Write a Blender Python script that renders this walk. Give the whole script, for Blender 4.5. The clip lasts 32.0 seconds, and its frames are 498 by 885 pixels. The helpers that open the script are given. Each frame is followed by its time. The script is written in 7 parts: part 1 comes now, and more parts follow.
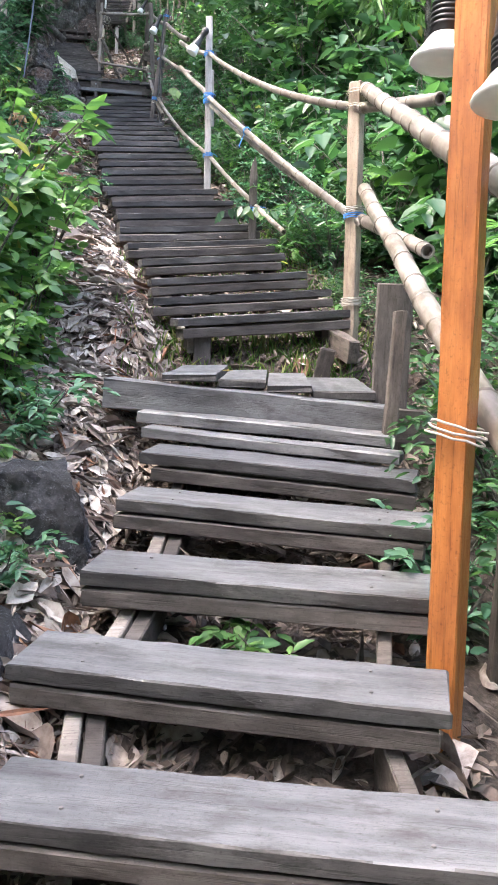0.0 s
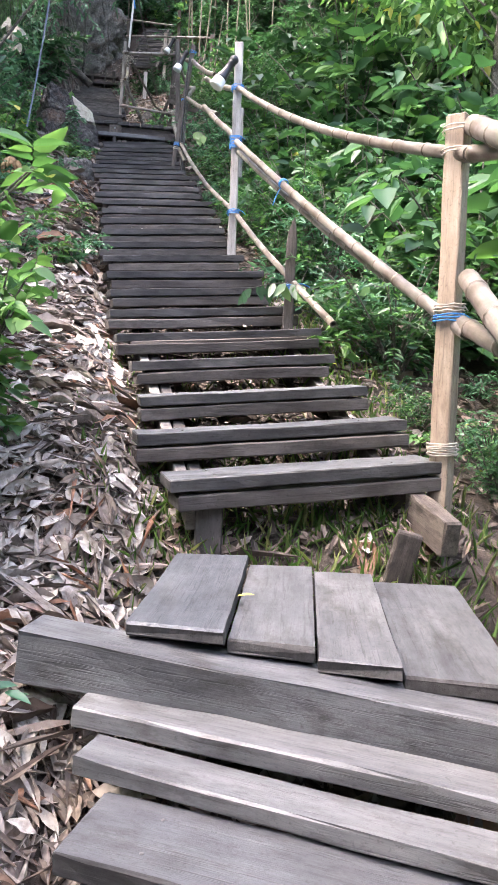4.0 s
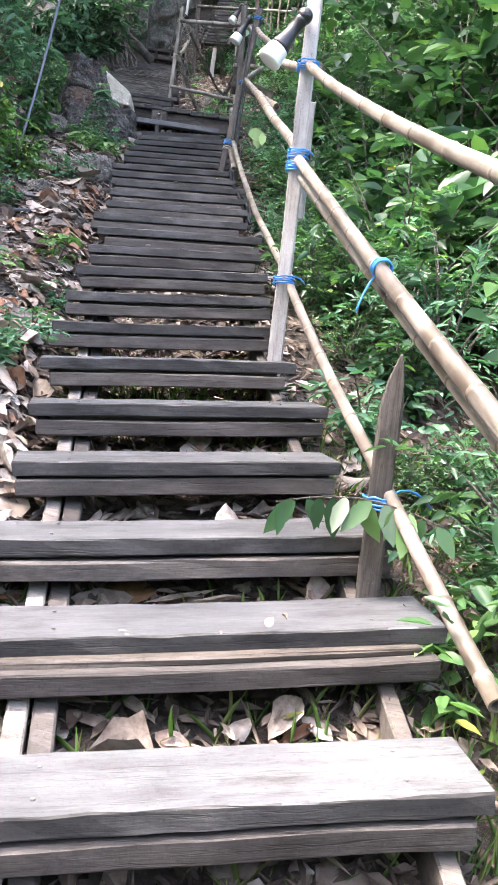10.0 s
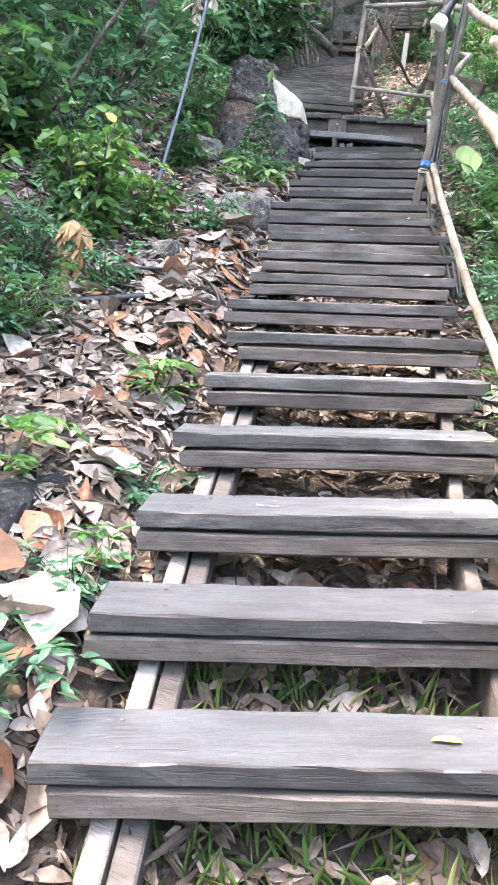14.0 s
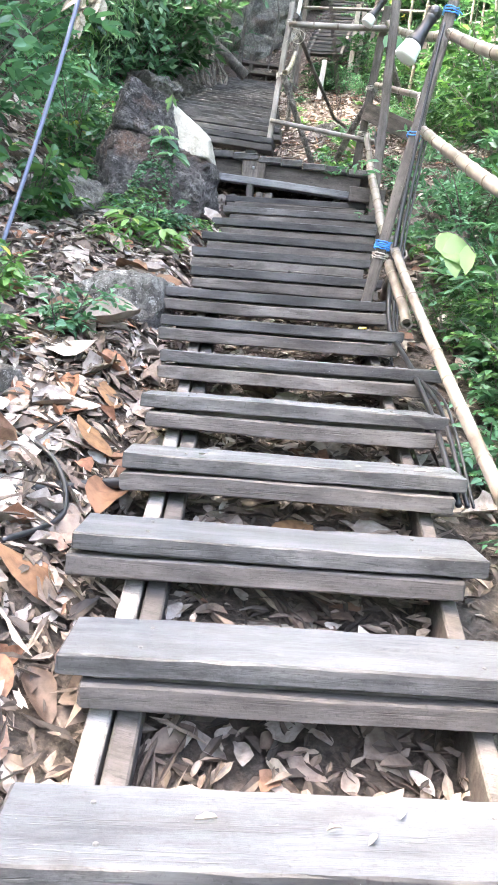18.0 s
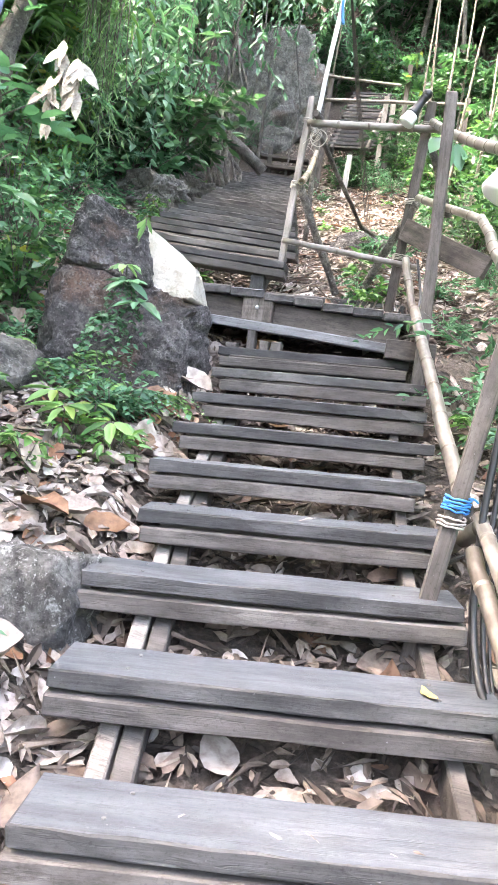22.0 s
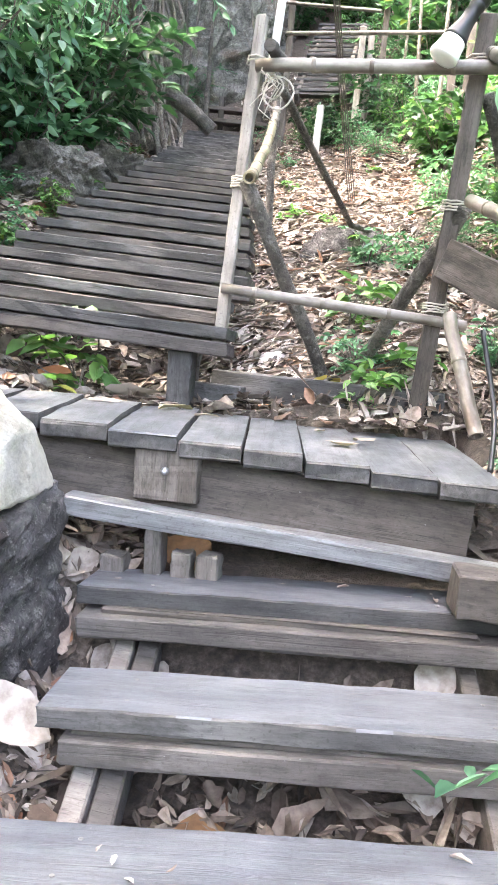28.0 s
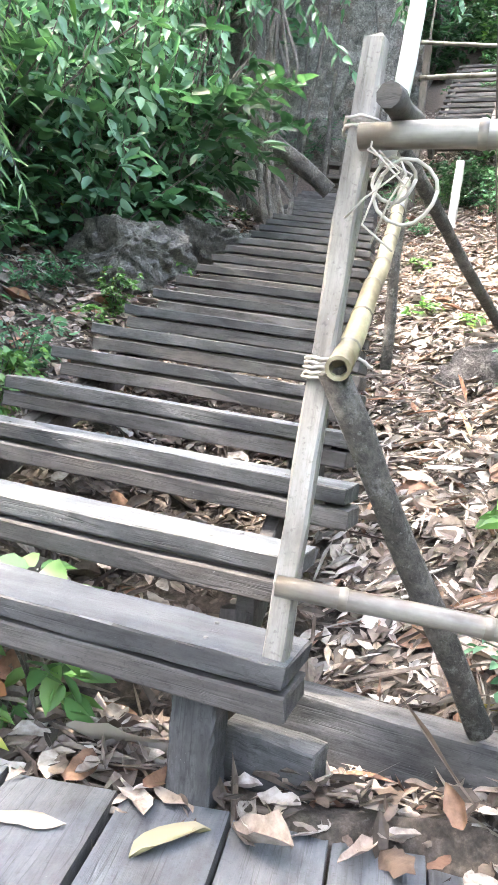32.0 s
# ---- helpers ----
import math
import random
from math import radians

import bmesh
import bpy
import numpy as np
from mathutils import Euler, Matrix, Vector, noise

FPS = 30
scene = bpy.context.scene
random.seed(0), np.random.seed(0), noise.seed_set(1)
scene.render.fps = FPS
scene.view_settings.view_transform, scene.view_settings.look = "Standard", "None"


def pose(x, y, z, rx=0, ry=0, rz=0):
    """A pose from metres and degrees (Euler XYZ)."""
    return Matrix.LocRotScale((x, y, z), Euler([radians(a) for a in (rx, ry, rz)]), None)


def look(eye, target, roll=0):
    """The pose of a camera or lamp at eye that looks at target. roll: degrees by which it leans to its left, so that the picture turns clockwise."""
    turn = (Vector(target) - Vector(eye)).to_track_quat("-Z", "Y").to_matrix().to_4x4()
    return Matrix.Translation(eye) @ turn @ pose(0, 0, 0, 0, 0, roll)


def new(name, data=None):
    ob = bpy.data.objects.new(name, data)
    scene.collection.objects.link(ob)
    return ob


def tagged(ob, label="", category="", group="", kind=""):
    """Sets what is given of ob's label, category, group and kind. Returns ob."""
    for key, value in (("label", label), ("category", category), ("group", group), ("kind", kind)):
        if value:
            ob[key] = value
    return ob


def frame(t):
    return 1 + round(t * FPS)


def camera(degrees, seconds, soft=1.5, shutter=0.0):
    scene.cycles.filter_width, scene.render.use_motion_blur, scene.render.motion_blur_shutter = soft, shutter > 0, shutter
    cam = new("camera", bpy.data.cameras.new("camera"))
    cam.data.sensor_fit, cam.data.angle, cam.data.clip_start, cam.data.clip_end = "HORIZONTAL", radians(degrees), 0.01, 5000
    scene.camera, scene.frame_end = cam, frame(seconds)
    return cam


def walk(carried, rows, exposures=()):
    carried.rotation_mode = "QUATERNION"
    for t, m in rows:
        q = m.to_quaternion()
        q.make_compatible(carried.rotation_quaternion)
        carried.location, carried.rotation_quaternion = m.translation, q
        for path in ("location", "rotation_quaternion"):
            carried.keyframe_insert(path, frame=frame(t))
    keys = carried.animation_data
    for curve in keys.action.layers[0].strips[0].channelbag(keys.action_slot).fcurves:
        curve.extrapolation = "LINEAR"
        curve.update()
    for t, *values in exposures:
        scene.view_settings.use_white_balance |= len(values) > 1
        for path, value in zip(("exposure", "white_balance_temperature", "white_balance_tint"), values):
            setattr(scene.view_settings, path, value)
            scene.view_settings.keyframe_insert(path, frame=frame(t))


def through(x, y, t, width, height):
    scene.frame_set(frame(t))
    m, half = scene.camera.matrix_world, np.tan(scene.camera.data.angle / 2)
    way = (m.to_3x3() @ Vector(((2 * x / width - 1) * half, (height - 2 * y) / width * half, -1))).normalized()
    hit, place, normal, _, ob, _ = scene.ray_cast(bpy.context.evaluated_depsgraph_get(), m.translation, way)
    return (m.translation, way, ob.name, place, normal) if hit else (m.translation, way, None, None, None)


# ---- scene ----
cam = camera(34.3, 32.0, 1.15)
METRES, EYE, TILT, LEAN, TURN = 17.5, 1.45, -8.5, 0.0, 0.0
ROWS = [
    (0.0, 0.0, 0.0, 0.0, -0.0, 0.0, 0.0),
    (0.5, -0.0037, 0.0046, -0.0032, 0.61, -1.73, 0.91),
    (1.0, -0.0065, 0.0181, 0.0054, -0.05, -1.76, -1.46),
    (1.5, -0.0051, 0.0318, 0.0092, -0.53, 0.02, -2.62),
    (2.0, -0.0022, 0.0438, 0.0191, 0.71, 1.96, -2.44),
    (2.5, -0.0034, 0.06, 0.023, -1.95, 2.41, -2.14),
    (3.0, -0.0053, 0.0742, 0.0291, -3.29, 2.5, -2.91),
    (3.5, -0.002, 0.0928, 0.0367, 1.28, 2.92, -0.71),
    (5.5, -0.0035, 0.1466, 0.0626, 0.26, 3.11, -3.48),
    (6.0, -0.0042, 0.1646, 0.0693, -3.06, 2.45, -2.06),
    (6.5, -0.0046, 0.1812, 0.0763, -2.84, 2.77, -2.01),
    (7.0, -0.0033, 0.1962, 0.0871, 1.37, 3.76, -1.17),
    (7.5, -0.0039, 0.2092, 0.091, -0.31, 3.34, -2.6),
    (8.0, -0.0036, 0.2218, 0.0974, -1.08, 2.05, -3.32),
    (8.5, -0.0007, 0.2333, 0.1009, -0.43, 0.78, -4.4),
    (9.0, -0.0015, 0.244, 0.1078, 1.36, 0.17, -5.17),
    (9.5, -0.0049, 0.2582, 0.118, 1.76, 1.01, -4.45),
    (10.0, -0.0072, 0.2704, 0.1235, 5.68, 1.81, -5.89),
    (10.5, -0.0067, 0.2854, 0.129, 12.02, 2.38, -6.77),
    (11.0, -0.0081, 0.3056, 0.1342, 11.64, 3.25, -5.16),
    (11.5, -0.012, 0.316, 0.1519, 11.72, 3.07, -5.08),
    (12.0, -0.015, 0.3325, 0.1611, 15.38, 1.94, -4.83),
    (12.5, -0.0202, 0.3441, 0.1661, 18.29, 0.77, -4.68),
    (13.0, -0.0283, 0.3583, 0.1747, 18.38, 1.14, -6.76),
    (13.5, -0.0316, 0.3723, 0.1815, 23.03, 0.27, -5.32),
    (14.0, -0.0312, 0.3836, 0.1869, 18.83, -0.31, -6.82),
    (14.5, -0.0376, 0.404, 0.1912, 13.51, -2.97, -9.46),
    (16.5, -0.0534, 0.4524, 0.2244, 12.37, 2.95, -10.37),
    (17.0, -0.0596, 0.464, 0.2277, 14.5, 2.39, -10.3),
    (17.5, -0.0637, 0.4719, 0.2374, 17.87, 1.34, -7.52),
    (18.0, -0.0684, 0.4876, 0.2425, 11.47, 1.55, -7.85),
    (18.5, -0.0749, 0.4974, 0.2494, 9.51, 2.21, -9.74),
    (19.0, -0.0806, 0.5102, 0.2606, 12.99, 3.21, -10.82),
    (19.5, -0.0823, 0.5204, 0.2651, 13.54, 2.94, -8.76),
    (20.0, -0.0837, 0.538, 0.2756, 12.29, 3.16, -8.14),
    (20.5, -0.0838, 0.5516, 0.2798, 12.34, 5.14, -8.29),
    (21.0, -0.0849, 0.5622, 0.2933, 14.53, 5.77, -9.08),
    (21.5, -0.0848, 0.5773, 0.2957, 12.4, 4.99, -8.4),
    (22.0, -0.09, 0.5909, 0.3064, 12.93, 6.49, -8.77),
    (22.5, -0.09, 0.6008, 0.3094, 15.19, 8.88, -9.48),
    (23.0, -0.0903, 0.6137, 0.3229, 17.92, 10.11, -10.61),
    (23.5, -0.0951, 0.63, 0.3287, 18.76, 9.96, -8.88),
    (24.0, -0.1013, 0.6416, 0.3335, 19.06, 6.74, -9.48),
    (24.5, -0.1041, 0.6554, 0.3455, 22.01, 3.66, -9.78),
    (25.0, -0.1095, 0.666, 0.3481, 20.82, 2.8, -7.88),
    (25.5, -0.1158, 0.6811, 0.3573, 18.55, 3.27, -7.29),
    (26.0, -0.119, 0.6987, 0.3655, 17.96, 2.74, -7.52),
    (26.5, -0.1208, 0.7074, 0.3725, 15.22, 3.14, -5.68),
    (28.5, -0.1251, 0.7591, 0.4, 9.91, 3.44, -5.96),
    (29.0, -0.1296, 0.7749, 0.4096, 8.08, 3.73, -5.95),
    (29.5, -0.1291, 0.7872, 0.4134, 10.43, 3.2, -5.7),
    (30.0, -0.1284, 0.793, 0.4236, 14.28, 3.25, -4.27),
    (30.5, -0.1297, 0.8022, 0.4243, 10.16, 3.92, -5.9),
    (31.0, -0.1363, 0.8133, 0.4322, 10.63, 4.07, -6.7),
    (31.5, -0.1401, 0.8275, 0.4358, 12.74, 5.08, -8.12),
    (32.0, -0.1441, 0.8395, 0.4471, 20.17, 5.16, -8.02),
]
EXPOSURES = [(0.0, 3.35, 6250, 14), (4.0, 3.35, 6350, 18), (7.0, 3.68, 6350, 18), (10.0, 3.6, 6350, 16), (12.0, 4.0, 6500, 14), (13.0, 4.25, 6650, 14), (19.0, 4.75, 6650, 12), (22.0, 4.88, 6900, 15), (25.0, 5.0, 7050, 17), (27.0, 5.0, 7000, 16), (29.0, 5.03, 6850, 14), (31.0, 4.9, 6750, 12), (32.0, 5.05, 6750, 12)]
walk(cam, [(t, pose(0, 0, EYE, TILT, LEAN, TURN) @ pose(METRES * x, METRES * y, METRES * z, 90 + pitch, roll, yaw)) for t, x, y, z, yaw, pitch, roll in ROWS], EXPOSURES)

# ---- light ----
SUN_DIR = Vector((-0.50, -0.12, 0.86)).normalized()
world = bpy.data.worlds.new("sky")
scene.world = world
world.use_nodes = True
sky = world.node_tree.nodes.new("ShaderNodeTexSky")
sky.sky_type = "NISHITA"
sky.sun_disc = False
sky.sun_elevation = math.asin(SUN_DIR.z)
sky.sun_rotation = math.atan2(SUN_DIR.x, SUN_DIR.y)
sky.air_density, sky.dust_density, sky.ozone_density = 1.0, 7.0, 0.6
background = world.node_tree.nodes["Background"]
background.inputs["Strength"].default_value = 0.15
world.node_tree.links.new(sky.outputs[0], background.inputs[0])
sun = new("sun", bpy.data.lights.new("sun", "SUN"))
sun.data.energy, sun.data.angle, sun.data.color = 0.9, radians(1.5), (1.0, 0.95, 0.87)
sun.matrix_world = look(SUN_DIR * 50, (0, 0, 0))


# ---- materials ----
def nodes(name):
    m = bpy.data.materials.new(name)
    m.use_nodes = True
    nt = m.node_tree
    return m, nt, nt.nodes["Principled BSDF"]


def add(nt, kind, **values):
    n = nt.nodes.new(kind)
    for k, v in values.items():
        n.inputs[k].default_value = v
    return n


def ramp(nt, source, stops):
    r = nt.nodes.new("ShaderNodeValToRGB")
    els = r.color_ramp.elements
    while len(els) < len(stops):
        els.new(0.5)
    for e, (p, c) in zip(els, stops):
        e.position, e.color = p, (*c, 1)
    nt.links.new(source, r.inputs[0])
    return r.outputs[0]


def mix(nt, kind, fac, a, b):
    n = nt.nodes.new("ShaderNodeMixRGB")
    n.blend_type = kind
    for sock, v in zip(n.inputs, (fac, a, b)):
        if isinstance(v, (int, float)):
            sock.default_value = v
        elif isinstance(v, tuple):
            sock.default_value = (*v, 1)
        else:
            nt.links.new(v, sock)
    return n.outputs[0]


def coords(nt, stretch, shift=True):
    """Object coordinates, scaled, and moved at random from object to object."""
    tc = nt.nodes.new("ShaderNodeTexCoord")
    mp = nt.nodes.new("ShaderNodeMapping")
    mp.inputs["Scale"].default_value = stretch
    nt.links.new(tc.outputs["Object"], mp.inputs["Vector"])
    if shift:
        info = nt.nodes.new("ShaderNodeObjectInfo")
        mul = nt.nodes.new("ShaderNodeMath")
        mul.operation = "MULTIPLY"
        mul.inputs[1].default_value = 37.0
        nt.links.new(info.outputs["Random"], mul.inputs[0])
        nt.links.new(mul.outputs[0], mp.inputs["Location"])
    return mp.outputs[0]


def noise_tex(nt, vec, scale, detail=6.0, rough=0.6):
    n = add(nt, "ShaderNodeTexNoise", Scale=scale, Detail=detail, Roughness=rough)
    nt.links.new(vec, n.inputs["Vector"])
    return n.outputs["Fac"]


def bump(nt, bsdf, height, strength, distance=0.01):
    b = add(nt, "ShaderNodeBump", Strength=strength, Distance=distance)
    nt.links.new(height, b.inputs["Height"])
    nt.links.new(b.outputs[0], bsdf.inputs["Normal"])


def wood(name, dark, mid, pale, rough=0.75, stain=(0.05, 0.045, 0.04), stain_amount=0.75, spread=0.5, gloss=0.5):
    """Boards whose length runs along local x: soft grain, worn patches, dark stains, specks and a shade that differs from board to board."""
    m, nt, bsdf = nodes(name)
    grain = noise_tex(nt, coords(nt, (1.6, 26.0, 26.0)), 1.0, 9.0, 0.62)
    fine = noise_tex(nt, coords(nt, (9.0, 210.0, 210.0)), 1.0, 4.0, 0.6)
    worn = noise_tex(nt, coords(nt, (2.2, 6.0, 6.0)), 1.0, 7.0, 0.68)
    blotch = noise_tex(nt, coords(nt, (3.4, 8.0, 8.0)), 1.0, 8.0, 0.72)
    speck = noise_tex(nt, coords(nt, (90.0, 90.0, 90.0)), 1.0, 3.0, 0.6)
    col = ramp(nt, mix(nt, "MIX", 0.65, grain, worn), [(0.36, dark), (0.5, mid), (0.66, pale)])
    col = mix(nt, "MULTIPLY", 0.38, col, ramp(nt, fine, [(0.3, (0.62, 0.62, 0.62)), (0.55, (1, 1, 1))]))
    col = mix(nt, "MULTIPLY", 0.5, col, ramp(nt, speck, [(0.30, (0.35, 0.33, 0.31)), (0.42, (1, 1, 1))]))
    col = mix(nt, "MIX", ramp(nt, blotch, [(0.52, (0, 0, 0)), (0.66, (stain_amount,) * 3)]), col, stain)
    fleck = noise_tex(nt, coords(nt, (9.0, 45.0, 45.0)), 1.0, 6.0, 0.75)
    col = mix(nt, "MIX", ramp(nt, fleck, [(0.55, (0, 0, 0)), (0.66, (stain_amount * 0.7,) * 3)]), col, stain)
    col = mix(nt, "MIX", ramp(nt, speck, [(0.72, (0, 0, 0)), (0.78, (0.4,) * 3)]), col, (0.5, 0.5, 0.48))
    split = noise_tex(nt, coords(nt, (0.9, 42.0, 42.0)), 1.0, 3.0, 0.5)
    crack = ramp(nt, split, [(0.405, (1, 1, 1)), (0.418, (0.22, 0.2, 0.19)), (0.428, (0.3, 0.28, 0.26)), (0.442, (1, 1, 1))])
    col = mix(nt, "MULTIPLY", 0.4, col, crack)
    info = nt.nodes.new("ShaderNodeObjectInfo")
    col = mix(nt, "MULTIPLY", 1.0, col, ramp(nt, info.outputs["Random"], [(0.0, (1 - spread, 1 - spread, 1 - spread * 0.95)), (0.5, (0.97, 0.97, 0.97)), (1.0, (1.12, 1.1, 1.07))]))
    nt.links.new(col, bsdf.inputs["Base Color"])
    nt.links.new(ramp(nt, worn, [(0.3, (rough + 0.15,) * 3), (0.65, (rough - 0.08,) * 3)]), bsdf.inputs["Roughness"])
    bsdf.inputs["Specular IOR Level"].default_value = gloss
    bump(nt, bsdf, mix(nt, "MULTIPLY", 0.8, mix(nt, "ADD", 0.6, grain, mix(nt, "ADD", 0.5, fine, speck)), crack), 0.38, 0.006)
    return m


WOOD_TREAD = wood("weathered_grey_wood", (0.066, 0.068, 0.072), (0.122, 0.125, 0.131), (0.195, 0.198, 0.202), 0.5, (0.045, 0.042, 0.04), 0.85, 0.3, 0.55)
# upright sawn faces: mildew, and their shade put into a darker colour
WOOD_EDGE = wood("shaded_mildewed_edge", (0.028, 0.027, 0.027), (0.066, 0.063, 0.061), (0.135, 0.13, 0.125), 0.8, (0.02, 0.019, 0.018), 0.8, 0.3)
WOOD_DECK = wood("blue_grey_deck_wood", (0.046, 0.050, 0.057), (0.09, 0.097, 0.108), (0.145, 0.152, 0.16), 0.5, (0.05, 0.05, 0.052), 0.7, 0.3, 0.6)
WOOD_DARK_TREAD = wood("dark_brown_tread_wood", (0.05, 0.046, 0.044), (0.10, 0.093, 0.089), (0.165, 0.156, 0.15), 0.55, (0.03, 0.027, 0.025), 0.8, 0.3, 0.6)
WOOD_CLEAT = wood("aged_brown_wood", (0.042, 0.036, 0.032), (0.09, 0.079, 0.071), (0.16, 0.143, 0.13), 0.8, (0.04, 0.033, 0.028), 0.8, 0.3)
WOOD_STRINGER = wood("sawn_stringer_wood", (0.16, 0.135, 0.115), (0.28, 0.25, 0.22), (0.42, 0.39, 0.355), 0.75, (0.08, 0.065, 0.05), 0.6, 0.35)
WOOD_DARK = wood("dark_damp_timber", (0.035, 0.028, 0.023), (0.075, 0.062, 0.052), (0.14, 0.12, 0.105), 0.75, (0.02, 0.017, 0.014), 0.8, 0.3)
WOOD_POST = wood("bare_post_wood", (0.17, 0.125, 0.09), (0.32, 0.25, 0.185), (0.46, 0.385, 0.30), 0.7, (0.15, 0.11, 0.08), 0.55, 0.2)
WOOD_WHITE = wood("bleached_post_wood", (0.20, 0.185, 0.175), (0.36, 0.345, 0.33), (0.50, 0.485, 0.47), 0.7, (0.2, 0.165, 0.145), 0.45, 0.1)
WOOD_GREYED = wood("greyed_post_wood", (0.13, 0.115, 0.10), (0.25, 0.228, 0.205), (0.37, 0.348, 0.325), 0.7, (0.11, 0.09, 0.075), 0.5, 0.1)
WOOD_ORANGE = wood("varnished_orange_wood", (0.24, 0.075, 0.018), (0.42, 0.15, 0.04), (0.56, 0.235, 0.07), 0.38, (0.26, 0.085, 0.022), 0.5, 0.05)
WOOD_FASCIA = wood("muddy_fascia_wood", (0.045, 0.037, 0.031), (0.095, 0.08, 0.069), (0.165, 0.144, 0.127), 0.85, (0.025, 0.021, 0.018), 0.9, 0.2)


def plain(name, colour, rough=0.5, metal=0.0, spots=0.25, scale=30.0):
    m, nt, bsdf = nodes(name)
    n = noise_tex(nt, coords(nt, (1, 1, 1)), scale)
    nt.links.new(mix(nt, "MULTIPLY", spots, colour, ramp(nt, n, [(0.35, (0.4, 0.4, 0.4)), (0.65, (1, 1, 1))])), bsdf.inputs["Base Color"])
    bsdf.inputs["Roughness"].default_value, bsdf.inputs["Metallic"].default_value = rough, metal
    bump(nt, bsdf, n, 0.15, 0.004)
    return m


ROPE_BLUE = plain("blue_plastic_twine", (0.045, 0.24, 0.60), 0.45)
ROPE_WHITE = plain("pale_string", (0.46, 0.42, 0.36), 0.8)
BLACK = plain("black_plastic", (0.018, 0.018, 0.02), 0.4)
LAMP_WHITE = plain("white_lamp_glass", (0.82, 0.82, 0.78), 0.25, spots=0.1)
STEEL = plain("galvanised_steel", (0.55, 0.55, 0.56), 0.35, 0.9)
NAIL = plain("dull_nail_heads", (0.20, 0.19, 0.18), 0.6, 0.4)
PVC = plain("white_plastic_pipe", (0.75, 0.74, 0.70), 0.4, spots=0.2, scale=8)
CABLE_BLUE = plain("blue_grey_cable", (0.11, 0.125, 0.19), 0.5)


def bamboo_material(name, low, high):
    m, nt, bsdf = nodes(name)
    streak = noise_tex(nt, coords(nt, (2.0, 30.0, 30.0)), 1.0, 5.0)
    blotch = noise_tex(nt, coords(nt, (5.0, 9.0, 9.0)), 1.0, 5.0)
    col = ramp(nt, streak, [(0.3, low), (0.7, high)])
    col = mix(nt, "MULTIPLY", 0.85, col, ramp(nt, blotch, [(0.38, (0.34, 0.28, 0.225)), (0.60, (1, 1, 1))]))
    nt.links.new(col, bsdf.inputs["Base Color"])
    bsdf.inputs["Roughness"].default_value = 0.42
    bump(nt, bsdf, streak, 0.2, 0.004)
    return m


BAMBOO = bamboo_material("pale_bamboo", (0.18, 0.16, 0.135), (0.37, 0.345, 0.31))
BAMBOO_NODE = bamboo_material("brown_bamboo_node", (0.12, 0.10, 0.078), (0.25, 0.222, 0.185))
BAMBOO_YELLOW = bamboo_material("yellow_bamboo", (0.24, 0.20, 0.12), (0.42, 0.37, 0.24))
BAMBOO_TAN = bamboo_material("tan_bamboo", (0.12, 0.107, 0.092), (0.265, 0.245, 0.218))
BAMBOO_GREY = bamboo_material("grey_bamboo", (0.13, 0.115, 0.10), (0.29, 0.265, 0.23))


def leaf_material(name, stops, rough=0.38, through=0.42):
    """Leaves: each island takes its own shade; some light passes through."""
    m, nt, bsdf = nodes(name)
    geo = nt.nodes.new("ShaderNodeNewGeometry")
    col = ramp(nt, geo.outputs["Random Per Island"], stops)
    nt.links.new(col, bsdf.inputs["Base Color"])
    bsdf.inputs["Roughness"].default_value = rough
    tr = nt.nodes.new("ShaderNodeBsdfTranslucent")
    nt.links.new(mix(nt, "MULTIPLY", 1.0, col, (0.95, 1.15, 0.7)), tr.inputs["Color"])
    ms = nt.nodes.new("ShaderNodeMixShader")
    ms.inputs[0].default_value = through
    nt.links.new(bsdf.outputs[0], ms.inputs[1])
    nt.links.new(tr.outputs[0], ms.inputs[2])
    nt.links.new(ms.outputs[0], nt.nodes["Material Output"].inputs["Surface"])
    return m


LEAF_MID = leaf_material("mid_green_leaves", [(0, (0.032, 0.09, 0.042)), (0.5, (0.066, 0.155, 0.068)), (0.95, (0.13, 0.25, 0.095)), (1, (0.30, 0.26, 0.06))])
LEAF_LIGHT = leaf_material("light_green_leaves", [(0, (0.06, 0.145, 0.05)), (0.5, (0.115, 0.235, 0.08)), (0.96, (0.19, 0.33, 0.105)), (1, (0.42, 0.36, 0.08))])
LEAF_DARK = leaf_material("dark_green_leaves", [(0, (0.022, 0.06, 0.03)), (0.5, (0.043, 0.105, 0.053)), (1, (0.085, 0.165, 0.085))])
LEAF_BLUE = leaf_material("bluish_green_leaves", [(0, (0.045, 0.12, 0.07)), (0.5, (0.09, 0.21, 0.12)), (1, (0.18, 0.33, 0.21))])
# darker than LEAF_MID: the right slope's shade is put into this leaf colour
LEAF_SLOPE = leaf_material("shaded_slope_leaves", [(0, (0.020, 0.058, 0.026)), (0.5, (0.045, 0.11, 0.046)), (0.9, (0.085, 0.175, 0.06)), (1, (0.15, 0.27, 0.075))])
LEAF_CLIMB = leaf_material("blue_green_climber_leaves", [(0, (0.055, 0.14, 0.085)), (0.5, (0.115, 0.245, 0.15)), (1, (0.22, 0.37, 0.25))])
LEAF_BAMBOO = leaf_material("feathery_bamboo_leaves", [(0, (0.09, 0.19, 0.09)), (0.5, (0.17, 0.30, 0.15)), (1, (0.28, 0.42, 0.22))])
LEAF_PALM = leaf_material("pale_palm_leaflets", [(0, (0.20, 0.30, 0.24)), (0.5, (0.32, 0.43, 0.36)), (1, (0.46, 0.56, 0.49))])
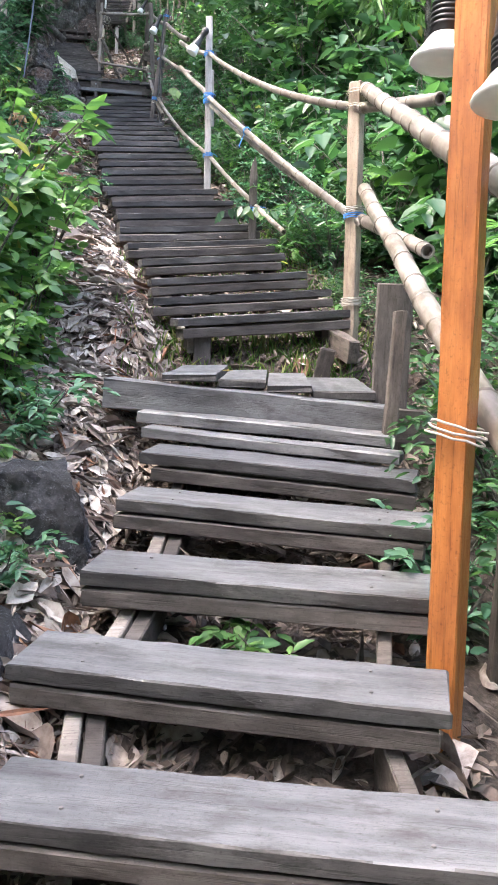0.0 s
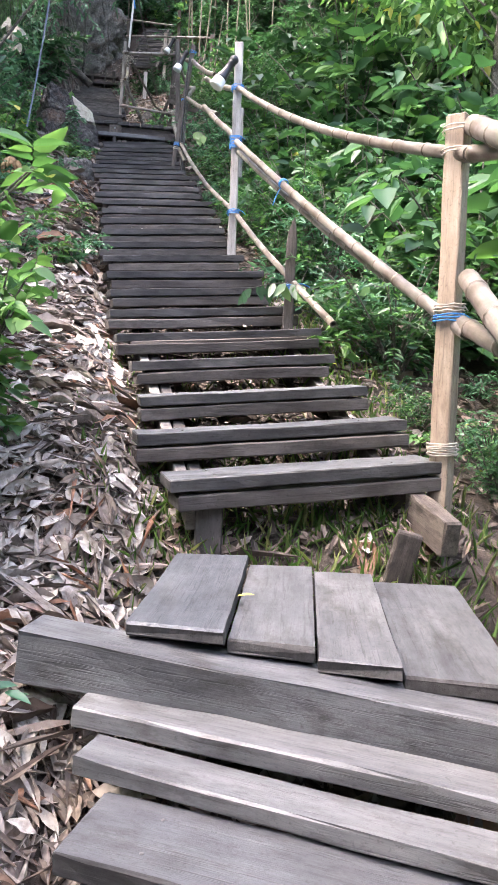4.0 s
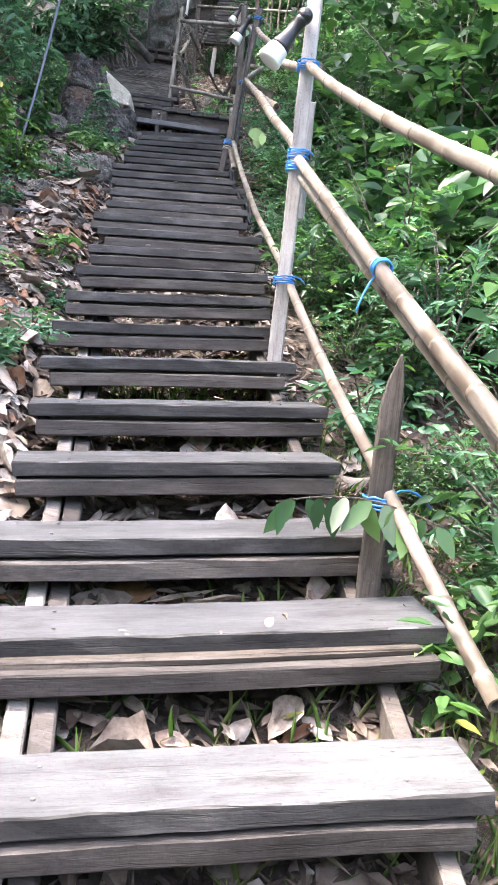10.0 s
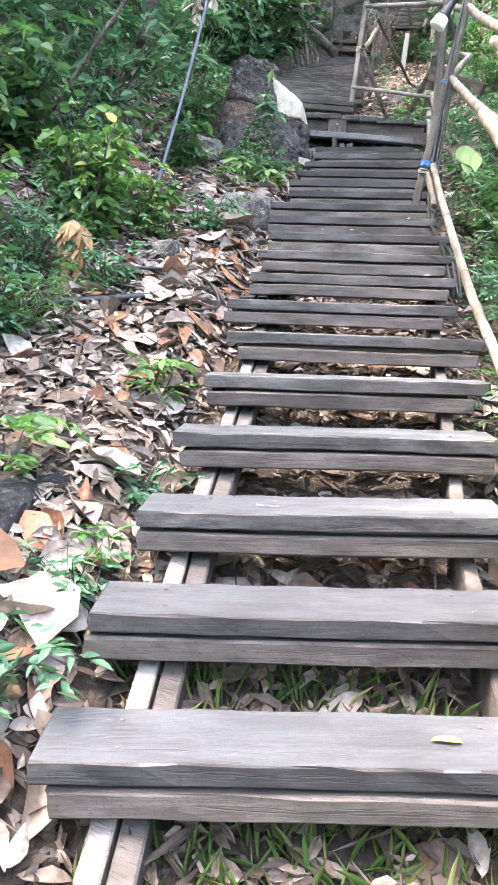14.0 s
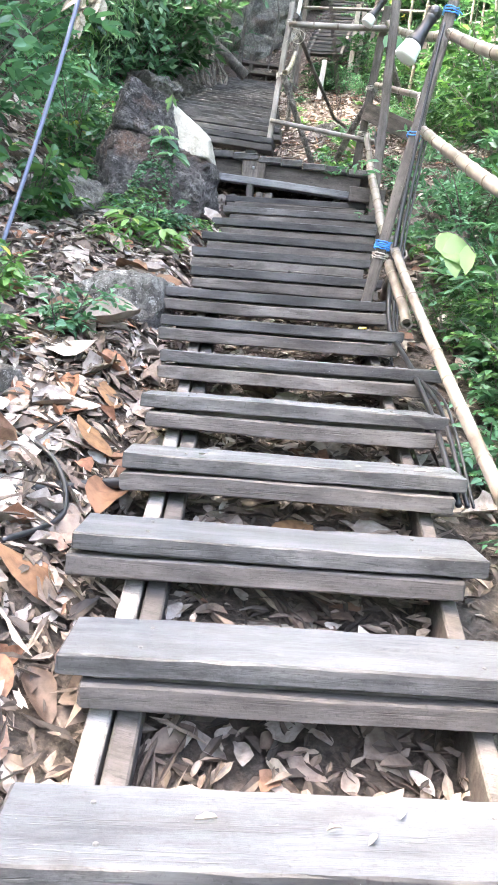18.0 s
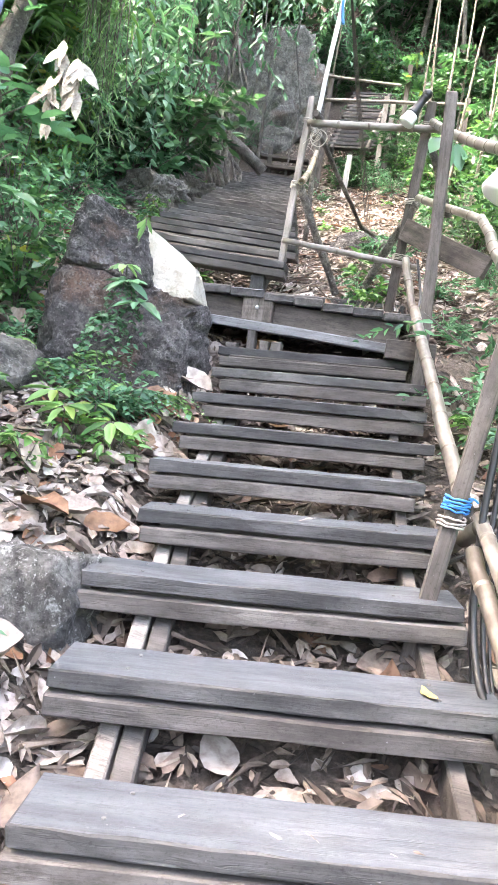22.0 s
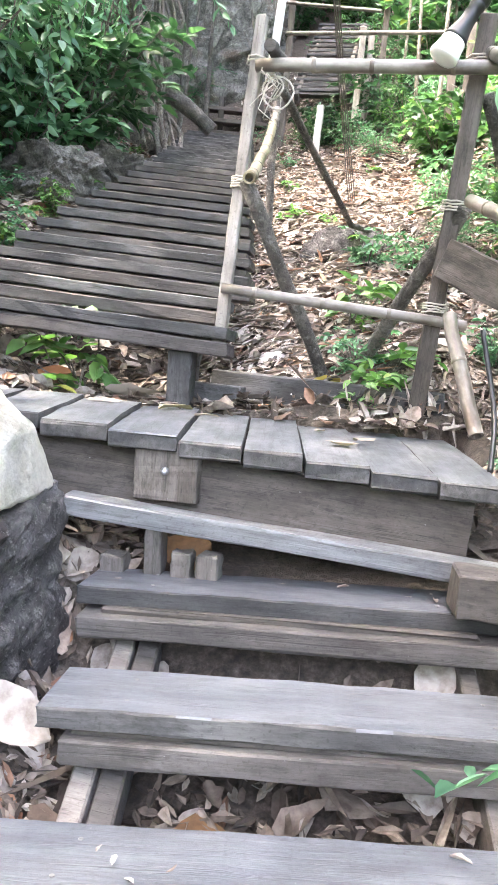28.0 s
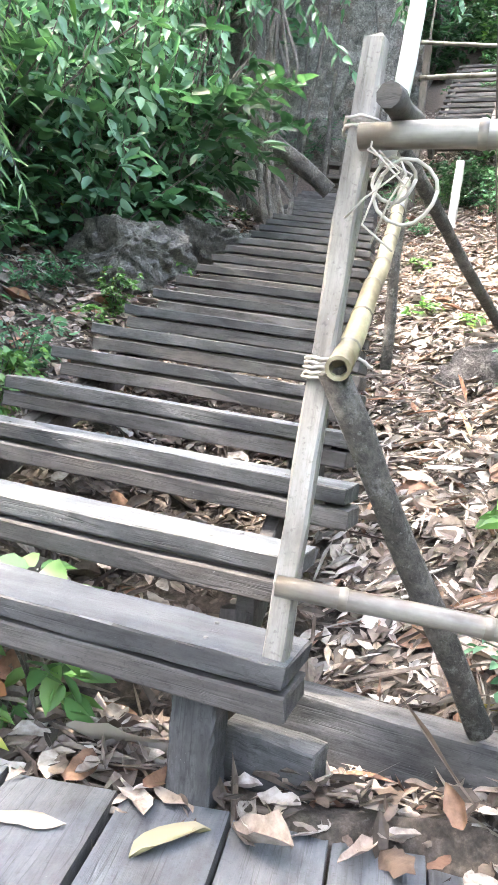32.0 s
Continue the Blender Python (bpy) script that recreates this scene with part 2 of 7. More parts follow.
GRASS = leaf_material("grass_blades", [(0, (0.06, 0.13, 0.03)), (0.6, (0.14, 0.24, 0.06)), (1, (0.32, 0.30, 0.14))], 0.6)


def dry_leaf_material(name, stops, grain=28.0):
    m, nt, bsdf = nodes(name)
    geo = nt.nodes.new("ShaderNodeNewGeometry")
    col = ramp(nt, geo.outputs["Random Per Island"], stops)
    v = noise_tex(nt, coords(nt, (1, 1, 1), False), grain, 6.0)
    col = mix(nt, "MULTIPLY", 0.8, col, ramp(nt, v, [(0.32, (0.32, 0.26, 0.22)), (0.6, (1, 1, 1))]))
    nt.links.new(col, bsdf.inputs["Base Color"])
    bsdf.inputs["Roughness"].default_value = 0.7
    bump(nt, bsdf, v, 0.4, 0.01)
    return m


DRY = dry_leaf_material("dry_fallen_leaves", [(0, (0.10, 0.065, 0.045)), (0.25, (0.205, 0.16, 0.127)), (0.5, (0.31, 0.262, 0.222)), (0.86, (0.46, 0.41, 0.365)), (0.94, (0.21, 0.12, 0.075)), (1, (0.16, 0.08, 0.047))])
DRY_PALE = dry_leaf_material("pale_fallen_leaves", [(0, (0.11, 0.075, 0.056)), (0.25, (0.20, 0.158, 0.128)), (0.5, (0.30, 0.258, 0.225)), (0.8, (0.41, 0.368, 0.332)), (0.88, (0.27, 0.145, 0.085)), (1, (0.21, 0.095, 0.05))])
DRY_DARK = dry_leaf_material("brown_leaf_bits", [(0, (0.035, 0.026, 0.02)), (0.5, (0.10, 0.075, 0.057)), (0.85, (0.22, 0.17, 0.13)), (1, (0.36, 0.30, 0.24))])


def soil_material():
    m, nt, bsdf = nodes("leafy_forest_soil")
    big = noise_tex(nt, coords(nt, (1, 1, 1), False), 1.7, 6.0)
    small = noise_tex(nt, coords(nt, (1, 1, 1), False), 34.0, 8.0, 0.7)
    col = ramp(nt, small, [(0.3, (0.035, 0.027, 0.021)), (0.5, (0.085, 0.066, 0.052)), (0.68, (0.17, 0.138, 0.11)), (0.8, (0.27, 0.23, 0.19))])
    col = mix(nt, "MULTIPLY", 0.6, col, ramp(nt, big, [(0.35, (0.5, 0.46, 0.42)), (0.6, (1, 1, 1))]))
    nt.links.new(col, bsdf.inputs["Base Color"])
    bsdf.inputs["Roughness"].default_value = 0.95
    bump(nt, bsdf, small, 0.9, 0.03)
    return m


SOIL = soil_material()


def rock_material(name, dark, mid, pale, lichen=0.5, pits=0.75, spot=(0.45, 0.44, 0.41), warm=(0.20, 0.11, 0.07), rust=0.0):
    m, nt, bsdf = nodes(name)
    vec = coords(nt, (1, 1, 1))
    a, b = noise_tex(nt, vec, 4.5, 10.0, 0.72), noise_tex(nt, vec, 38.0, 8.0, 0.75)
    col = ramp(nt, a, [(0.34, dark), (0.5, mid), (0.66, pale)])
    col = mix(nt, "MIX", ramp(nt, noise_tex(nt, vec, 2.3, 6.0, 0.6), [(0.52, (0, 0, 0)), (0.66, (rust,) * 3)]), col, warm)
    col = mix(nt, "MULTIPLY", pits, col, ramp(nt, b, [(0.36, (0.15, 0.15, 0.15)), (0.56, (1, 1, 1))]))
    sp, fine = noise_tex(nt, vec, 14.0, 9.0, 0.8), noise_tex(nt, vec, 70.0, 4.0, 0.7)
    col = mix(nt, "MIX", ramp(nt, sp, [(0.55, (0, 0, 0)), (0.66, (lichen,) * 3)]), col, spot)
    col = mix(nt, "MIX", ramp(nt, fine, [(0.60, (0, 0, 0)), (0.68, (lichen * 0.8,) * 3)]), col, spot)
    nt.links.new(col, bsdf.inputs["Base Color"])
    bsdf.inputs["Roughness"].default_value = 0.62
    bump(nt, bsdf, mix(nt, "ADD", 0.7, a, b), 1.0, 0.06)
    return m


ROCK_BLACK = rock_material("black_rock", (0.014, 0.015, 0.017), (0.04, 0.042, 0.048), (0.13, 0.135, 0.15), 0.6, 0.75, (0.30, 0.32, 0.36))
ROCK_GREY = rock_material("grey_lichen_rock", (0.035, 0.031, 0.028), (0.13, 0.12, 0.108), (0.36, 0.345, 0.32), 0.9, 0.85, (0.60, 0.59, 0.56))
ROCK_DARK = rock_material("dark_brown_rock", (0.026, 0.022, 0.022), (0.078, 0.067, 0.065), (0.21, 0.19, 0.185), 0.7, 0.85, (0.42, 0.39, 0.37), rust=0.75)
ROCK_PALE = rock_material("pale_broken_rock", (0.46, 0.39, 0.29), (0.64, 0.58, 0.48), (0.76, 0.71, 0.62), 0.0, 0.2)
BARK = rock_material("mottled_bark", (0.045, 0.038, 0.031), (0.115, 0.10, 0.083), (0.25, 0.225, 0.195), 0.45)
ROCK_LEDGE = rock_material("grey_brown_ledge_rock", (0.07, 0.062, 0.054), (0.18, 0.163, 0.142), (0.36, 0.335, 0.30), 0.8, 0.8, (0.48, 0.46, 0.42))


# ---- building helpers ----
def mesh_of(name, bm, material):
    me = bpy.data.meshes.new(name)
    bm.to_mesh(me)
    bm.free()
    me.materials.append(material)
    return me


def part(name, bm, material=None, parent=None, label="", matrix=None):
    """Links a bmesh, or a mesh already made, as one object."""
    me = bm if isinstance(bm, bpy.types.Mesh) else mesh_of(name, bm, material)
    ob = new(name, me)
    if parent is not None:
        ob.parent = parent
    if matrix is not None:
        ob.matrix_local = matrix
    if label:
        ob["label"] = label
    return ob


def from_arrays(name, verts, faces, material, smooth=False):
    me = bpy.data.meshes.new(name)
    me.from_pydata(verts, [], faces)
    me.materials.append(material)
    if smooth:
        me.polygons.foreach_set("use_smooth", [True] * len(me.polygons))
    me.update()
    return me


def thing(name, place, label, category, group="", kind=""):
    ob = new(name)
    ob.empty_display_size = 0.1
    ob.location = place
    return tagged(ob, label, category, group, kind)


def frame_along(p, q, up=(0, 0, 1)):
    """A pose at p with x towards q and z as near up as may be."""
    x = (Vector(q) - Vector(p)).normalized()
    y = Vector(up).cross(x)
    if y.length < 1e-4:
        y = Vector((0, 1, 0)).cross(x)
    y.normalize()
    z = x.cross(y)
    m = Matrix((x, y, z)).transposed().to_4x4()
    m.translation = p
    return m


def board_bm(length, width, thick, seed=0, cuts=6, wear=0.004, bevel=0.006):
    """A sawn board from the origin along x, y from 0 to width, z from -thick to 0, with bevelled, uneven edges."""
    rnd = random.Random(seed)
    b = min(bevel, thick * 0.3, width * 0.3)
    ring = [(b, 0), (width - b, 0), (width, -b), (width, -thick + b), (width - b, -thick), (b, -thick), (0, -thick + b), (0, -b)]
    bm = bmesh.new()
    rows = []
    xs = [0, b] + [length * (i + 1) / (cuts + 1) for i in range(cuts)] + [length - b, length]
    bow = rnd.uniform(-1, 1) * wear * 1.5
    for i, x in enumerate(xs):
        inset = b * 0.8 if i in (0, len(xs) - 1) else 0
        lift = bow * math.sin(math.pi * x / length)
        row = []
        for y, z in ring:
            yy = width / 2 + (y - width / 2) * (1 - 2 * inset / width)
            zz = -thick / 2 + (z + thick / 2) * (1 - 2 * inset / thick)
            row.append(bm.verts.new((x + rnd.uniform(-1, 1) * wear * (1.5 if inset else 0.3), yy + rnd.uniform(-1, 1) * wear, zz + lift + rnd.uniform(-1, 1) * wear * 0.6)))
        rows.append(row)
    for a, c in zip(rows, rows[1:]):
        for i in range(8):
            j = (i + 1) % 8
            bm.faces.new((a[j], a[i], c[i], c[j]))
    bm.faces.new(rows[0])
    bm.faces.new(rows[-1][::-1])
    bmesh.ops.recalc_face_normals(bm, faces=bm.faces)
    return bm


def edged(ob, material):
    """Gives the sawn sides and ends of a board a darker, mildewed wood; their shade is put into its colour."""
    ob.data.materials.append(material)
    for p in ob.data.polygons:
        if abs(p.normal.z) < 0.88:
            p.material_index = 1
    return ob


def board(name, p, q, width, thick, material, parent=None, up=(0, 0, 1), seed=0, label="", base=(0, 0, 0), **kw):
    """A board whose top front edge runs from p to q; its width goes to the left of that way, its thickness down."""
    p, q = Vector(p) - Vector(base), Vector(q) - Vector(base)
    return part(name, board_bm((q - p).length, width, thick, seed, **kw), material, parent, label, frame_along(p, q, up))


def tube_arrays(points, radii, sides=10, cap=True):
    pts = [Vector(p) for p in points]
    verts, faces = [], []
    side = None
    for i, p in enumerate(pts):
        d = (pts[min(i + 1, len(pts) - 1)] - pts[max(i - 1, 0)]).normalized()
        if side is None:
            side = d.orthogonal().normalized()
        side = (side - d * side.dot(d)).normalized()
        other = d.cross(side)
        r = radii[i] if hasattr(radii, "__len__") else radii
        for k in range(sides):
            a = 2 * math.pi * k / sides
            verts.append(tuple(p + (side * math.cos(a) + other * math.sin(a)) * r))
    for i in range(len(pts) - 1):
        for k in range(sides):
            j = (k + 1) % sides
            faces.append((i * sides + k, i * sides + j, (i + 1) * sides + j, (i + 1) * sides + k))
    if cap:
        faces.append(tuple(range(sides))[::-1])
        faces.append(tuple(range((len(pts) - 1) * sides, len(pts) * sides)))
    return verts, faces


def tube(name, points, radii, material, parent=None, label="", sides=10, smooth=True, base=None):
    if base is not None:
        points = [Vector(p) - Vector(base) for p in points]
    v, f = tube_arrays(points, radii, sides)
    return part(name, from_arrays(name, v, f, material, smooth), None, parent, label)


def bamboo(p, q, r, material=BAMBOO, sag=0.0, label="pale bamboo pole lashed on as a handrail", seed=0, name="bamboo_rail", r2=None, category="handrail"):
    """A bamboo pole with its nodes, its length along local x."""
    rnd = random.Random(seed)
    p, q = Vector(p), Vector(q)
    length = (q - p).length
    m = frame_along(p, q)
    down = m.to_3x3().inverted() @ Vector((0, 0, -1))
    xs, rs, joints = [], [], []
    x, joint = 0.0, rnd.uniform(0.08, 0.25)
    r2 = r if r2 is None else r2
    while x < length:
        rr = r + (r2 - r) * x / length
        if joint - x < 0.012:
            xs += [joint - 0.008, joint, joint + 0.008]
            rs += [rr * 1.01, rr * 1.08, rr * 1.01]
            joints.append(len(xs) - 2)
            x, joint = joint + 0.012, joint + rnd.uniform(0.24, 0.36)
        else:
            xs.append(x)
            rs.append(rr)
            x = min(joint, x + 0.1)
    xs.append(length)
    rs.append(r2)
    wob = [rnd.uniform(-1, 1) * r * 0.25 for _ in range(8)]
    pts = [Vector((x, np.interp(x / length * 7, range(8), wob), 0)) + down * sag * 4 * (x / length) * (1 - x / length) for x in xs]
    v, f = tube_arrays(pts, rs, 12, False)
    flat = len(f)
    # hollow cut ends
    for end, inner in ((0, min(3, len(pts) - 1)), (len(pts) - 1, max(len(pts) - 4, 0))):
        way = (pts[inner] - pts[end]).normalized() * 0.04
        outer = [end * 12 + k for k in range(12)]
        rim = [len(v) + k for k in range(12)]
        deep = [len(v) + 12 + k for k in range(12)]
        ring = [Vector(v[k]) for k in outer]
        v += [tuple(pts[end].lerp(p, 0.70)) for p in ring] + [tuple(pts[end].lerp(p, 0.66) + way) for p in ring]
        for a, c in ((outer, rim), (rim, deep)):
            f += [(a[k], c[k], c[(k + 1) % 12], a[(k + 1) % 12]) for k in range(12)]
        f.append(tuple(deep))
    me = from_arrays(name, v, f, material, True)
    me.polygons.foreach_set("use_smooth", [k < flat for k in range(len(f))])
    ob = part(name, me, None, None, "", m)
    for j in joints:
        way = (pts[j + 1] - pts[j - 1]).normalized()
        bv, bf = tube_arrays([way * a for a in (-0.009, -0.004, 0.002, 0.006, 0.010)], [rs[j] * a for a in (0.95, 1.015, 1.04, 1.01, 0.95)], 12, False)
        part("node_ring", from_arrays("node_ring", bv, bf, BAMBOO_NODE, True), None, ob, "", Matrix.Translation(pts[j]))
    return tagged(ob, label, category, "bamboo handrails")


def windings(name, centre, axis, r, turns, pitch, material, parent, thick=0.004, base=(0, 0, 0), tail=0.0, seed=0, label=""):
    """Turns of cord round a post, with two loose ends."""
    rnd = random.Random(seed)
    axis = Vector(axis).normalized()
    a = axis.orthogonal().normalized()
    b = axis.cross(a)
    c = Vector(centre) - Vector(base)
    pts = []
    n = int(turns * 14)
    for i in range(n + 1):
        t = 2 * math.pi * turns * i / n
        pts.append(c + (a * math.cos(t) + b * math.sin(t)) * r * (1 + rnd.uniform(-0.04, 0.06)) + axis * (pitch * (i / n - 0.5) + rnd.uniform(-1, 1) * thick))
    if tail:
        end = pts[-1]
        for k in range(1, 6):
            pts.append(end + (end - c).normalized() * tail * k / 5 + Vector((0, -0.3, -1)) * tail * 0.12 * k * k / 5)
    return tube(name, pts, thick, material, parent, label, 6)


# ---- the line of the stairs ----
TREAD_KEYS = [1, 3, 5, 8, 11, 14, 17, 20, 23, 26]
LX = [-0.47, -0.73, -0.97, -1.34, -1.63, -1.96, -2.26, -2.63, -2.83, -3.04]
LY = [5.08, 5.95, 6.80, 8.04, 9.27, 10.70, 12.05, 13.43, 14.72, 15.93]
LZ = [1.47, 1.76, 2.10, 2.60, 3.11, 3.65, 4.16, 4.67, 5.16, 5.65]
RX = [0.65, 0.43, 0.24, -0.20, -0.56, -0.80, -1.12, -1.48, -1.68, -1.84]
RY = [5.42, 6.22, 7.15, 8.44, 9.58, 10.98, 12.28, 13.66, 14.95, 16.05]
TILT_UP = [0.06, 0.07, 0.07, 0.065, 0.07, 0.04, 0.03, 0.035, 0.03, 0.03]


def main_tread(i):
    """The front top corners of the main flight's tread i, counted from 1."""
    at = lambda v: float(np.interp(i, TREAD_KEYS, v))
    return Vector((at(LX), at(LY), at(LZ))), Vector((at(RX), at(RY), at(LZ) + at(TILT_UP)))


LOW = [((-0.66, 1.70, 0.33), (0.60, 1.52, 0.31)), ((-0.71, 2.23, 0.465), (0.53, 1.98, 0.44)), ((-0.58, 2.66, 0.61), (0.60, 2.47, 0.575)),
       ((-0.55, 3.26, 0.73), (0.69, 2.95, 0.68)), ((-0.50, 3.63, 0.865), (0.70, 3.32, 0.79))]
UP_START, UP_TURN, UP_STEP, UP_RISE, UP_COUNT = Vector((-2.90, 17.25, 6.47)), radians(13.5), 0.425, 0.155, 23


def upper_tread(n):
    """The front top corners of the upper flight's tread n, counted from 0."""
    ahead = Vector((-math.sin(UP_TURN), math.cos(UP_TURN), 0))
    right = UP_START + ahead * UP_STEP * n + Vector((0, 0, UP_RISE * n))
    if n < 2:
        right = right + Vector((-0.10, 0.03, 0) if n == 0 else (-0.11, 0, 0))
    width = float(np.interp(n, [0, 1, 4, 9, 14, 22], [1.25, 1.5, 1.45, 1.25, 1.12, 1.05]))
    return right - Vector((math.cos(UP_TURN), math.sin(UP_TURN) * 0.3, -0.075)) * width, right


GY = [-60, -6, 0, 1.65, 3.8, 4.3, 5.0, 5.3, 9.4, 13.5, 16.0, 16.6, 17.5, 27.0, 31.0, 42.0, 90.0]
GZ = [-22, -1.9, 0.0, 0.32, 0.85, 1.05, 1.2, 1.5, 3.1, 4.67, 5.62, 6.0, 6.25, 10.1, 13.6, 26.0, 60.0]
CX = [0, 0, 0, 0, 0.05, 0.05, 0.08, 0.08, -1.1, -2.05, -2.45, -2.7, -3.4, -5.9, -7.0, -9, -12]


def ground_z(x, y):
    """The height of the hillside; x and y may be arrays."""
    z0, u = np.interp(y, GY, GZ), x - np.interp(y, GY, CX)
    left = np.interp(-u, [0, 0.62, 0.8, 2.0, 3.2, 8.0, 30.0, 200.0], [-0.30, -0.26, -0.13, 0.12, 0.8, 4.2, 12.0, 40.0])
    low = np.interp(y, [0, 13, 17, 40], [1.0, 0.8, 0.0, 0.0])
    right = np.interp(u, [0, 0.62, 1.2, 2.5, 6.0, 20.0, 200.0], [-0.30, -0.34, -0.5, -0.9, -2.2, -7.0, -14.0]) * low
    right = right + np.interp(u, [0, 0.62, 1.2, 2.5, 6.0, 20.0, 200.0], [-0.30, -0.22, -0.14, -0.05, 0.3, 2.5, 12.0]) * (1 - low)
    land = np.where((y > 15.9) & (y < 16.85) & (u > -1.0) & (u < 1.1), np.interp(y, [15.9, 16.1, 16.3, 16.5], [-0.12, 0.02, 0.12, 0.0]), 0.0) + 0.16 * np.interp(y, [16.8, 17.0, 17.42, 17.6], [0, 1, 1, 0]) * np.interp(np.abs(u), [0, 0.7, 1.2], [1, 1, 0])
    back = np.interp(x, [-3.99, -2.05], [17.10, 17.54])
    bumps = 0.05 * np.sin(2.3 * x + 1.1 * y) * np.sin(1.7 * y - 0.8 * x) + 0.025 * np.sin(6.1 * x - 2.0 * y) * np.sin(5.3 * y + 3.1 * x)
    z = z0 + np.where(u < 0, left, right) + land + bumps * np.clip(np.abs(u) - 0.5, 0.25, 1.5)
    # hollow under the planks of the upper landing
    planks = np.interp(x, [-3.9, -1.9], [6.15, 6.01])
    return np.where((y > 16.2) & (y < back) & (x > -3.9) & (x < -1.92), np.minimum(z, planks - 0.10), z)


def spread_axis(lo, hi, step, far, grow=1.25):
    a = list(np.arange(lo, hi + 1e-6, step))
    d, v = step, a[-1]
    while v < far:
        d *= grow
        v += d
        a.append(v)
    d, v = step, a[0]
    while v > -far:
        d *= grow
        v -= d
        a.insert(0, v)
    return np.array(a)


def build_ground():
    xs, ys = spread_axis(-6.5, 4.0, 0.09, 160), spread_axis(-1.0, 28.0, 0.09, 160)
    gx, gy = np.meshgrid(xs, ys)
    gz = ground_z(gx, gy) + np.random.RandomState(3).normal(0, 0.008, gx.shape)
    verts = np.stack([gx, gy, gz], -1).reshape(-1, 3)
    w = len(xs)
    i = (np.arange(len(ys) - 1)[:, None] * w + np.arange(w - 1)[None]).ravel()
    faces = np.stack([i, i + 1, i + 1 + w, i + w], 1)
    ob = part("ground", from_arrays("ground", verts.tolist(), faces.tolist(), SOIL, True))
    tagged(ob, "brown hillside soil under fallen leaves", "ground", "", "structure")


build_ground()


# ---- treads ----
def tread(l, r, deep, seed, thick=0.052, cleat=0.075, group="stair treads", label="", near=True, top=WOOD_TREAD, slip=0.0):
    rnd = random.Random(seed)
    l, r = Vector(l), Vector(r)
    mid = (l + r) / 2
    base = mid - Vector((0, 0, thick + cleat))
    ob = thing("stair_tread", base, label or "weathered grey wooden stair tread on a brown support board", "stair tread", group)
    along = (r - l).normalized()
    back = Vector((0, 0, 1)).cross(along).normalized()
    shift = back * slip
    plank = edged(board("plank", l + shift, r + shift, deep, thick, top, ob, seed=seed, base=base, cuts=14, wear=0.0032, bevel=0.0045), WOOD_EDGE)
    a, b = rnd.uniform(-0.02, 0.06), rnd.uniform(-0.02, 0.06)
    drop = Vector((0, 0, -thick - 0.014)) + back * rnd.uniform(-0.012, 0.006)
    board("support_board", l + along * a + drop, r - along * b + drop, deep * 0.85, cleat - 0.014, WOOD_CLEAT, ob, seed=seed + 1, base=base, cuts=5)
    inset = Vector((0, 0, -thick + 0.004)) + back * 0.035
    board("packing_strip", l + along * 0.08 + inset, r - along * 0.08 + inset, deep * 0.6, 0.024, WOOD_DARK, ob, seed=seed + 2, base=base, cuts=1)
    if near:
        for side in (0.16, 0.84):
            for f in (0.25, 0.75):
                p = l.lerp(r, side + rnd.uniform(-0.02, 0.02)) + shift + back * deep * f + Vector((0, 0, 0.002)) - base
                bm = bmesh.new()
                bmesh.ops.create_cone(bm, cap_ends=True, segments=8, radius1=0.006, radius2=0.005, depth=0.004)
                part("nail", bm, NAIL, plank, "", frame_along(l + shift - base, r + shift - base).inverted() @ Matrix.Translation(p))
    return ob


for k, (l, r) in enumerate(LOW):
    tread(l, r, 0.27, 100 + k * 7, group="lower flight treads")
for i in range(1, 27):
    l, r = main_tread(i)
    rnd = random.Random(i)
    along = (r - l).normalized()
    l = l - along * rnd.uniform(-0.04, 0.05)
    r = r + along * (rnd.uniform(-0.05, 0.05) + (0.12 if i == 18 else 0))
    deep = 0.25 + rnd.uniform(-0.01, 0.02)
    # higher treads take darker, bluer wood: shade and sky reflection put into the colour
    bluish = i > 8
    tread(l, r, deep, 300 + i * 7, group="main flight treads", slip={5: 0.07, 26: 0.06, 25: 0.02}.get(i, 0.0), top=WOOD_DECK if bluish else WOOD_TREAD,
          label="blue-grey weathered stair tread on a brown support board" if bluish else "")
for n in range(UP_COUNT):
    l, r = upper_tread(n)
    tread(l, r, 0.24, 700 + n * 7, group="upper flight treads", near=n < 8, label="blue-grey stair tread on a support board" if n < 6 else "dark wooden stair tread on a support board", top=WOOD_DECK if n < 6 else WOOD_DARK_TREAD)


def stringer(points, offset, width, tall, seed, label, material=WOOD_STRINGER):
    """A sloping beam under the treads, jointed from tread to tread."""
    bm = bmesh.new()
    rows = []
    for i, p in enumerate(points):
        d = (points[min(i + 1, len(points) - 1)] - points[max(i - 1, 0)]).normalized()
        s = d.cross(Vector((0, 0, 1))).normalized()
        c = p + s * offset
        rows.append([bm.verts.new(c + s * a * width / 2 + Vector((0, 0, z))) for a, z in ((-1, -0.006), (-0.8, 0), (0.8, 0), (1, -0.006), (1, -tall), (-1, -tall))])
    for a, c in zip(rows, rows[1:]):
        for i in range(6):
            j = (i + 1) % 6
            bm.faces.new((a[i], a[j], c[j], c[i]))
    bm.faces.new(rows[0])
    bm.faces.new(rows[-1])
    bmesh.ops.recalc_face_normals(bm, faces=bm.faces)
    ob = part("stringer", bm, material)
    return tagged(ob, label, "stringer", "stair stringers")


def flight_line(pairs, at, drop):
    return [Vector(l).lerp(Vector(r), at) + Vector((0, 0.12, -drop)) for l, r in pairs]


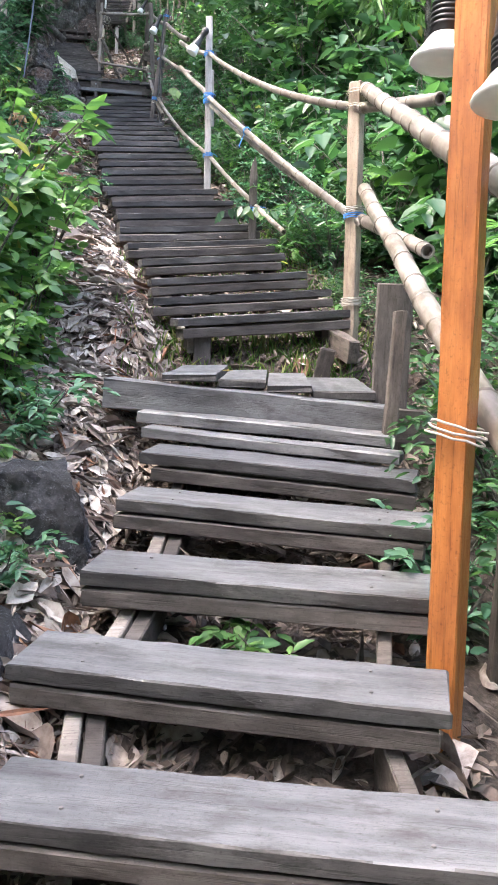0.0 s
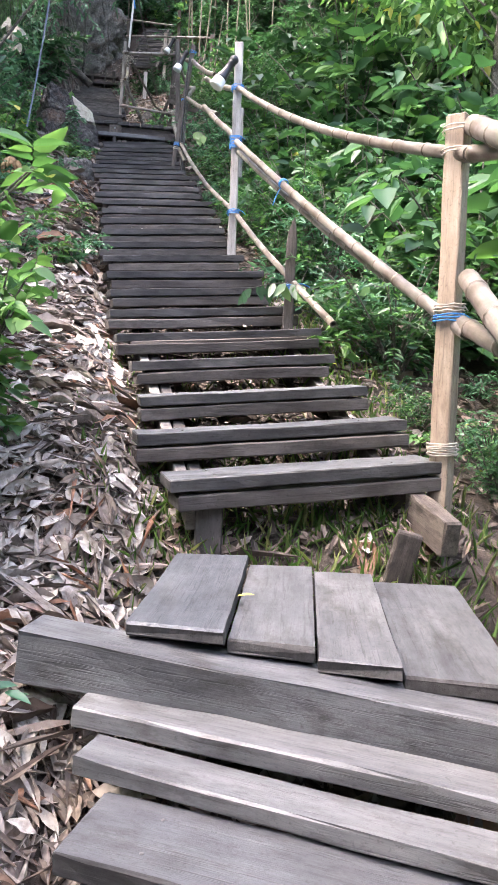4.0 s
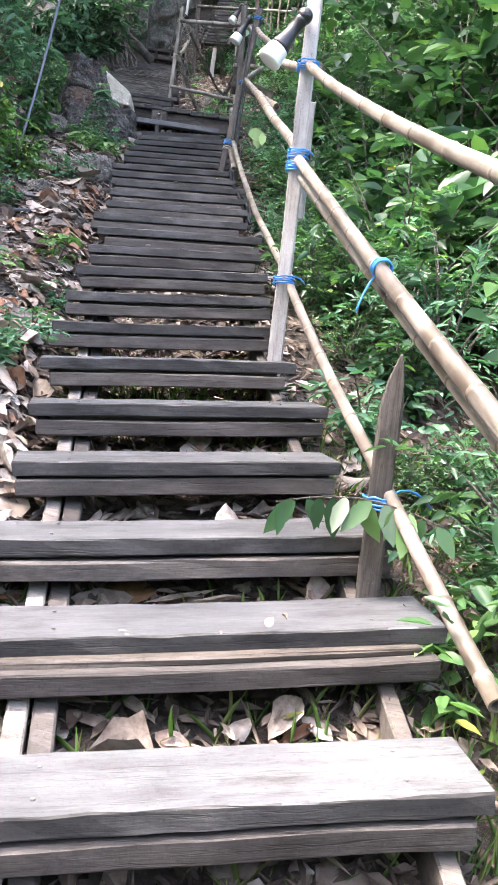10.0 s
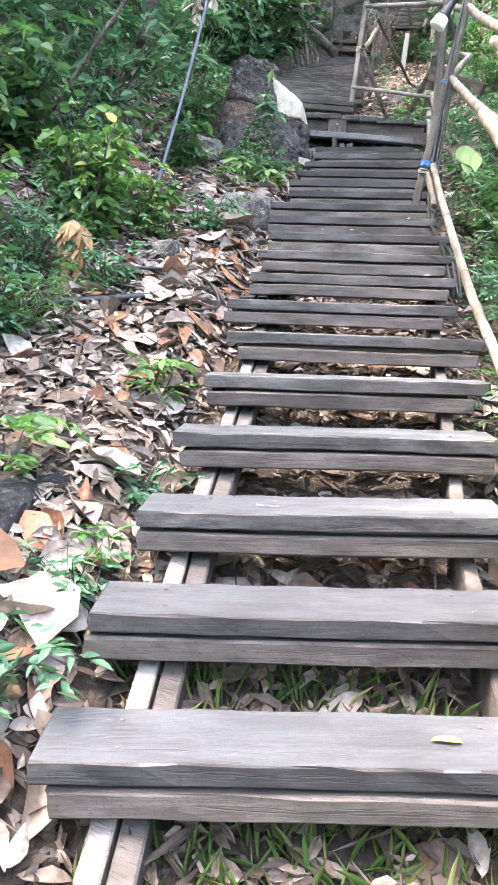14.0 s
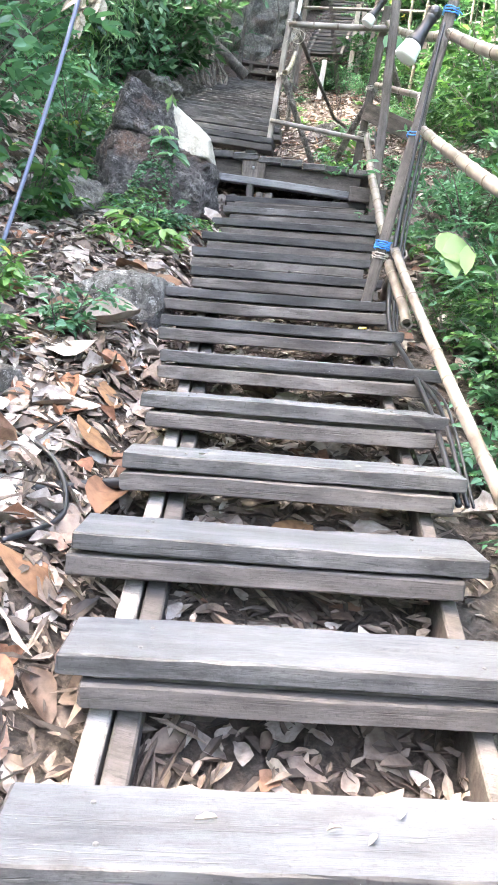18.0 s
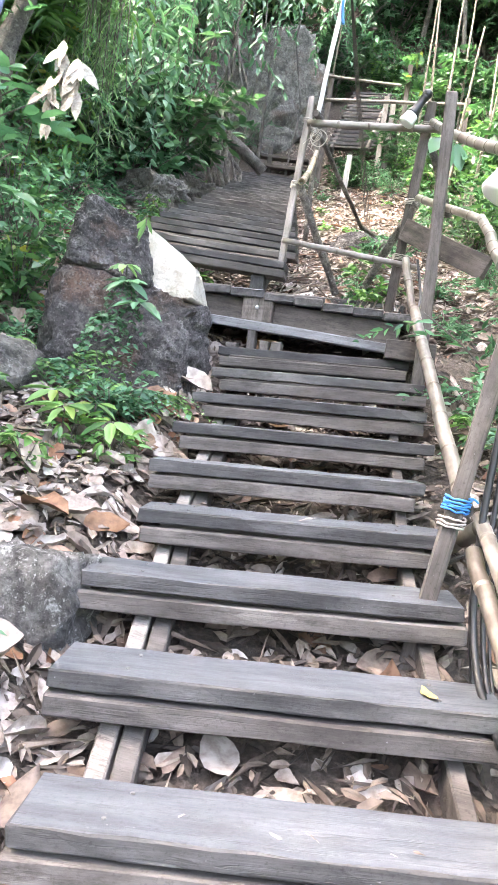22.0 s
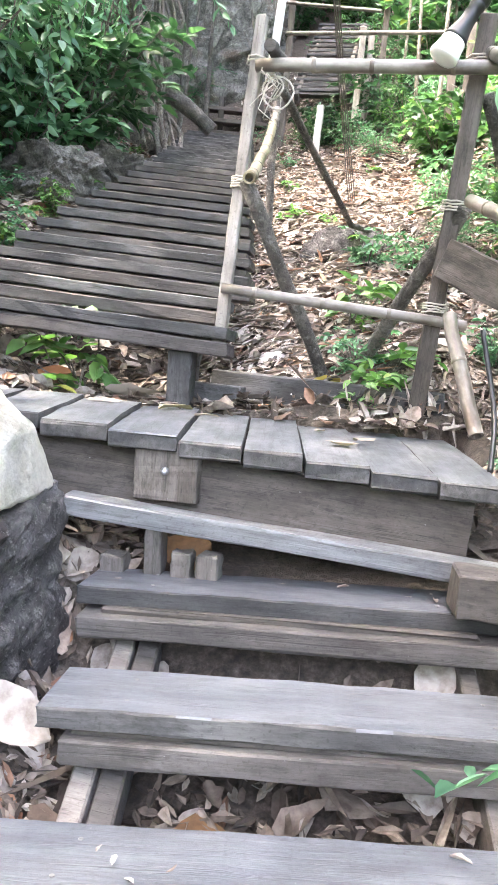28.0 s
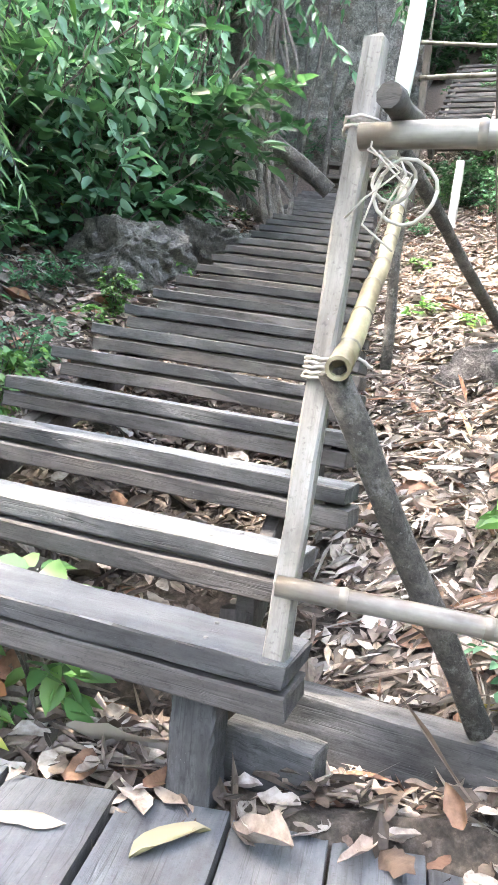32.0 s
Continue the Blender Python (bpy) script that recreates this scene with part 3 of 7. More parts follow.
low_pairs = LOW
main_pairs = [main_tread(i) for i in range(1, 27, 5)] + [main_tread(26)]
up_pairs = [upper_tread(n) for n in (1, 6, 12, 17, 22)]
LEFT_LABEL, RIGHT_LABEL = "pale sawn wooden stringer under the treads", "deep wooden stringer under the treads"
for pairs, seed in ((low_pairs, 1), (main_pairs, 2), (up_pairs, 3)):
    at = 0.15 if pairs is low_pairs else 0.09
    stringer(flight_line(pairs, at, 0.125), 0.0, 0.055, 0.10, seed, LEFT_LABEL)
    stringer(flight_line(pairs, at, 0.13), 0.068, 0.06, 0.10, seed + 5, LEFT_LABEL, WOOD_CLEAT)
    stringer(flight_line(pairs, 0.88, 0.125), 0.0, 0.05, 0.22, seed + 9, RIGHT_LABEL, WOOD_CLEAT)


# ---- landings ----
def landing(front, back, count, thick, label, seed, gap=0.007, edges=None, wood_of=WOOD_TREAD):
    """Planks side by side, from a front line to a back line."""
    f0, f1, b0, b1 = (Vector(v) for v in (*front, *back))
    base = (f0 + f1 + b0 + b1) / 4
    ob = thing("landing", base, label, "wooden landing")
    rnd = random.Random(seed)
    edges = edges or [0] + [(i + rnd.uniform(-0.12, 0.12)) / count for i in range(1, count)] + [1]
    for s, e in zip(edges, edges[1:]):
        a, b = f0.lerp(f1, s), b0.lerp(b1, s)
        c, d = f0.lerp(f1, e), b0.lerp(b1, e)
        jut = rnd.uniform(-0.015, 0.015)
        way = (c - a).normalized() * gap / 2
        lift = Vector((0, 0, rnd.uniform(-0.004, 0.004)))
        q = [a + way, c - way, d - way, b + way]
        q = [v + lift + Vector((0, jut if k < 2 else -jut, 0)) - base for k, v in enumerate(q)]
        length = ((q[3] - q[0]).length + (q[2] - q[1]).length) / 2
        m = frame_along((q[0] + q[1]) / 2, (q[2] + q[3]) / 2)
        inv = m.inverted()
        bm = board_bm(length, 1.0, thick, seed + int(s * 99), 8, 0.004, 0.008)
        e0, e1 = inv @ q[1] - inv @ q[0], inv @ q[2] - inv @ q[3]
        skew0, skew1 = e0.x / e0.y, e1.x / e1.y
        w0, w1 = abs((inv @ q[1]).y - (inv @ q[0]).y), abs((inv @ q[2]).y - (inv @ q[3]).y)
        for v in bm.verts:
            f = v.co.x / length
            v.co.y = (v.co.y - 0.5) * (w0 + (w1 - w0) * f)
            v.co.x += v.co.y * (skew0 * (1 - f) + skew1 * f)
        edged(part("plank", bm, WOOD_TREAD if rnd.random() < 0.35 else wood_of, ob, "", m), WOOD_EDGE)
    return ob


landing(((-0.46, 4.25, 1.205), (0.64, 4.02, 1.085)), ((-0.42, 5.10, 1.20), (0.66, 5.02, 1.09)), 4, 0.045, "grey weathered plank landing resting on a heavy timber", 31, edges=[0, 0.27, 0.50, 0.71, 1], wood_of=WOOD_DECK)
landing(((-3.72, 16.27, 6.13), (-1.88, 16.32, 5.995)), ((-3.99, 17.13, 6.155), (-2.048, 17.563, 6.04)), 8, 0.055, "blue-grey plank landing strewn with dry leaves", 37, edges=[0, 0.065, 0.195, 0.325, 0.453, 0.564, 0.668, 0.779, 0.889, 1], wood_of=WOOD_DECK)

# ---- timbers of the landings ----
def timber(name, p, q, width, thick, material, label, category="timber", seed=0, up=(0, 0, 1), group="", **kw):
    ob = board(name, p, q, width, thick, material, None, up, seed, **kw)
    return tagged(ob, label, category, group)


timber("edge_beam", (-0.76, 4.20, 1.158), (0.70, 3.90, 1.035), 0.16, 0.15, WOOD_TREAD, "heavy grey timber beam carrying the landing planks", seed=5, wear=0.008)
timber("edge_board", (-0.57, 4.06, 1.005), (0.68, 3.74, 0.92), 0.14, 0.06, WOOD_TREAD, "sawn board wedged below the landing beam", seed=6)
timber("edge_board", (-0.53, 3.91, 0.94), (0.68, 3.56, 0.86), 0.14, 0.05, WOOD_TREAD, "thin grey board wedged below the landing beam", seed=7)
timber("side_plank", (0.70, 3.92, 1.03), (1.20, 3.84, 1.02), 0.05, 0.17, WOOD_CLEAT, "rough plank nailed across beside the landing", seed=8)
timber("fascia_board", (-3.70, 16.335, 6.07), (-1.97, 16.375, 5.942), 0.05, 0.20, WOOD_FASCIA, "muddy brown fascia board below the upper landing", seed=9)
timber("slot_rail", (-3.22, 16.16, 5.875), (-1.84, 16.22, 5.775), 0.11, 0.06, WOOD_TREAD, "pale grey rail board over the dark slot", seed=10)
timber("ground_timber", (-3.16, 17.66, 6.29), (-2.06, 17.60, 6.25), 0.10, 0.17, WOOD_EDGE, "dark damp timber lying behind the landing", seed=11)
timber("ground_timber", (-3.22, 17.50, 6.23), (-2.97, 17.47, 6.215), 0.10, 0.14, WOOD_EDGE, "short dark timber end beside the landing", seed=12)


def upright(name, foot, top, width, thick, material, label, category, seed=0, face=(0, -1, 0), group="", parent_thing=False):
    """A sawn post from foot to top, or, with parent_thing, an Empty that holds its shaft."""
    foot, top = Vector(foot), Vector(top)
    x = (top - foot).normalized()
    z = -Vector(face)
    y = z.cross(x).normalized()
    z = x.cross(y)
    m = Matrix((x, y, z)).transposed().to_4x4()
    m.translation = foot - y * width / 2 + z * thick / 2
    bm = board_bm((top - foot).length, width, thick, seed, 10, 0.003, 0.006)
    if not parent_thing:
        return tagged(part(name, bm, material, None, "", m), label, category, group)
    ob = thing(name, foot, label, category, group)
    m.translation = m.translation - foot
    part("shaft", bm, material, ob, "", m)
    return ob


# stub posts and blocks round the first landing
upright("plank_post", (0.71, 4.13, 0.75), (0.735, 4.12, 1.64), 0.18, 0.045, WOOD_CLEAT, "wide rough plank post beside the landing", "post", 21)
upright("stub_post", (0.655, 3.80, 0.74), (0.715, 3.85, 1.50), 0.062, 0.07, WOOD_FASCIA, "short grey sawn post beside the lowest landing boards", "post", 22)
upright("stake", (0.44, 5.14, 1.02), (0.50, 5.12, 1.28), 0.10, 0.05, WOOD_DARK, "split dark wooden stake in the ground", "stake", 23)
timber("prop_block", (0.70, 5.12, 1.33), (0.60, 5.44, 1.40), 0.075, 0.15, WOOD_FASCIA, "cut timber block propping the first tread", "timber", 24)
upright("prop", (-0.30, 5.22, 1.05), (-0.30, 5.22, 1.36), 0.11, 0.06, WOOD_CLEAT, "short prop under the first tread", "prop", 25)
upright("prop", (-0.13, 7.32, 1.70), (-0.13, 7.34, 2.11), 0.085, 0.05, WOOD_POST, "pale sawn prop board under a tread", "prop", 126)
upright("prop", (0.02, 6.82, 1.65), (0.02, 6.86, 1.955), 0.09, 0.06, WOOD_FASCIA, "brown prop under a tread", "prop", 127)
upright("prop", (0.12, 7.35, 1.70), (0.12, 7.35, 2.08), 0.10, 0.06, WOOD_CLEAT, "short prop beside the stairs", "prop", 26)

# under the upper landing
ob = upright("bolted_block", (-2.93, 16.33, 5.86), (-2.93, 16.33, 6.055), 0.21, 0.06, WOOD_FASCIA, "wooden block bolted to the fascia board", "timber block", 27, parent_thing=True)
bm = bmesh.new()
bmesh.ops.create_uvsphere(bm, u_segments=10, v_segments=6, radius=0.014)
part("bolt_head", bm, STEEL, ob, "round steel bolt head", Matrix.Translation((0.0, -0.032, 0.10)))
for x, z, w in ((-2.92, 5.60, 0.055), (-3.05, 5.60, 0.08), (-2.83, 5.63, 0.06), (-2.745, 5.63, 0.07)):
    upright("prop", (x, 16.22, z - 0.12), (x, 16.22, z + (0.21 if w < 0.06 else 0.10)), w, 0.07, WOOD_CLEAT, "short grey prop in the slot below the landing", "prop", int(-x * 100), group="slot props")
timber("end_block", (-2.02, 16.02, 5.80), (-1.72, 16.05, 5.79), 0.16, 0.12, WOOD_DARK, "grey block at the end of the top tread", "timber block", 29)
upright("tread_prop", (-3.22, 17.36, 6.08), (-3.22, 17.36, 6.36), 0.11, 0.09, WOOD_EDGE, "dark post under the lowest tread of the upper flight", "prop", 30)
for n in range(1, 11, 3):
    l, r = upper_tread(n)
    p = l.lerp(r, 0.86) + Vector((0, 0.15, -0.2))
    upright("tread_prop", (p.x, p.y, float(ground_z(p.x, p.y)) - 0.05), p, 0.09, 0.07, WOOD_DARK, "dark post under the upper flight", "prop", 31 + n, group="tread props")


# ---- posts with their ties ----
def tied_post(foot, top, width, thick, material, label, ties, seed, name="rail_post", face=(0, -1, 0)):
    ob = upright(name, foot, top, width, thick, material, label, "rail post", seed, face=face, parent_thing=True)
    foot, top = Vector(foot), Vector(top)
    for k, (z, mat, turns, tail) in enumerate(ties):
        c = foot.lerp(top, (z - foot.z) / (top.z - foot.z))
        windings("tie", c, top - foot, max(width, thick) * 0.74, turns, 0.02 + 0.006 * turns, mat, ob, 0.0038, foot, tail, seed + k, "blue plastic twine" if mat is ROPE_BLUE else "pale string")
    return ob


tied_post((0.675, 5.46, 1.10), (0.70, 5.50, 2.98), 0.085, 0.075, WOOD_POST, "tan wooden rail post bound with pale strips and blue twine",
          [(2.92, ROPE_WHITE, 2, 0.0), (2.83, ROPE_WHITE, 2, 0.0), (2.18, ROPE_WHITE, 3, 0.08), (2.14, ROPE_BLUE, 3, 0.14), (1.58, ROPE_WHITE, 6, 0.02)], 41, face=(-0.6, -0.8, 0))
post_b = tied_post((-0.46, 9.12, 2.72), (-0.42, 9.16, 4.66), 0.07, 0.06, WOOD_WHITE, "bleached grey rail post bound with blue twine",
                   [(4.28, ROPE_BLUE, 5, 0.05), (3.86, ROPE_BLUE, 4, 0.06), (3.80, ROPE_BLUE, 5, 0.03), (3.24, ROPE_BLUE, 4, 0.10)], 47)
board("splice_plank", (-0.385, 9.20, 3.56), (-0.375, 9.22, 4.14), 0.055, 0.03, WOOD_WHITE, post_b, up=(0, -1, 0), seed=48, base=(-0.46, 9.12, 2.72))
stub = tied_post((0.022, 7.47, 1.95), (0.047, 7.51, 2.91), 0.068, 0.05, WOOD_CLEAT, "short brown stub post with a split top and blue twine", [(2.45, ROPE_BLUE, 4, 0.22)], 53, "stub_post")
for v in stub.children[0].data.vertices:
    if v.co.x > 0.84:
        v.co.y += (0.046 - v.co.y) * min(1.0, (v.co.x - 0.84) / 0.13)
tied_post((-1.64, 13.74, 4.36), (-1.30, 13.70, 6.36), 0.058, 0.055, WOOD_CLEAT, "leaning brown rail post tied with blue twine",
          [(5.02, ROPE_BLUE, 5, 0.05), (4.96, ROPE_WHITE, 3, 0.02), (5.62, ROPE_BLUE, 2, 0.03), (6.26, ROPE_BLUE, 3, 0.04)], 59)
post_f = tied_post((-3.05, 17.33, 6.38), (-2.965, 17.40, 7.81), 0.052, 0.046, WOOD_GREYED, "bleached square rail post lashed with pale string",
                   [(7.10, ROPE_WHITE, 5, 0.10), (7.62, ROPE_WHITE, 2, 0.0)], 61)
post_g = tied_post((-2.20, 17.62, 5.98), (-2.02, 17.42, 7.80), 0.075, 0.07, WOOD_DARK, "dark leaning rail post lashed with cream string",
                   [(6.62, ROPE_WHITE, 4, 0.08), (7.05, ROPE_WHITE, 4, 0.10), (7.62, ROPE_WHITE, 4, 0.12)], 67)
upright("rail_post", (-1.80, 15.96, 5.35), (-1.81, 15.94, 7.26), 0.07, 0.07, WOOD_CLEAT, "brown rail post beside the upper landing", "rail post", 71)
timber("brace_plank", (-2.10, 17.40, 6.90), (-1.45, 17.0, 6.55), 0.05, 0.17, WOOD_DARK, "dark sloping plank nailed to the post", "plank", 73)

# varnished post with two flood lamps
orange = upright("lamp_post", (0.595, 2.34, 0.05), (0.635, 2.36, 3.3), 0.095, 0.085, WOOD_ORANGE, "varnished orange wooden lamp post beside the stairs", "lamp post", 75, face=(-0.55, -0.83, 0), parent_thing=True)
windings("string", (0.61, 2.34, 1.13), (0.3, 0, 1), 0.085, 3, 0.05, ROPE_WHITE, orange, 0.004, (0.595, 2.34, 0.05), 0.08, 5, "pale string")
upright("dark_post", (0.86, 2.66, 0.0), (0.90, 2.66, 1.12), 0.07, 0.06, WOOD_DARK, "dark post behind the varnished lamp post", "post", 76)

# ---- bamboo rails ----
bamboo((-0.42, 9.10, 4.27), (0.72, 5.40, 2.80), 0.023, BAMBOO_TAN, 0.10, seed=1, r2=0.029)
bamboo((-0.43, 9.08, 3.82), (0.74, 5.36, 2.07), 0.025, BAMBOO_TAN, 0.03, seed=2, r2=0.030)
bamboo((-0.43, 9.18, 3.78), (0.52, 6.2, 2.38), 0.022, BAMBOO_TAN, 0.03, seed=22, r2=0.024)
bamboo((-1.46, 13.6, 5.00), (-0.40, 9.17, 3.23), 0.024, BAMBOO_GREY, 0.10, seed=3, r2=0.021)
bamboo((-0.44, 9.22, 3.26), (0.28, 6.72, 2.17), 0.022, BAMBOO_GREY, 0.03, seed=4)
bamboo((0.75, 5.42, 2.30), (0.74, 2.05, 1.03), 0.044, BAMBOO, 0.02, seed=5, r2=0.050, label="thick pale bamboo handrail going down past the post")
bamboo((0.72, 5.55, 2.14), (0.90, 4.15, 1.80), 0.038, BAMBOO, 0.0, seed=6, label="cut bamboo end lashed beside the rail")
bamboo((0.76, 5.46, 2.93), (0.75, 2.05, 1.72), 0.044, BAMBOO, 0.02, seed=7, r2=0.050, label="thick pale bamboo handrail going down past the post")
bamboo((0.70, 5.5, 2.82), (1.02, 4.5, 2.62), 0.034, BAMBOO_TAN, 0.0, seed=8, label="cut bamboo end lashed beside the rail")
bamboo((-1.38, 13.62, 5.62), (-0.72, 10.6, 4.50), 0.027, BAMBOO_TAN, 0.02, seed=9)
bamboo((-0.86, 10.75, 4.62), (-0.40, 9.18, 3.86), 0.027, BAMBOO_TAN, 0.02, seed=10)
bamboo((-1.30, 13.62, 6.12), (-0.80, 11.2, 5.10), 0.027, BAMBOO_TAN, 0.03, seed=11)
bamboo((-0.92, 11.5, 5.16), (-0.38, 9.2, 4.29), 0.027, BAMBOO_TAN, 0.03, seed=12)
bamboo((-1.42, 13.7, 4.98), (-1.55, 14.6, 4.75), 0.034, BAMBOO_GREY, 0.0, seed=13, label="grey bamboo prop at the foot of the post")
bamboo((-2.96, 17.32, 7.58), (-1.90, 17.36, 7.57), 0.028, BAMBOO_GREY, 0.0, seed=15, label="grey bamboo top rail lashed between two posts")
bamboo((-3.04, 17.28, 6.64), (-2.0, 17.54, 6.55), 0.023, BAMBOO_GREY, 0.0, seed=16, label="tan bamboo low rail lashed between two posts")
bamboo((-2.95, 17.26, 7.10), (-3.22, 19.0, 7.85), 0.027, BAMBOO_YELLOW, 0.05, seed=17, label="yellowish bamboo handrail of the upper flight")
bamboo((-3.22, 19.0, 7.85), (-3.52, 20.6, 8.55), 0.026, BAMBOO_GREY, 0.03, seed=18, label="grey bamboo handrail of the upper flight")
bamboo((-2.04, 17.34, 7.04), (-1.55, 16.2, 6.60), 0.028, BAMBOO, 0.0, seed=19, label="pale bamboo handrail beside the landing")
bamboo((-1.55, 16.25, 6.62), (-1.40, 13.72, 5.66), 0.029, BAMBOO_TAN, 0.0, seed=20)
bamboo((-2.0, 17.44, 7.66), (-1.32, 13.75, 6.16), 0.029, BAMBOO_TAN, 0.05, seed=21)
bamboo((-2.08, 17.40, 6.58), (-1.94, 17.1, 6.10), 0.030, BAMBOO_GREY, 0.0, seed=23, label="grey bamboo prop standing on the landing")


bamboo((-1.50, 13.78, 5.00), (-1.87, 15.95, 5.98), 0.030, BAMBOO_GREY, 0.02, seed=34, label="grey bamboo pole sloping up beside the top treads")


bamboo((-1.47, 13.52, 4.90), (-1.31, 12.85, 4.56), 0.026, BAMBOO_GREY, 0.0, seed=35, label="short grey bamboo pole lashed below the handrail")


tie = thing("twine_tie", (-0.02, 7.78, 3.19), "blue plastic twine tied round the bamboo handrail", "twine")
windings("twine", (-0.02, 7.78, 3.19), (0.27, -0.86, -0.42), 0.033, 4, 0.03, ROPE_BLUE, tie, 0.004, (-0.02, 7.78, 3.19), 0.09, 3)


def stick(points, r, material, label, name="brace_pole", category="pole", r2=None, group=""):
    pts = [Vector(p) for p in points]
    n = len(pts) - 1
    out, rad = [], []
    for i in range(n * 6 + 1):
        f = i / 6
        k = min(int(f), n - 1)
        out.append(pts[k].lerp(pts[k + 1], f - k) + Vector((math.sin(i * 1.7), math.cos(i * 1.3), 0)) * r * 0.12)
        rad.append((r + ((r2 or r) - r) * i / (n * 6)) * (1 + 0.07 * math.sin(i * 2.1)))
    base = pts[0]
    v, f = tube_arrays([p - base for p in out], rad, 9)
    ob = part(name, from_arrays(name, v, f, material, True), None, None, "", Matrix.Translation(base))
    for p in ob.data.polygons:
        p.use_smooth = len(p.vertices) < 5
    return tagged(ob, label, category, group)


stick([(-2.97, 17.30, 7.10), (-2.62, 17.62, 6.30)], 0.032, BARK, "dark round pole bracing the rail post")
stick([(-2.05, 17.46, 7.04), (-2.50, 17.95, 6.32)], 0.035, BARK, "rough round pole bracing the dark post")
stick([(-2.00, 17.45, 7.5), (-1.80, 17.7, 7.0)], 0.03, BARK, "rough branch stub on the dark post")
stick([(-2.55, 17.85, 6.26), (-2.12, 17.92, 6.44)], 0.03, BARK, "grey branch lying on the leaves", "fallen_branch", "branch")
stick([(-2.89, 17.24, 7.63), (-2.87, 17.50, 7.64)], 0.027, WOOD_CLEAT, "sawn end of a grey round cross pole", "cross_pole")
stick([(-2.93, 17.45, 7.56), (-2.80, 17.48, 8.85), (-2.62, 17.52, 10.6)], 0.019, PVC, "white plastic pipe pole tied to the rail post", "pipe_pole", "pipe")
stick([(-3.40, 19.9, 7.25), (-3.42, 20.0, 8.5)], 0.03, BARK, "grey post of the upper handrail", "rail_post", "rail post")
stick([(-3.0, 17.9, 7.75), (-2.75, 19.6, 7.35), (-2.6, 21.2, 7.55)], 0.022, BARK, "thin pole leaning beside the upper flight", "leaning_pole")

# knotted string on the upper posts
for k, (c, r) in enumerate((((-2.86, 17.34, 7.47), 0.065), ((-2.89, 17.36, 7.50), 0.045))):
    pts = [Vector(c) + Vector((math.cos(a) * r, 0.01 * math.sin(3 * a), math.sin(a) * r)) for a in [i * 0.42 for i in range(16)]]
    ob = tube("string_loop", pts, 0.004, ROPE_WHITE)
    tagged(ob, "cream string hanging in a loop from the post", "string")
for k in range(5):
    a = Vector((-2.93 + 0.012 * k, 17.32 + 0.005 * k, 7.60 - 0.05 * (k % 3)))
    pts = [a, a + Vector((0.05 * math.sin(k * 1.7), -0.02, -0.05)), a + Vector((0.05 * math.cos(k * 2), -0.01, -0.10)), a + Vector((0.07 * math.cos(k * 2.6), 0.0, -0.12 - 0.016 * k))]
    tagged(tube("string_end", pts, 0.0024, ROPE_WHITE), "frayed cream string end hanging from the post", "string", "string ends")


# ---- flood lamps ----
def lamp(joint, aim, size, label, slim=False):
    """A reflector lamp: a ribbed black holder on a ball joint and a white flared bulb, pointing along aim."""
    joint, aim = Vector(joint), Vector(aim).normalized()
    ob = thing("flood_lamp", joint, label, "flood lamp", "flood lamps")
    m = frame_along((0, 0, 0), aim)
    def lathe(profile, sides=20):
        v, f = [], []
        for x, r in profile:
            for k in range(sides):
                a = 2 * math.pi * k / sides
                v.append((x * size, r * size * math.cos(a), r * size * math.sin(a)))
        for i in range(len(profile) - 1):
            for k in range(sides):
                j = (k + 1) % sides
                f.append((i * sides + k, i * sides + j, (i + 1) * sides + j, (i + 1) * sides + k))
        f.append(tuple(range(sides)))
        f.append(tuple(range((len(profile) - 1) * sides, len(profile) * sides)))
        return v, f
    body = [(0.0, 0.10), (0.05, 0.20), (0.3, 0.23)]
    for k in range(5):
        body += [(0.34 + 0.08 * k, 0.23), (0.36 + 0.08 * k, 0.26), (0.40 + 0.08 * k, 0.26), (0.41 + 0.08 * k, 0.23)]
    body += [(0.80, 0.27), (0.84, 0.2)]
    if slim:
        body = [(0.0, 0.09), (0.04, 0.15), (0.2, 0.17), (0.22, 0.15), (0.5, 0.16), (0.72, 0.19), (0.92, 0.25), (0.98, 0.26), (1.0, 0.2)]
    v, f = lathe(body)
    part("holder", from_arrays("holder", v, f, BLACK, True), None, ob, "ribbed black lamp holder", m)
    if slim:
        v, f = lathe([(0.96, 0.22), (1.0, 0.255), (1.15, 0.27), (1.33, 0.305), (1.37, 0.31), (1.41, 0.28), (1.43, 0.18), (1.44, 0.05)])
    else:
        v, f = lathe([(0.78, 0.20), (0.86, 0.27), (1.05, 0.40), (1.16, 0.50), (1.20, 0.52), (1.24, 0.48), (1.27, 0.30), (1.28, 0.05)])
    part("bulb", from_arrays("bulb", v, f, LAMP_WHITE, True), None, ob, "white reflector bulb", m)
    bm = bmesh.new()
    bmesh.ops.create_uvsphere(bm, u_segments=14, v_segments=9, radius=0.2 * size)
    part("ball_joint", bm, BLACK, ob)
    return ob


LAMP_LABEL = "black flood lamp with a white reflector bulb, unlit"
lamp((0.575, 2.46, 2.41), (-0.08, -0.1, -1), 0.19, LAMP_LABEL)
lamp((0.665, 2.18, 2.22), (-0.05, -0.25, -1), 0.19, LAMP_LABEL)
lamp((-0.46, 9.08, 4.49), (-0.66, -0.2, -1), 0.20, LAMP_LABEL, True)
lamp((-1.40, 13.62, 6.22), (-0.5, -0.2, -1), 0.20, LAMP_LABEL, True)
lamp((-2.06, 17.32, 7.82), (-0.55, -0.2, -1), 0.20, LAMP_LABEL, True)

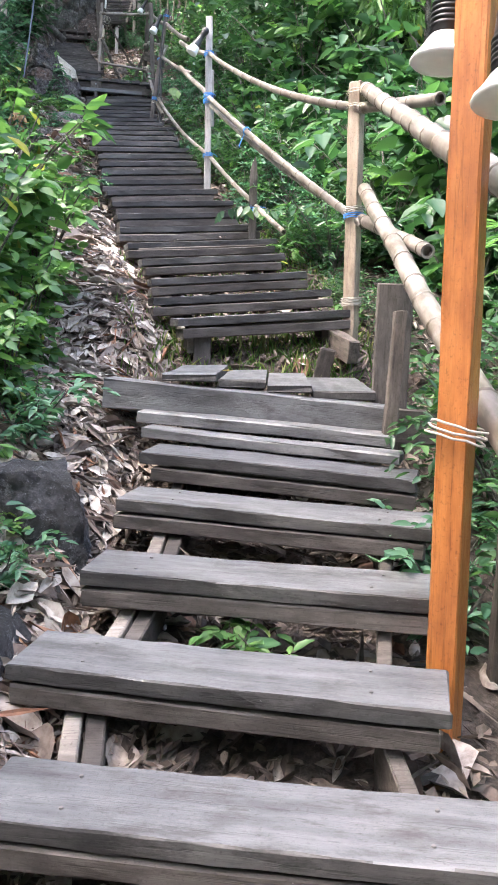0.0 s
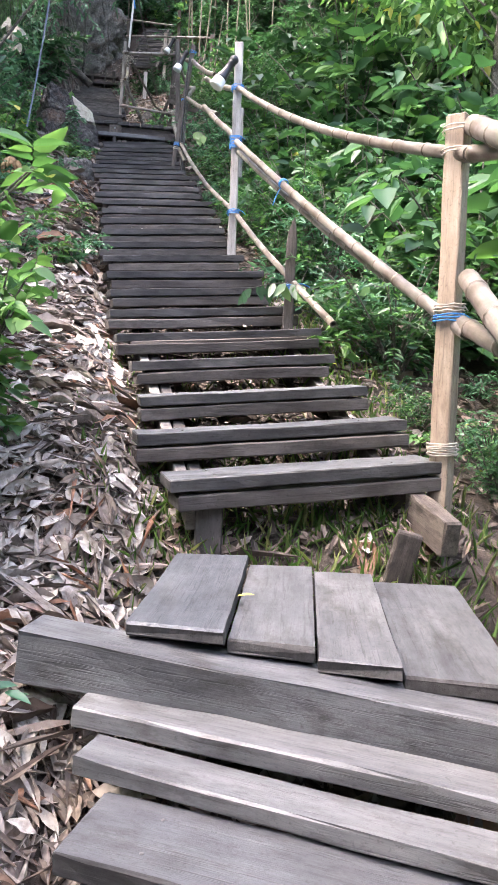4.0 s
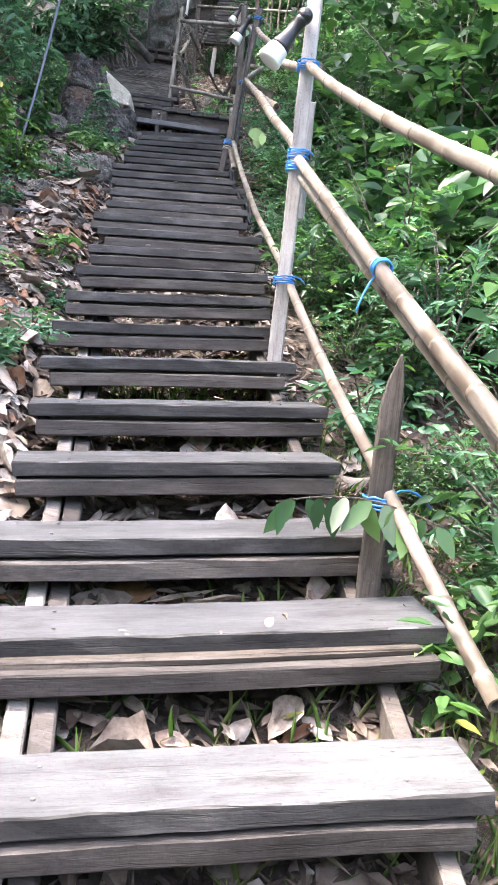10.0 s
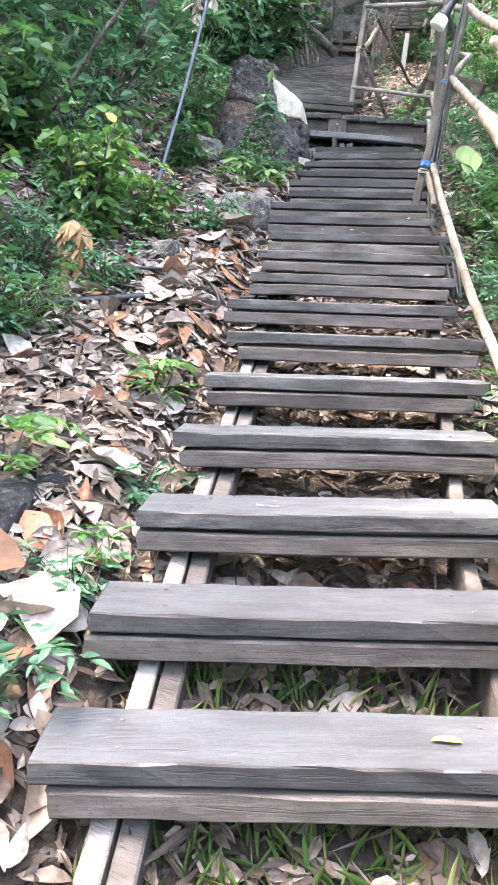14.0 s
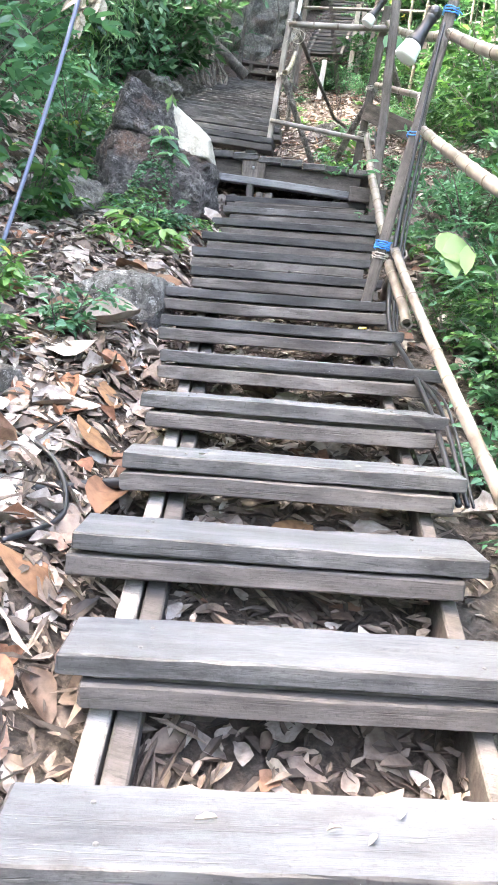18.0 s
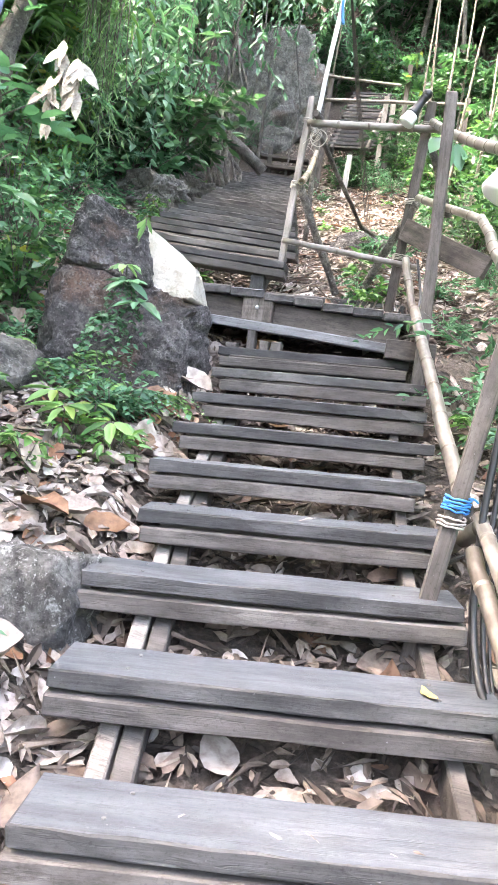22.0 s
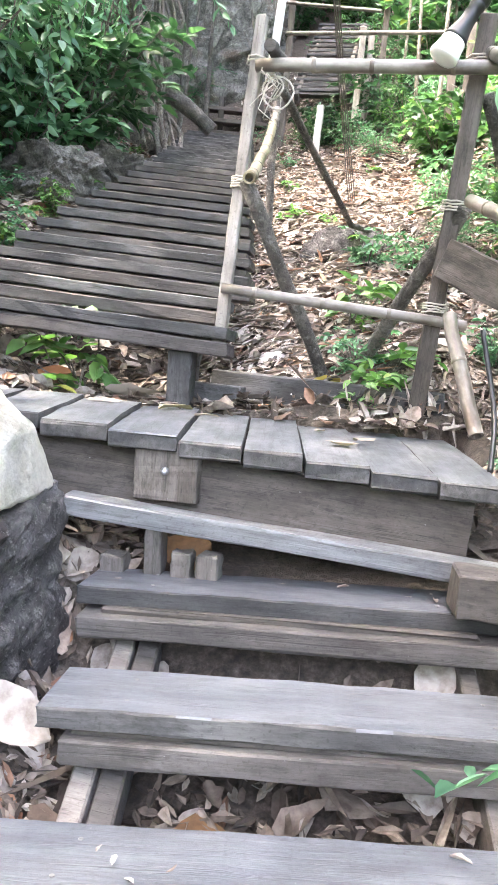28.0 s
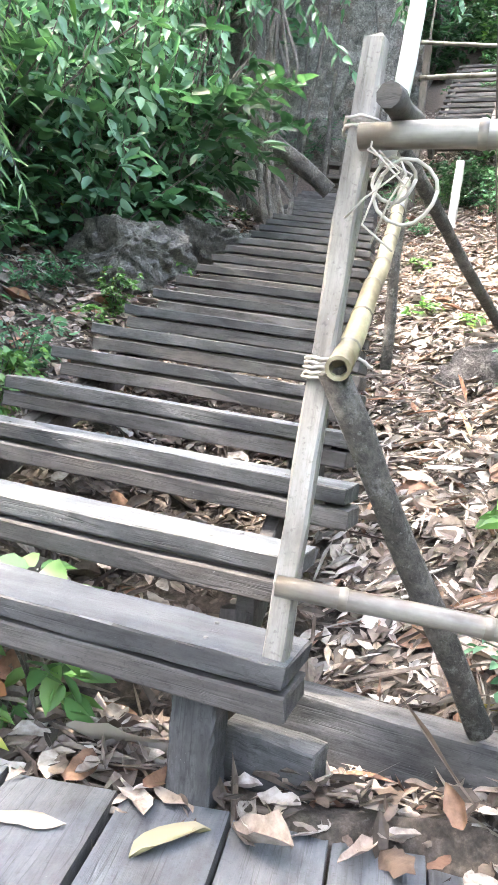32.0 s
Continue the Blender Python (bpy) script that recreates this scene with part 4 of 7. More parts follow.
# ---- cables ----
def cable(points, r, material, label, name="cable", group=""):
    pts = [Vector(p) for p in points]
    out = []
    for i in range(len(pts) - 1):
        p0, p1, p2, p3 = pts[max(i - 1, 0)], pts[i], pts[i + 1], pts[min(i + 2, len(pts) - 1)]
        for k in range(8):
            t = k / 8
            out.append(0.5 * ((2 * p1) + (p2 - p0) * t + (2 * p0 - 5 * p1 + 4 * p2 - p3) * t * t + (3 * p1 - p0 - 3 * p2 + p3) * t ** 3))
    out.append(pts[-1])
    return tagged(tube(name, out, r, material, sides=7), label, "cable", group)


cable([(-3.66, 13.15, 4.35), (-3.52, 13.47, 5.5), (-3.40, 13.72, 6.6), (-3.25, 14.1, 8.2), (-3.0, 14.6, 10.0)], 0.013, CABLE_BLUE, "blue-grey cable rising from the leaves into the trees")
for k in range(4):
    d = 0.011 * k
    cable([(-2.77 + d * 0.3, 17.5, 8.66), (-2.90 + d, 19.0, 8.62 + d * 0.5), (-3.01 + d * 1.4, 20.6, 8.5), (-3.06 + d * 2, 22.2, 8.05)], 0.0045, BLACK, "black cable hanging from the pipe pole to the ground", group="black cables")
    cable([(-2.77, 17.5, 8.68), (-3.1 - d, 16.9, 9.1 + d), (-3.7 - 2 * d, 16.2, 9.9 + 2 * d)], 0.006, BLACK, "black cable strung from the pipe pole into the trees", group="black cables")
cable([(-2.79, 17.48, 8.70), (-2.82, 17.45, 8.6), (-2.80, 17.46, 8.42)], 0.012, ROPE_BLUE, "blue rope end hanging from the pipe pole")
cable([(-4.75, 12.9, 4.75), (-4.2, 12.9, 5.5), (-3.55, 12.9, 6.3), (-2.6, 13.0, 7.5)], 0.017, BARK, "grey liana slanting up across the bank", "liana")
hose = [(-3.3, 10.6), (-2.9, 11.0), (-2.6, 11.35), (-2.32, 11.75), (-2.0, 12.0)]
cable([(x, y, float(ground_z(x, y)) + 0.05) for x, y in hose], 0.022, BLACK, "black hose lying on the fallen leaves")
hose = [(-3.0, 11.5), (-2.7, 11.75), (-2.45, 11.7), (-2.3, 11.5), (-2.35, 11.2)]
cable([(x, y, float(ground_z(x, y)) + 0.06) for x, y in hose], 0.010, BLACK, "thin black cable curled on the fallen leaves")
cable([(-1.34, 13.56, 6.15), (-1.37, 13.56, 5.90), (-1.405, 13.57, 5.54), (-1.435, 13.57, 5.17), (-1.45, 13.58, 4.83), (-1.43, 13.58, 4.58), (-1.38, 13.5, 4.35)], 0.009, BLACK, "black cable hanging down the leaning post")
for d, r in ((0.0, 0.012), (0.03, 0.009), (0.05, 0.006)):
    cable([(-1.40 + d, 13.56, 5.6), (-1.45 + d, 13.54, 4.98), (-1.42 + d, 13.4, 4.58 - d), (-1.28 + d, 12.9, 4.38 - d), (-1.15 + d, 12.4, 4.18 + d), (-1.03 + d, 11.9, 3.92)], r, BLACK, "black cable running down beside the tread ends", group="black cables")
cable([(-1.96, 17.0, 6.5), (-1.90, 16.9, 6.2), (-1.92, 16.6, 6.02)], 0.01, BLACK, "black cable hanging beside the landing")


# ---- rocks ----
def rock(place, half, seed, material, label, rough=0.28, turn=0.0, lean=0.0, cuts=4, facets=5, square=4.0):
    """A boulder: a sphere cut by random planes and roughened."""
    rnd = random.Random(seed)
    bm = bmesh.new()
    bmesh.ops.create_icosphere(bm, subdivisions=cuts, radius=1.0)
    planes = [(Vector((rnd.gauss(0, 1), rnd.gauss(0, 1), rnd.gauss(0, 0.8))).normalized(), rnd.uniform(0.6, 0.85)) for _ in range(facets * 2)]
    off = Vector((seed * 3.1, seed * 1.7, seed * 0.9))
    for v in bm.verts:
        p = v.co.copy()
        p = p / (abs(p.x) ** square + abs(p.y) ** square + abs(p.z) ** square) ** (1 / square)
        for n, d in planes:
            over = p.dot(n) - d
            if over > 0:
                p -= n * over
        ridge = 1 - abs(noise.fractal(p * 2.2 + off, 1.0, 2.0, 3)) * 2
        p += p.normalized() * ((noise.fractal(p * 1.3 + off, 1.0, 2.0, 5) * 0.5 + ridge * 0.10) * rough + noise.fractal(p * 7 + off, 0.8, 2.0, 5) * rough * 0.28)
        v.co = Vector((p.x * half[0], p.y * half[1], p.z * half[2]))
    m = pose(*place, lean, 0, turn)
    ob = part("rock", bm, material, None, "", m)
    ob.data.polygons.foreach_set("use_smooth", [True] * len(ob.data.polygons))
    return tagged(ob, label, "rock")


rock((-1.03, 3.50, 0.46), (0.42, 0.75, 0.42), 3, ROCK_BLACK, "dark black boulder beside the stairs among leaves", cuts=5)
rock((-1.02, 2.35, 0.22), (0.30, 0.40, 0.30), 4, ROCK_BLACK, "small dark boulder beside the lowest treads")


def hewn_block(low, high, seed, rough=0.03, cuts=36):
    """A broken block between a low and a high quadrilateral (front left, front right, back right, back left), with a roughened skin."""
    low, high = [Vector(v) for v in low], [Vector(v) for v in high]
    centre = sum(low + high, Vector()) / 8
    off = Vector((seed * 2.3, seed * 1.1, seed * 3.7))
    verts, faces, seen = [], [], {}
    def vert(u, v, w):
        key = (u, v, w)
        if key not in seen:
            f = [1 - 2 * abs(t / cuts - 0.5) for t in key]
            lo = low[0].lerp(low[1], u / cuts).lerp(low[3].lerp(low[2], u / cuts), v / cuts)
            hi = high[0].lerp(high[1], u / cuts).lerp(high[3].lerp(high[2], u / cuts), v / cuts)
            p = lo.lerp(hi, w / cuts)
            edge = sum(max(0.0, 0.16 - t) for t in f) - max(0.0, 0.16 - min(f))
            p = p.lerp(centre, min(0.10, edge * 0.3))
            chip = noise.fractal(p * 3.0 + off, 0.9, 2.0, 6)
            step = 0.5 - abs(noise.noise(p * Vector((2.2, 2.2, 5.0)).length * 0.6 + off))
            p = p + (p - centre).normalized() * (chip * rough * 0.9 + step * rough * 0.8 + noise.fractal(p * 14 + off, 0.8, 2.0, 4) * rough * 0.6)
            seen[key] = len(verts)
            verts.append(tuple(p))
        return seen[key]
    for axis in range(3):
        for end in (0, cuts):
            for i in range(cuts):
                for k in range(cuts):
                    q = []
                    for di, dk in ((0, 0), (1, 0), (1, 1), (0, 1)):
                        c = [i + di, k + dk]
                        c.insert(axis, end)
                        q.append(vert(*c))
                    faces.append(tuple(q) if (end == cuts) == (axis != 1) else tuple(q[::-1]))
    return verts, faces


BIG = Vector((-3.65, 15.6, 5.2))
big = thing("split_boulder", BIG, "large dark cracked boulder with a pale broken face", "boulder")
for name, low, high, seed, mat, lab, rough in (
        ("lower_block", ((-3.80, 15.06, 5.05), (-3.16, 15.26, 5.05), (-3.12, 16.05, 5.3), (-4.3, 15.8, 5.3)), ((-3.82, 15.26, 5.99), (-3.17, 15.69, 5.885), (-3.22, 16.2, 5.9), (-4.24, 15.9, 6.0)), 12, ROCK_DARK, "dark lower rock", 0.052),
        ("upper_block", ((-3.81, 15.25, 6.005), (-3.40, 15.54, 5.925), (-3.45, 16.1, 5.93), (-4.22, 15.9, 6.02)), ((-3.80, 15.38, 6.43), (-3.53, 15.68, 6.33), (-3.62, 16.15, 6.33), (-4.05, 15.95, 6.44)), 14, ROCK_DARK, "dark upper rock with a crack below", 0.045),
        ("pale_face", ((-3.42, 15.58, 5.90), (-3.19, 15.71, 5.885), (-3.22, 16.15, 5.9), (-3.5, 16.12, 5.9)), ((-3.55, 15.71, 6.335), (-3.235, 15.87, 6.10), (-3.26, 16.1, 6.08), (-3.55, 16.1, 6.3)), 13, ROCK_PALE, "pale broken rock face", 0.016)):
    v, f = hewn_block([Vector(c) - BIG for c in low], [Vector(c) - BIG for c in high], seed, rough)
    part(name, from_arrays(name, v, f, mat, False), None, big, lab)
rock((-3.02, 13.52, 4.44), (0.36, 0.28, 0.30), 21, ROCK_GREY, "grey lichen-covered rock beside the treads", cuts=5)
rock((-3.97, 14.82, 5.36), (0.27, 0.25, 0.22), 22, ROCK_LEDGE, "grey-brown rock half buried in the leaves", cuts=5)
rock((-3.05, 12.2, 3.95), (0.30, 0.28, 0.24), 23, ROCK_GREY, "pale lichen-covered rock half under leaves", cuts=5)
v, f = hewn_block([(-0.35, -0.25, -0.3), (0.36, -0.2, -0.3), (0.36, 0.3, -0.3), (-0.35, 0.3, -0.3)], [(-0.34, -0.2, 0.25), (0.33, -0.16, 0.22), (0.34, 0.3, 0.24), (-0.33, 0.3, 0.27)], 24, 0.03, 16)
tagged(part("rock", from_arrays("rock", v, f, ROCK_BLACK, False), None, None, "", pose(-2.40, 9.35, 2.87)), "dark square-edged rock under dry leaves", "rock")
rock((-2.0, 6.6, 2.3), (0.35, 0.35, 0.22), 25, ROCK_GREY, "grey rock half buried in leaves")
rock((-6.0, 21.7, 8.15), (0.55, 0.62, 0.36), 27, ROCK_LEDGE, "weathered grey-brown rock ledge beside the upper flight", 0.5, 20, 0, 5, 7)
rock((-5.75, 22.5, 8.35), (0.42, 0.5, 0.28), 127, ROCK_LEDGE, "weathered grey-brown rock ledge beside the upper flight", 0.5, 60, 0, 5, 7)
rock((-2.75, 20.3, 7.25), (0.42, 0.25, 0.2), 28, ROCK_DARK, "dark flat stone on the leafy slope")


# ---- leaves ----
def leaf_arrays(pos, ahead, up, length, ratio, fold=0.12, droop=0.25, heart=0.35):
    """Leaves of eight points each, folded along the midrib and drooping at the tip; all arguments are arrays over leaves."""
    ahead = ahead / np.linalg.norm(ahead, axis=1, keepdims=True)
    side = np.cross(ahead, up)
    side /= np.linalg.norm(side, axis=1, keepdims=True) + 1e-9
    nrm = np.cross(side, ahead)
    plan = [(0, 0, 0), (0.10, -0.5, 0.6), (heart, -1, 1), (0.70, -0.74, 1), (1, 0, 0), (0.70, 0.74, 1), (heart, 1, 1), (0.10, 0.5, 0.6)]
    L, W = length[:, None], (length * ratio)[:, None] / 2
    out = []
    for a, s, f in plan:
        out.append(pos + ahead * L * a + side * W * s + nrm * (W * fold * 2 * f - L * droop * a * a))
    verts = np.stack(out, 1).reshape(-1, 3)
    tris = [(0, 4, 3), (0, 5, 4)]
    quads = [(0, 3, 2, 1), (0, 7, 6, 5)]
    step = len(plan) * np.arange(len(pos))[:, None, None]
    tri = (np.array(tris)[None] + step).reshape(-1, 3)
    quad = (np.array(quads)[None] + step).reshape(-1, 4)
    return verts, tri, quad


def simple_leaf_arrays(pos, ahead, up, length, ratio, fold=0.12, droop=0.25):
    """Leaves of six points each, for crowns high up."""
    ahead = ahead / np.linalg.norm(ahead, axis=1, keepdims=True)
    side = np.cross(ahead, up)
    side /= np.linalg.norm(side, axis=1, keepdims=True) + 1e-9
    nrm = np.cross(side, ahead)
    L, W = length[:, None], (length * ratio)[:, None] / 2
    out = [pos + ahead * L * a + side * W * s + nrm * (W * fold * 2 * abs(s) - L * droop * a * a) for a, s in ((0, 0), (0.28, -0.95), (0.68, -0.76), (1, 0), (0.68, 0.76), (0.28, 0.95))]
    quad = (np.array([(0, 3, 2, 1), (0, 5, 4, 3)])[None] + 6 * np.arange(len(pos))[:, None, None]).reshape(-1, 4)
    return np.stack(out, 1).reshape(-1, 3), np.zeros((0, 3), int), quad


def dry_leaf_arrays(pos, ahead, up, length, ratio, rs, torn=0.05, jag=0.16):
    """Curled fallen leaves, each a small bent sheet of 7 by 5 points."""
    n = len(pos)
    ahead = ahead / np.linalg.norm(ahead, axis=1, keepdims=True)
    side = np.cross(ahead, up)
    side /= np.linalg.norm(side, axis=1, keepdims=True) + 1e-9
    nrm = np.cross(side, ahead)
    a = np.array([0, 0.1, 0.26, 0.45, 0.65, 0.85, 1.0])
    w = np.array([0.05, 0.55, 0.92, 1.0, 0.86, 0.5, 0.03])
    s = np.array([-1, -0.5, 0, 0.5, 1.0])
    A, S = np.repeat(a, 5)[None], np.tile(s, 7)[None]
    W = np.repeat(w, 5)[None] * (1 + rs.normal(0, jag, (n, 7)).repeat(5, 1) * (np.abs(S) > 0.6))
    L, half = length[:, None], (length * ratio)[:, None] / 2
    cup, curl, twist = rs.normal(0.35, 0.5, (n, 1)), rs.normal(0.05, 0.22, (n, 1)), rs.normal(0, 0.35, (n, 1))
    sway = rs.normal(0, 0.06, (n, 1))
    x = L * (A - 0.5)
    y = half * W * S * (1 - 0.25 * np.abs(cup) * np.abs(S)) + L * sway * np.sin(math.pi * A)
    z = half * W * (cup * S * S + twist * S * (A - 0.5)) + L * curl * (A - 0.5) ** 2 + L * rs.normal(0, torn * 0.35, (n, 35))
    z -= z.min(1, keepdims=True) * 0.75
    v = pos[:, None] + ahead[:, None] * x[..., None] + side[:, None] * y[..., None] + nrm[:, None] * z[..., None]
    k = (np.arange(6)[:, None] * 5 + np.arange(4)[None]).ravel()
    quad = np.stack([k, k + 1, k + 6, k + 5], 1)
    quad = (quad[None] + 35 * np.arange(n)[:, None, None]).reshape(-1, 4)
    return v.reshape(-1, 3), np.zeros((0, 3), int), quad


def fast_mesh(name, verts, tri, quad, material):
    """A mesh straight from arrays."""
    me = bpy.data.meshes.new(name)
    me.vertices.add(len(verts))
    me.vertices.foreach_set("co", np.asarray(verts, np.float32).ravel())
    loops = np.concatenate([tri.ravel(), quad.ravel()]).astype(np.int32)
    me.loops.add(len(loops))
    me.loops.foreach_set("vertex_index", loops)
    me.polygons.add(len(tri) + len(quad))
    starts = np.concatenate([np.arange(len(tri)) * 3, len(tri) * 3 + np.arange(len(quad)) * 4]).astype(np.int32)
    me.polygons.foreach_set("loop_start", starts)
    me.materials.append(material)
    me.update(calc_edges=True)
    me.validate()
    return me


def shrub_mesh(seed, height, spread, stems, twigs, per_twig, leaf, ratio, material, droop=0.3, low=0.15, twig_len=0.3, heart=0.35):
    """Stems fan out from the ground and carry twigs with leaves on both sides. Returns stem and foliage meshes."""
    rs = np.random.RandomState(seed)
    sv, sf, P, A = [], [], [], []
    for _ in range(stems):
        a, out = rs.uniform(0, 2 * math.pi), rs.uniform(0.15, 1.0) * spread
        h = height * rs.uniform(0.55, 1.0)
        tip = np.array([math.cos(a) * out, math.sin(a) * out, h])
        knee = np.array([math.cos(a) * out * 0.3, math.sin(a) * out * 0.3, h * 0.65]) + rs.normal(0, 0.04, 3)
        ts = np.linspace(0, 1, 6)
        curve = [2 * (1 - t) * t * knee + t * t * tip for t in ts]
        v, f = tube_arrays(curve, [0.011 * height ** 0.5 * (1.1 - 0.8 * t) for t in ts], 5, False)
        sf += [tuple(i + len(sv) for i in q) for q in f]
        sv += v
        for _ in range(twigs):
            t = rs.uniform(low, 1.0)
            p = 2 * (1 - t) * t * knee + t * t * tip
            d = np.array([math.cos(a), math.sin(a), 0.3]) * 0.5 + rs.normal(0, 1, 3) * (0.7, 0.7, 0.4)
            d /= np.linalg.norm(d)
            ln = twig_len * rs.uniform(0.5, 1.2)
            for k in range(per_twig):
                f = (k + 0.7) / per_twig
                q = p + d * ln * f - np.array([0, 0, ln * 0.35 * f * f])
                s = np.cross(d, (0, 0, 1)) * (1 if k % 2 else -1)
                P.append(q)
                A.append(s * 0.8 + d * rs.uniform(0.3, 0.9) + rs.normal(0, 0.25, 3))
    P, A = np.array(P), np.array(A)
    n = len(P)
    up = np.array([0, 0, 1.0]) + rs.normal(0, 0.5, (n, 3))
    length = leaf * rs.uniform(0.55, 1.25, n)
    v, tri, quad = leaf_arrays(P, A, up, length, ratio * rs.uniform(0.85, 1.15, n), droop=droop, heart=heart)
    return from_arrays("stems", sv, sf, BARK, True), fast_mesh("foliage", v, tri, quad, material)


SHRUBS = {}
for key, (args, label) in {
    "broad": ((1, 1.3, 0.75, 16, 6, 7, 0.14, 0.55, LEAF_MID), "leafy green shrub with broad oval leaves"),
    "fern": ((11, 1.0, 0.8, 15, 6, 16, 0.075, 0.34, LEAF_BLUE, 0.3, 0.2, 0.45), "feathery bluish green undergrowth with small leaflets"),
    "feather": ((13, 1.2, 0.9, 16, 7, 12, 0.13, 0.13, LEAF_LIGHT, 0.4, 0.2, 0.4), "feathery yellow-green shrub with thin leaflets"),
    "oval": ((12, 1.1, 0.5, 16, 7, 7, 0.10, 0.62, LEAF_LIGHT, 0.35, 0.1, 0.22), "light green shrub with round oval leaves"),
    "light": ((2, 1.2, 0.8, 16, 6, 7, 0.12, 0.5, LEAF_LIGHT), "bright green leafy shrub in the sun"),
    "small": ((3, 1.1, 0.7, 18, 8, 9, 0.065, 0.5, LEAF_MID), "dense green shrub with small leaves"),
    "lance": ((4, 1.6, 0.9, 18, 8, 8, 0.19, 0.17, LEAF_LIGHT, 0.45, 0.2, 0.4), "arching shrub with long narrow leaves"),
    "blue": ((5, 1.1, 0.8, 15, 6, 8, 0.11, 0.42, LEAF_BLUE), "bluish green undergrowth shrub"),
    "dark": ((6, 1.7, 1.0, 20, 7, 8, 0.15, 0.45, LEAF_DARK), "dark green forest shrub"),
    "big": ((7, 1.5, 0.9, 12, 5, 5, 0.26, 0.55, LEAF_MID), "tall shrub with very large drooping leaves"),
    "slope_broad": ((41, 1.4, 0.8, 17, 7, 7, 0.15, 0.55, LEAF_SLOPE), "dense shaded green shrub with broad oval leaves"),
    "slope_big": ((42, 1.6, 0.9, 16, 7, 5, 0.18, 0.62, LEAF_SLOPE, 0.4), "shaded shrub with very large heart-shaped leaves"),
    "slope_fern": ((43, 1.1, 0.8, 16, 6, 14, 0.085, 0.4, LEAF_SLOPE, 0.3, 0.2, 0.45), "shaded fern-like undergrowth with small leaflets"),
    "bamboo": ((44, 2.7, 1.1, 24, 14, 10, 0.20, 0.13, LEAF_LIGHT, 0.7, 0.3, 0.6), "tall light green bamboo with drooping narrow leaves"),
    "low": ((8, 0.34, 0.26, 6, 3, 5, 0.085, 0.5, LEAF_LIGHT, 0.3, 0.3, 0.12), "small light green seedling in the leaf litter"),
    "herb": ((9, 0.45, 0.4, 9, 5, 7, 0.07, 0.45, LEAF_BLUE, 0.3, 0.2, 0.18), "low bluish green herb with small leaflets"),
    "curtain": ((10, 2.6, 1.3, 22, 12, 9, 0.17, 0.15, LEAF_BLUE, 0.6, 0.2, 0.6), "tall arching bamboo shrub with drooping narrow leaves"),
}.items():
    SHRUBS[key] = (*shrub_mesh(*args), label)


FAR_SHRUBS = []


def axis_x(y):
    return float(np.interp(y, GY, CX))


def shrub(key, x, y, scale, turn, sink=0.03, stretch=1.0):
    """A shrub of its own, or, far from the stairs, one more in the joined undergrowth."""
    stems, leaves, label = SHRUBS[key]
    u = x - axis_x(y)
    if u < -4.6 or u > 4.2 or y > 28.0:
        FAR_SHRUBS.append((key, x, y, float(ground_z(x, y)) - sink, scale, scale * stretch, turn))
        return None
    ob = thing("seedling" if key in ("low", "herb") else "shrub", (x, y, float(ground_z(x, y)) - sink), label, "plant" if key in ("low", "herb") else "shrub", "undergrowth")
    ob.rotation_euler = (0, 0, turn)
    ob.scale = (scale, scale, scale * stretch)
    part("stem", stems, None, ob)["kind"] = "stuff"
    part("foliage", leaves, None, ob)
    return ob


rs = random.Random(5)
# bank on the uphill side
for y in np.arange(-1.0, 31.0, 0.8):
    for band, (near, far, keys) in enumerate((((1.7, 2.5, ("oval", "oval", "light", "broad"))), (2.6, 3.8, ("broad", "light", "small", "dark")), (3.9, 5.4, ("dark", "broad", "lance", "big")), (5.5, 8.0, ("dark", "dark", "big")))):
        if band == 0 and (6.5 < y < 18.5) and (rs.random() < 0.75 or 12.6 < y < 17):
            continue
        if band == 1 and 7 < y < 17 and rs.random() < 0.12:
            continue
        yy = y + rs.uniform(-0.4, 0.4)
        out = 0.75 if yy > 16 else 0.0
        keys = tuple(({"dark": "blue", "lance": "feather", "broad": "oval", "small": "fern", "big": "light"} if yy < 20 else {"lance": "fern", "light": "blue", "broad": "blue"}).get(k, k) for k in keys) if yy > 11 else keys
        shrub(rs.choice(keys), axis_x(yy) - rs.uniform(near, far) - out, yy, rs.uniform(0.75, 1.15) * (1 + 0.22 * band) * (0.7 if out and band == 0 else 1), rs.uniform(0, 6.3))
# slope on the downhill side, mostly kinds whose leaf colour carries the shade
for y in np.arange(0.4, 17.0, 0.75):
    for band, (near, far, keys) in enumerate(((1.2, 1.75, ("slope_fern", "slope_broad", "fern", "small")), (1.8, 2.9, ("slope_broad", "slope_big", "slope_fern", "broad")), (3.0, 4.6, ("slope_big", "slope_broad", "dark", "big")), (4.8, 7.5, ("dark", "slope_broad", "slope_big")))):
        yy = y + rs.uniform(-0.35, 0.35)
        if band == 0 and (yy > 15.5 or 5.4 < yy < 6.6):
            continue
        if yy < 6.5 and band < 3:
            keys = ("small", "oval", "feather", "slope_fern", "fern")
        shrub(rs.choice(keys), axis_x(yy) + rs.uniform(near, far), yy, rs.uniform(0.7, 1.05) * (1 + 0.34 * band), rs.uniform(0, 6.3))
# beyond the upper landing
for y in np.arange(17.5, 31.0, 0.9):
    for near, far, keys, odds in ((2.7, 3.6, ("herb", "slope_fern", "fern", "slope_broad"), 0.45), (3.7, 5.5, ("dark", "blue", "fern"), 0.9), (5.6, 9.0, ("dark", "blue", "big"), 1.0)):
        if rs.random() < odds:
            yy = y + rs.uniform(-0.4, 0.4)
            shrub(rs.choice(keys), axis_x(yy) + rs.uniform(near, far), yy, rs.uniform(0.7, 1.3), rs.uniform(0, 6.3))
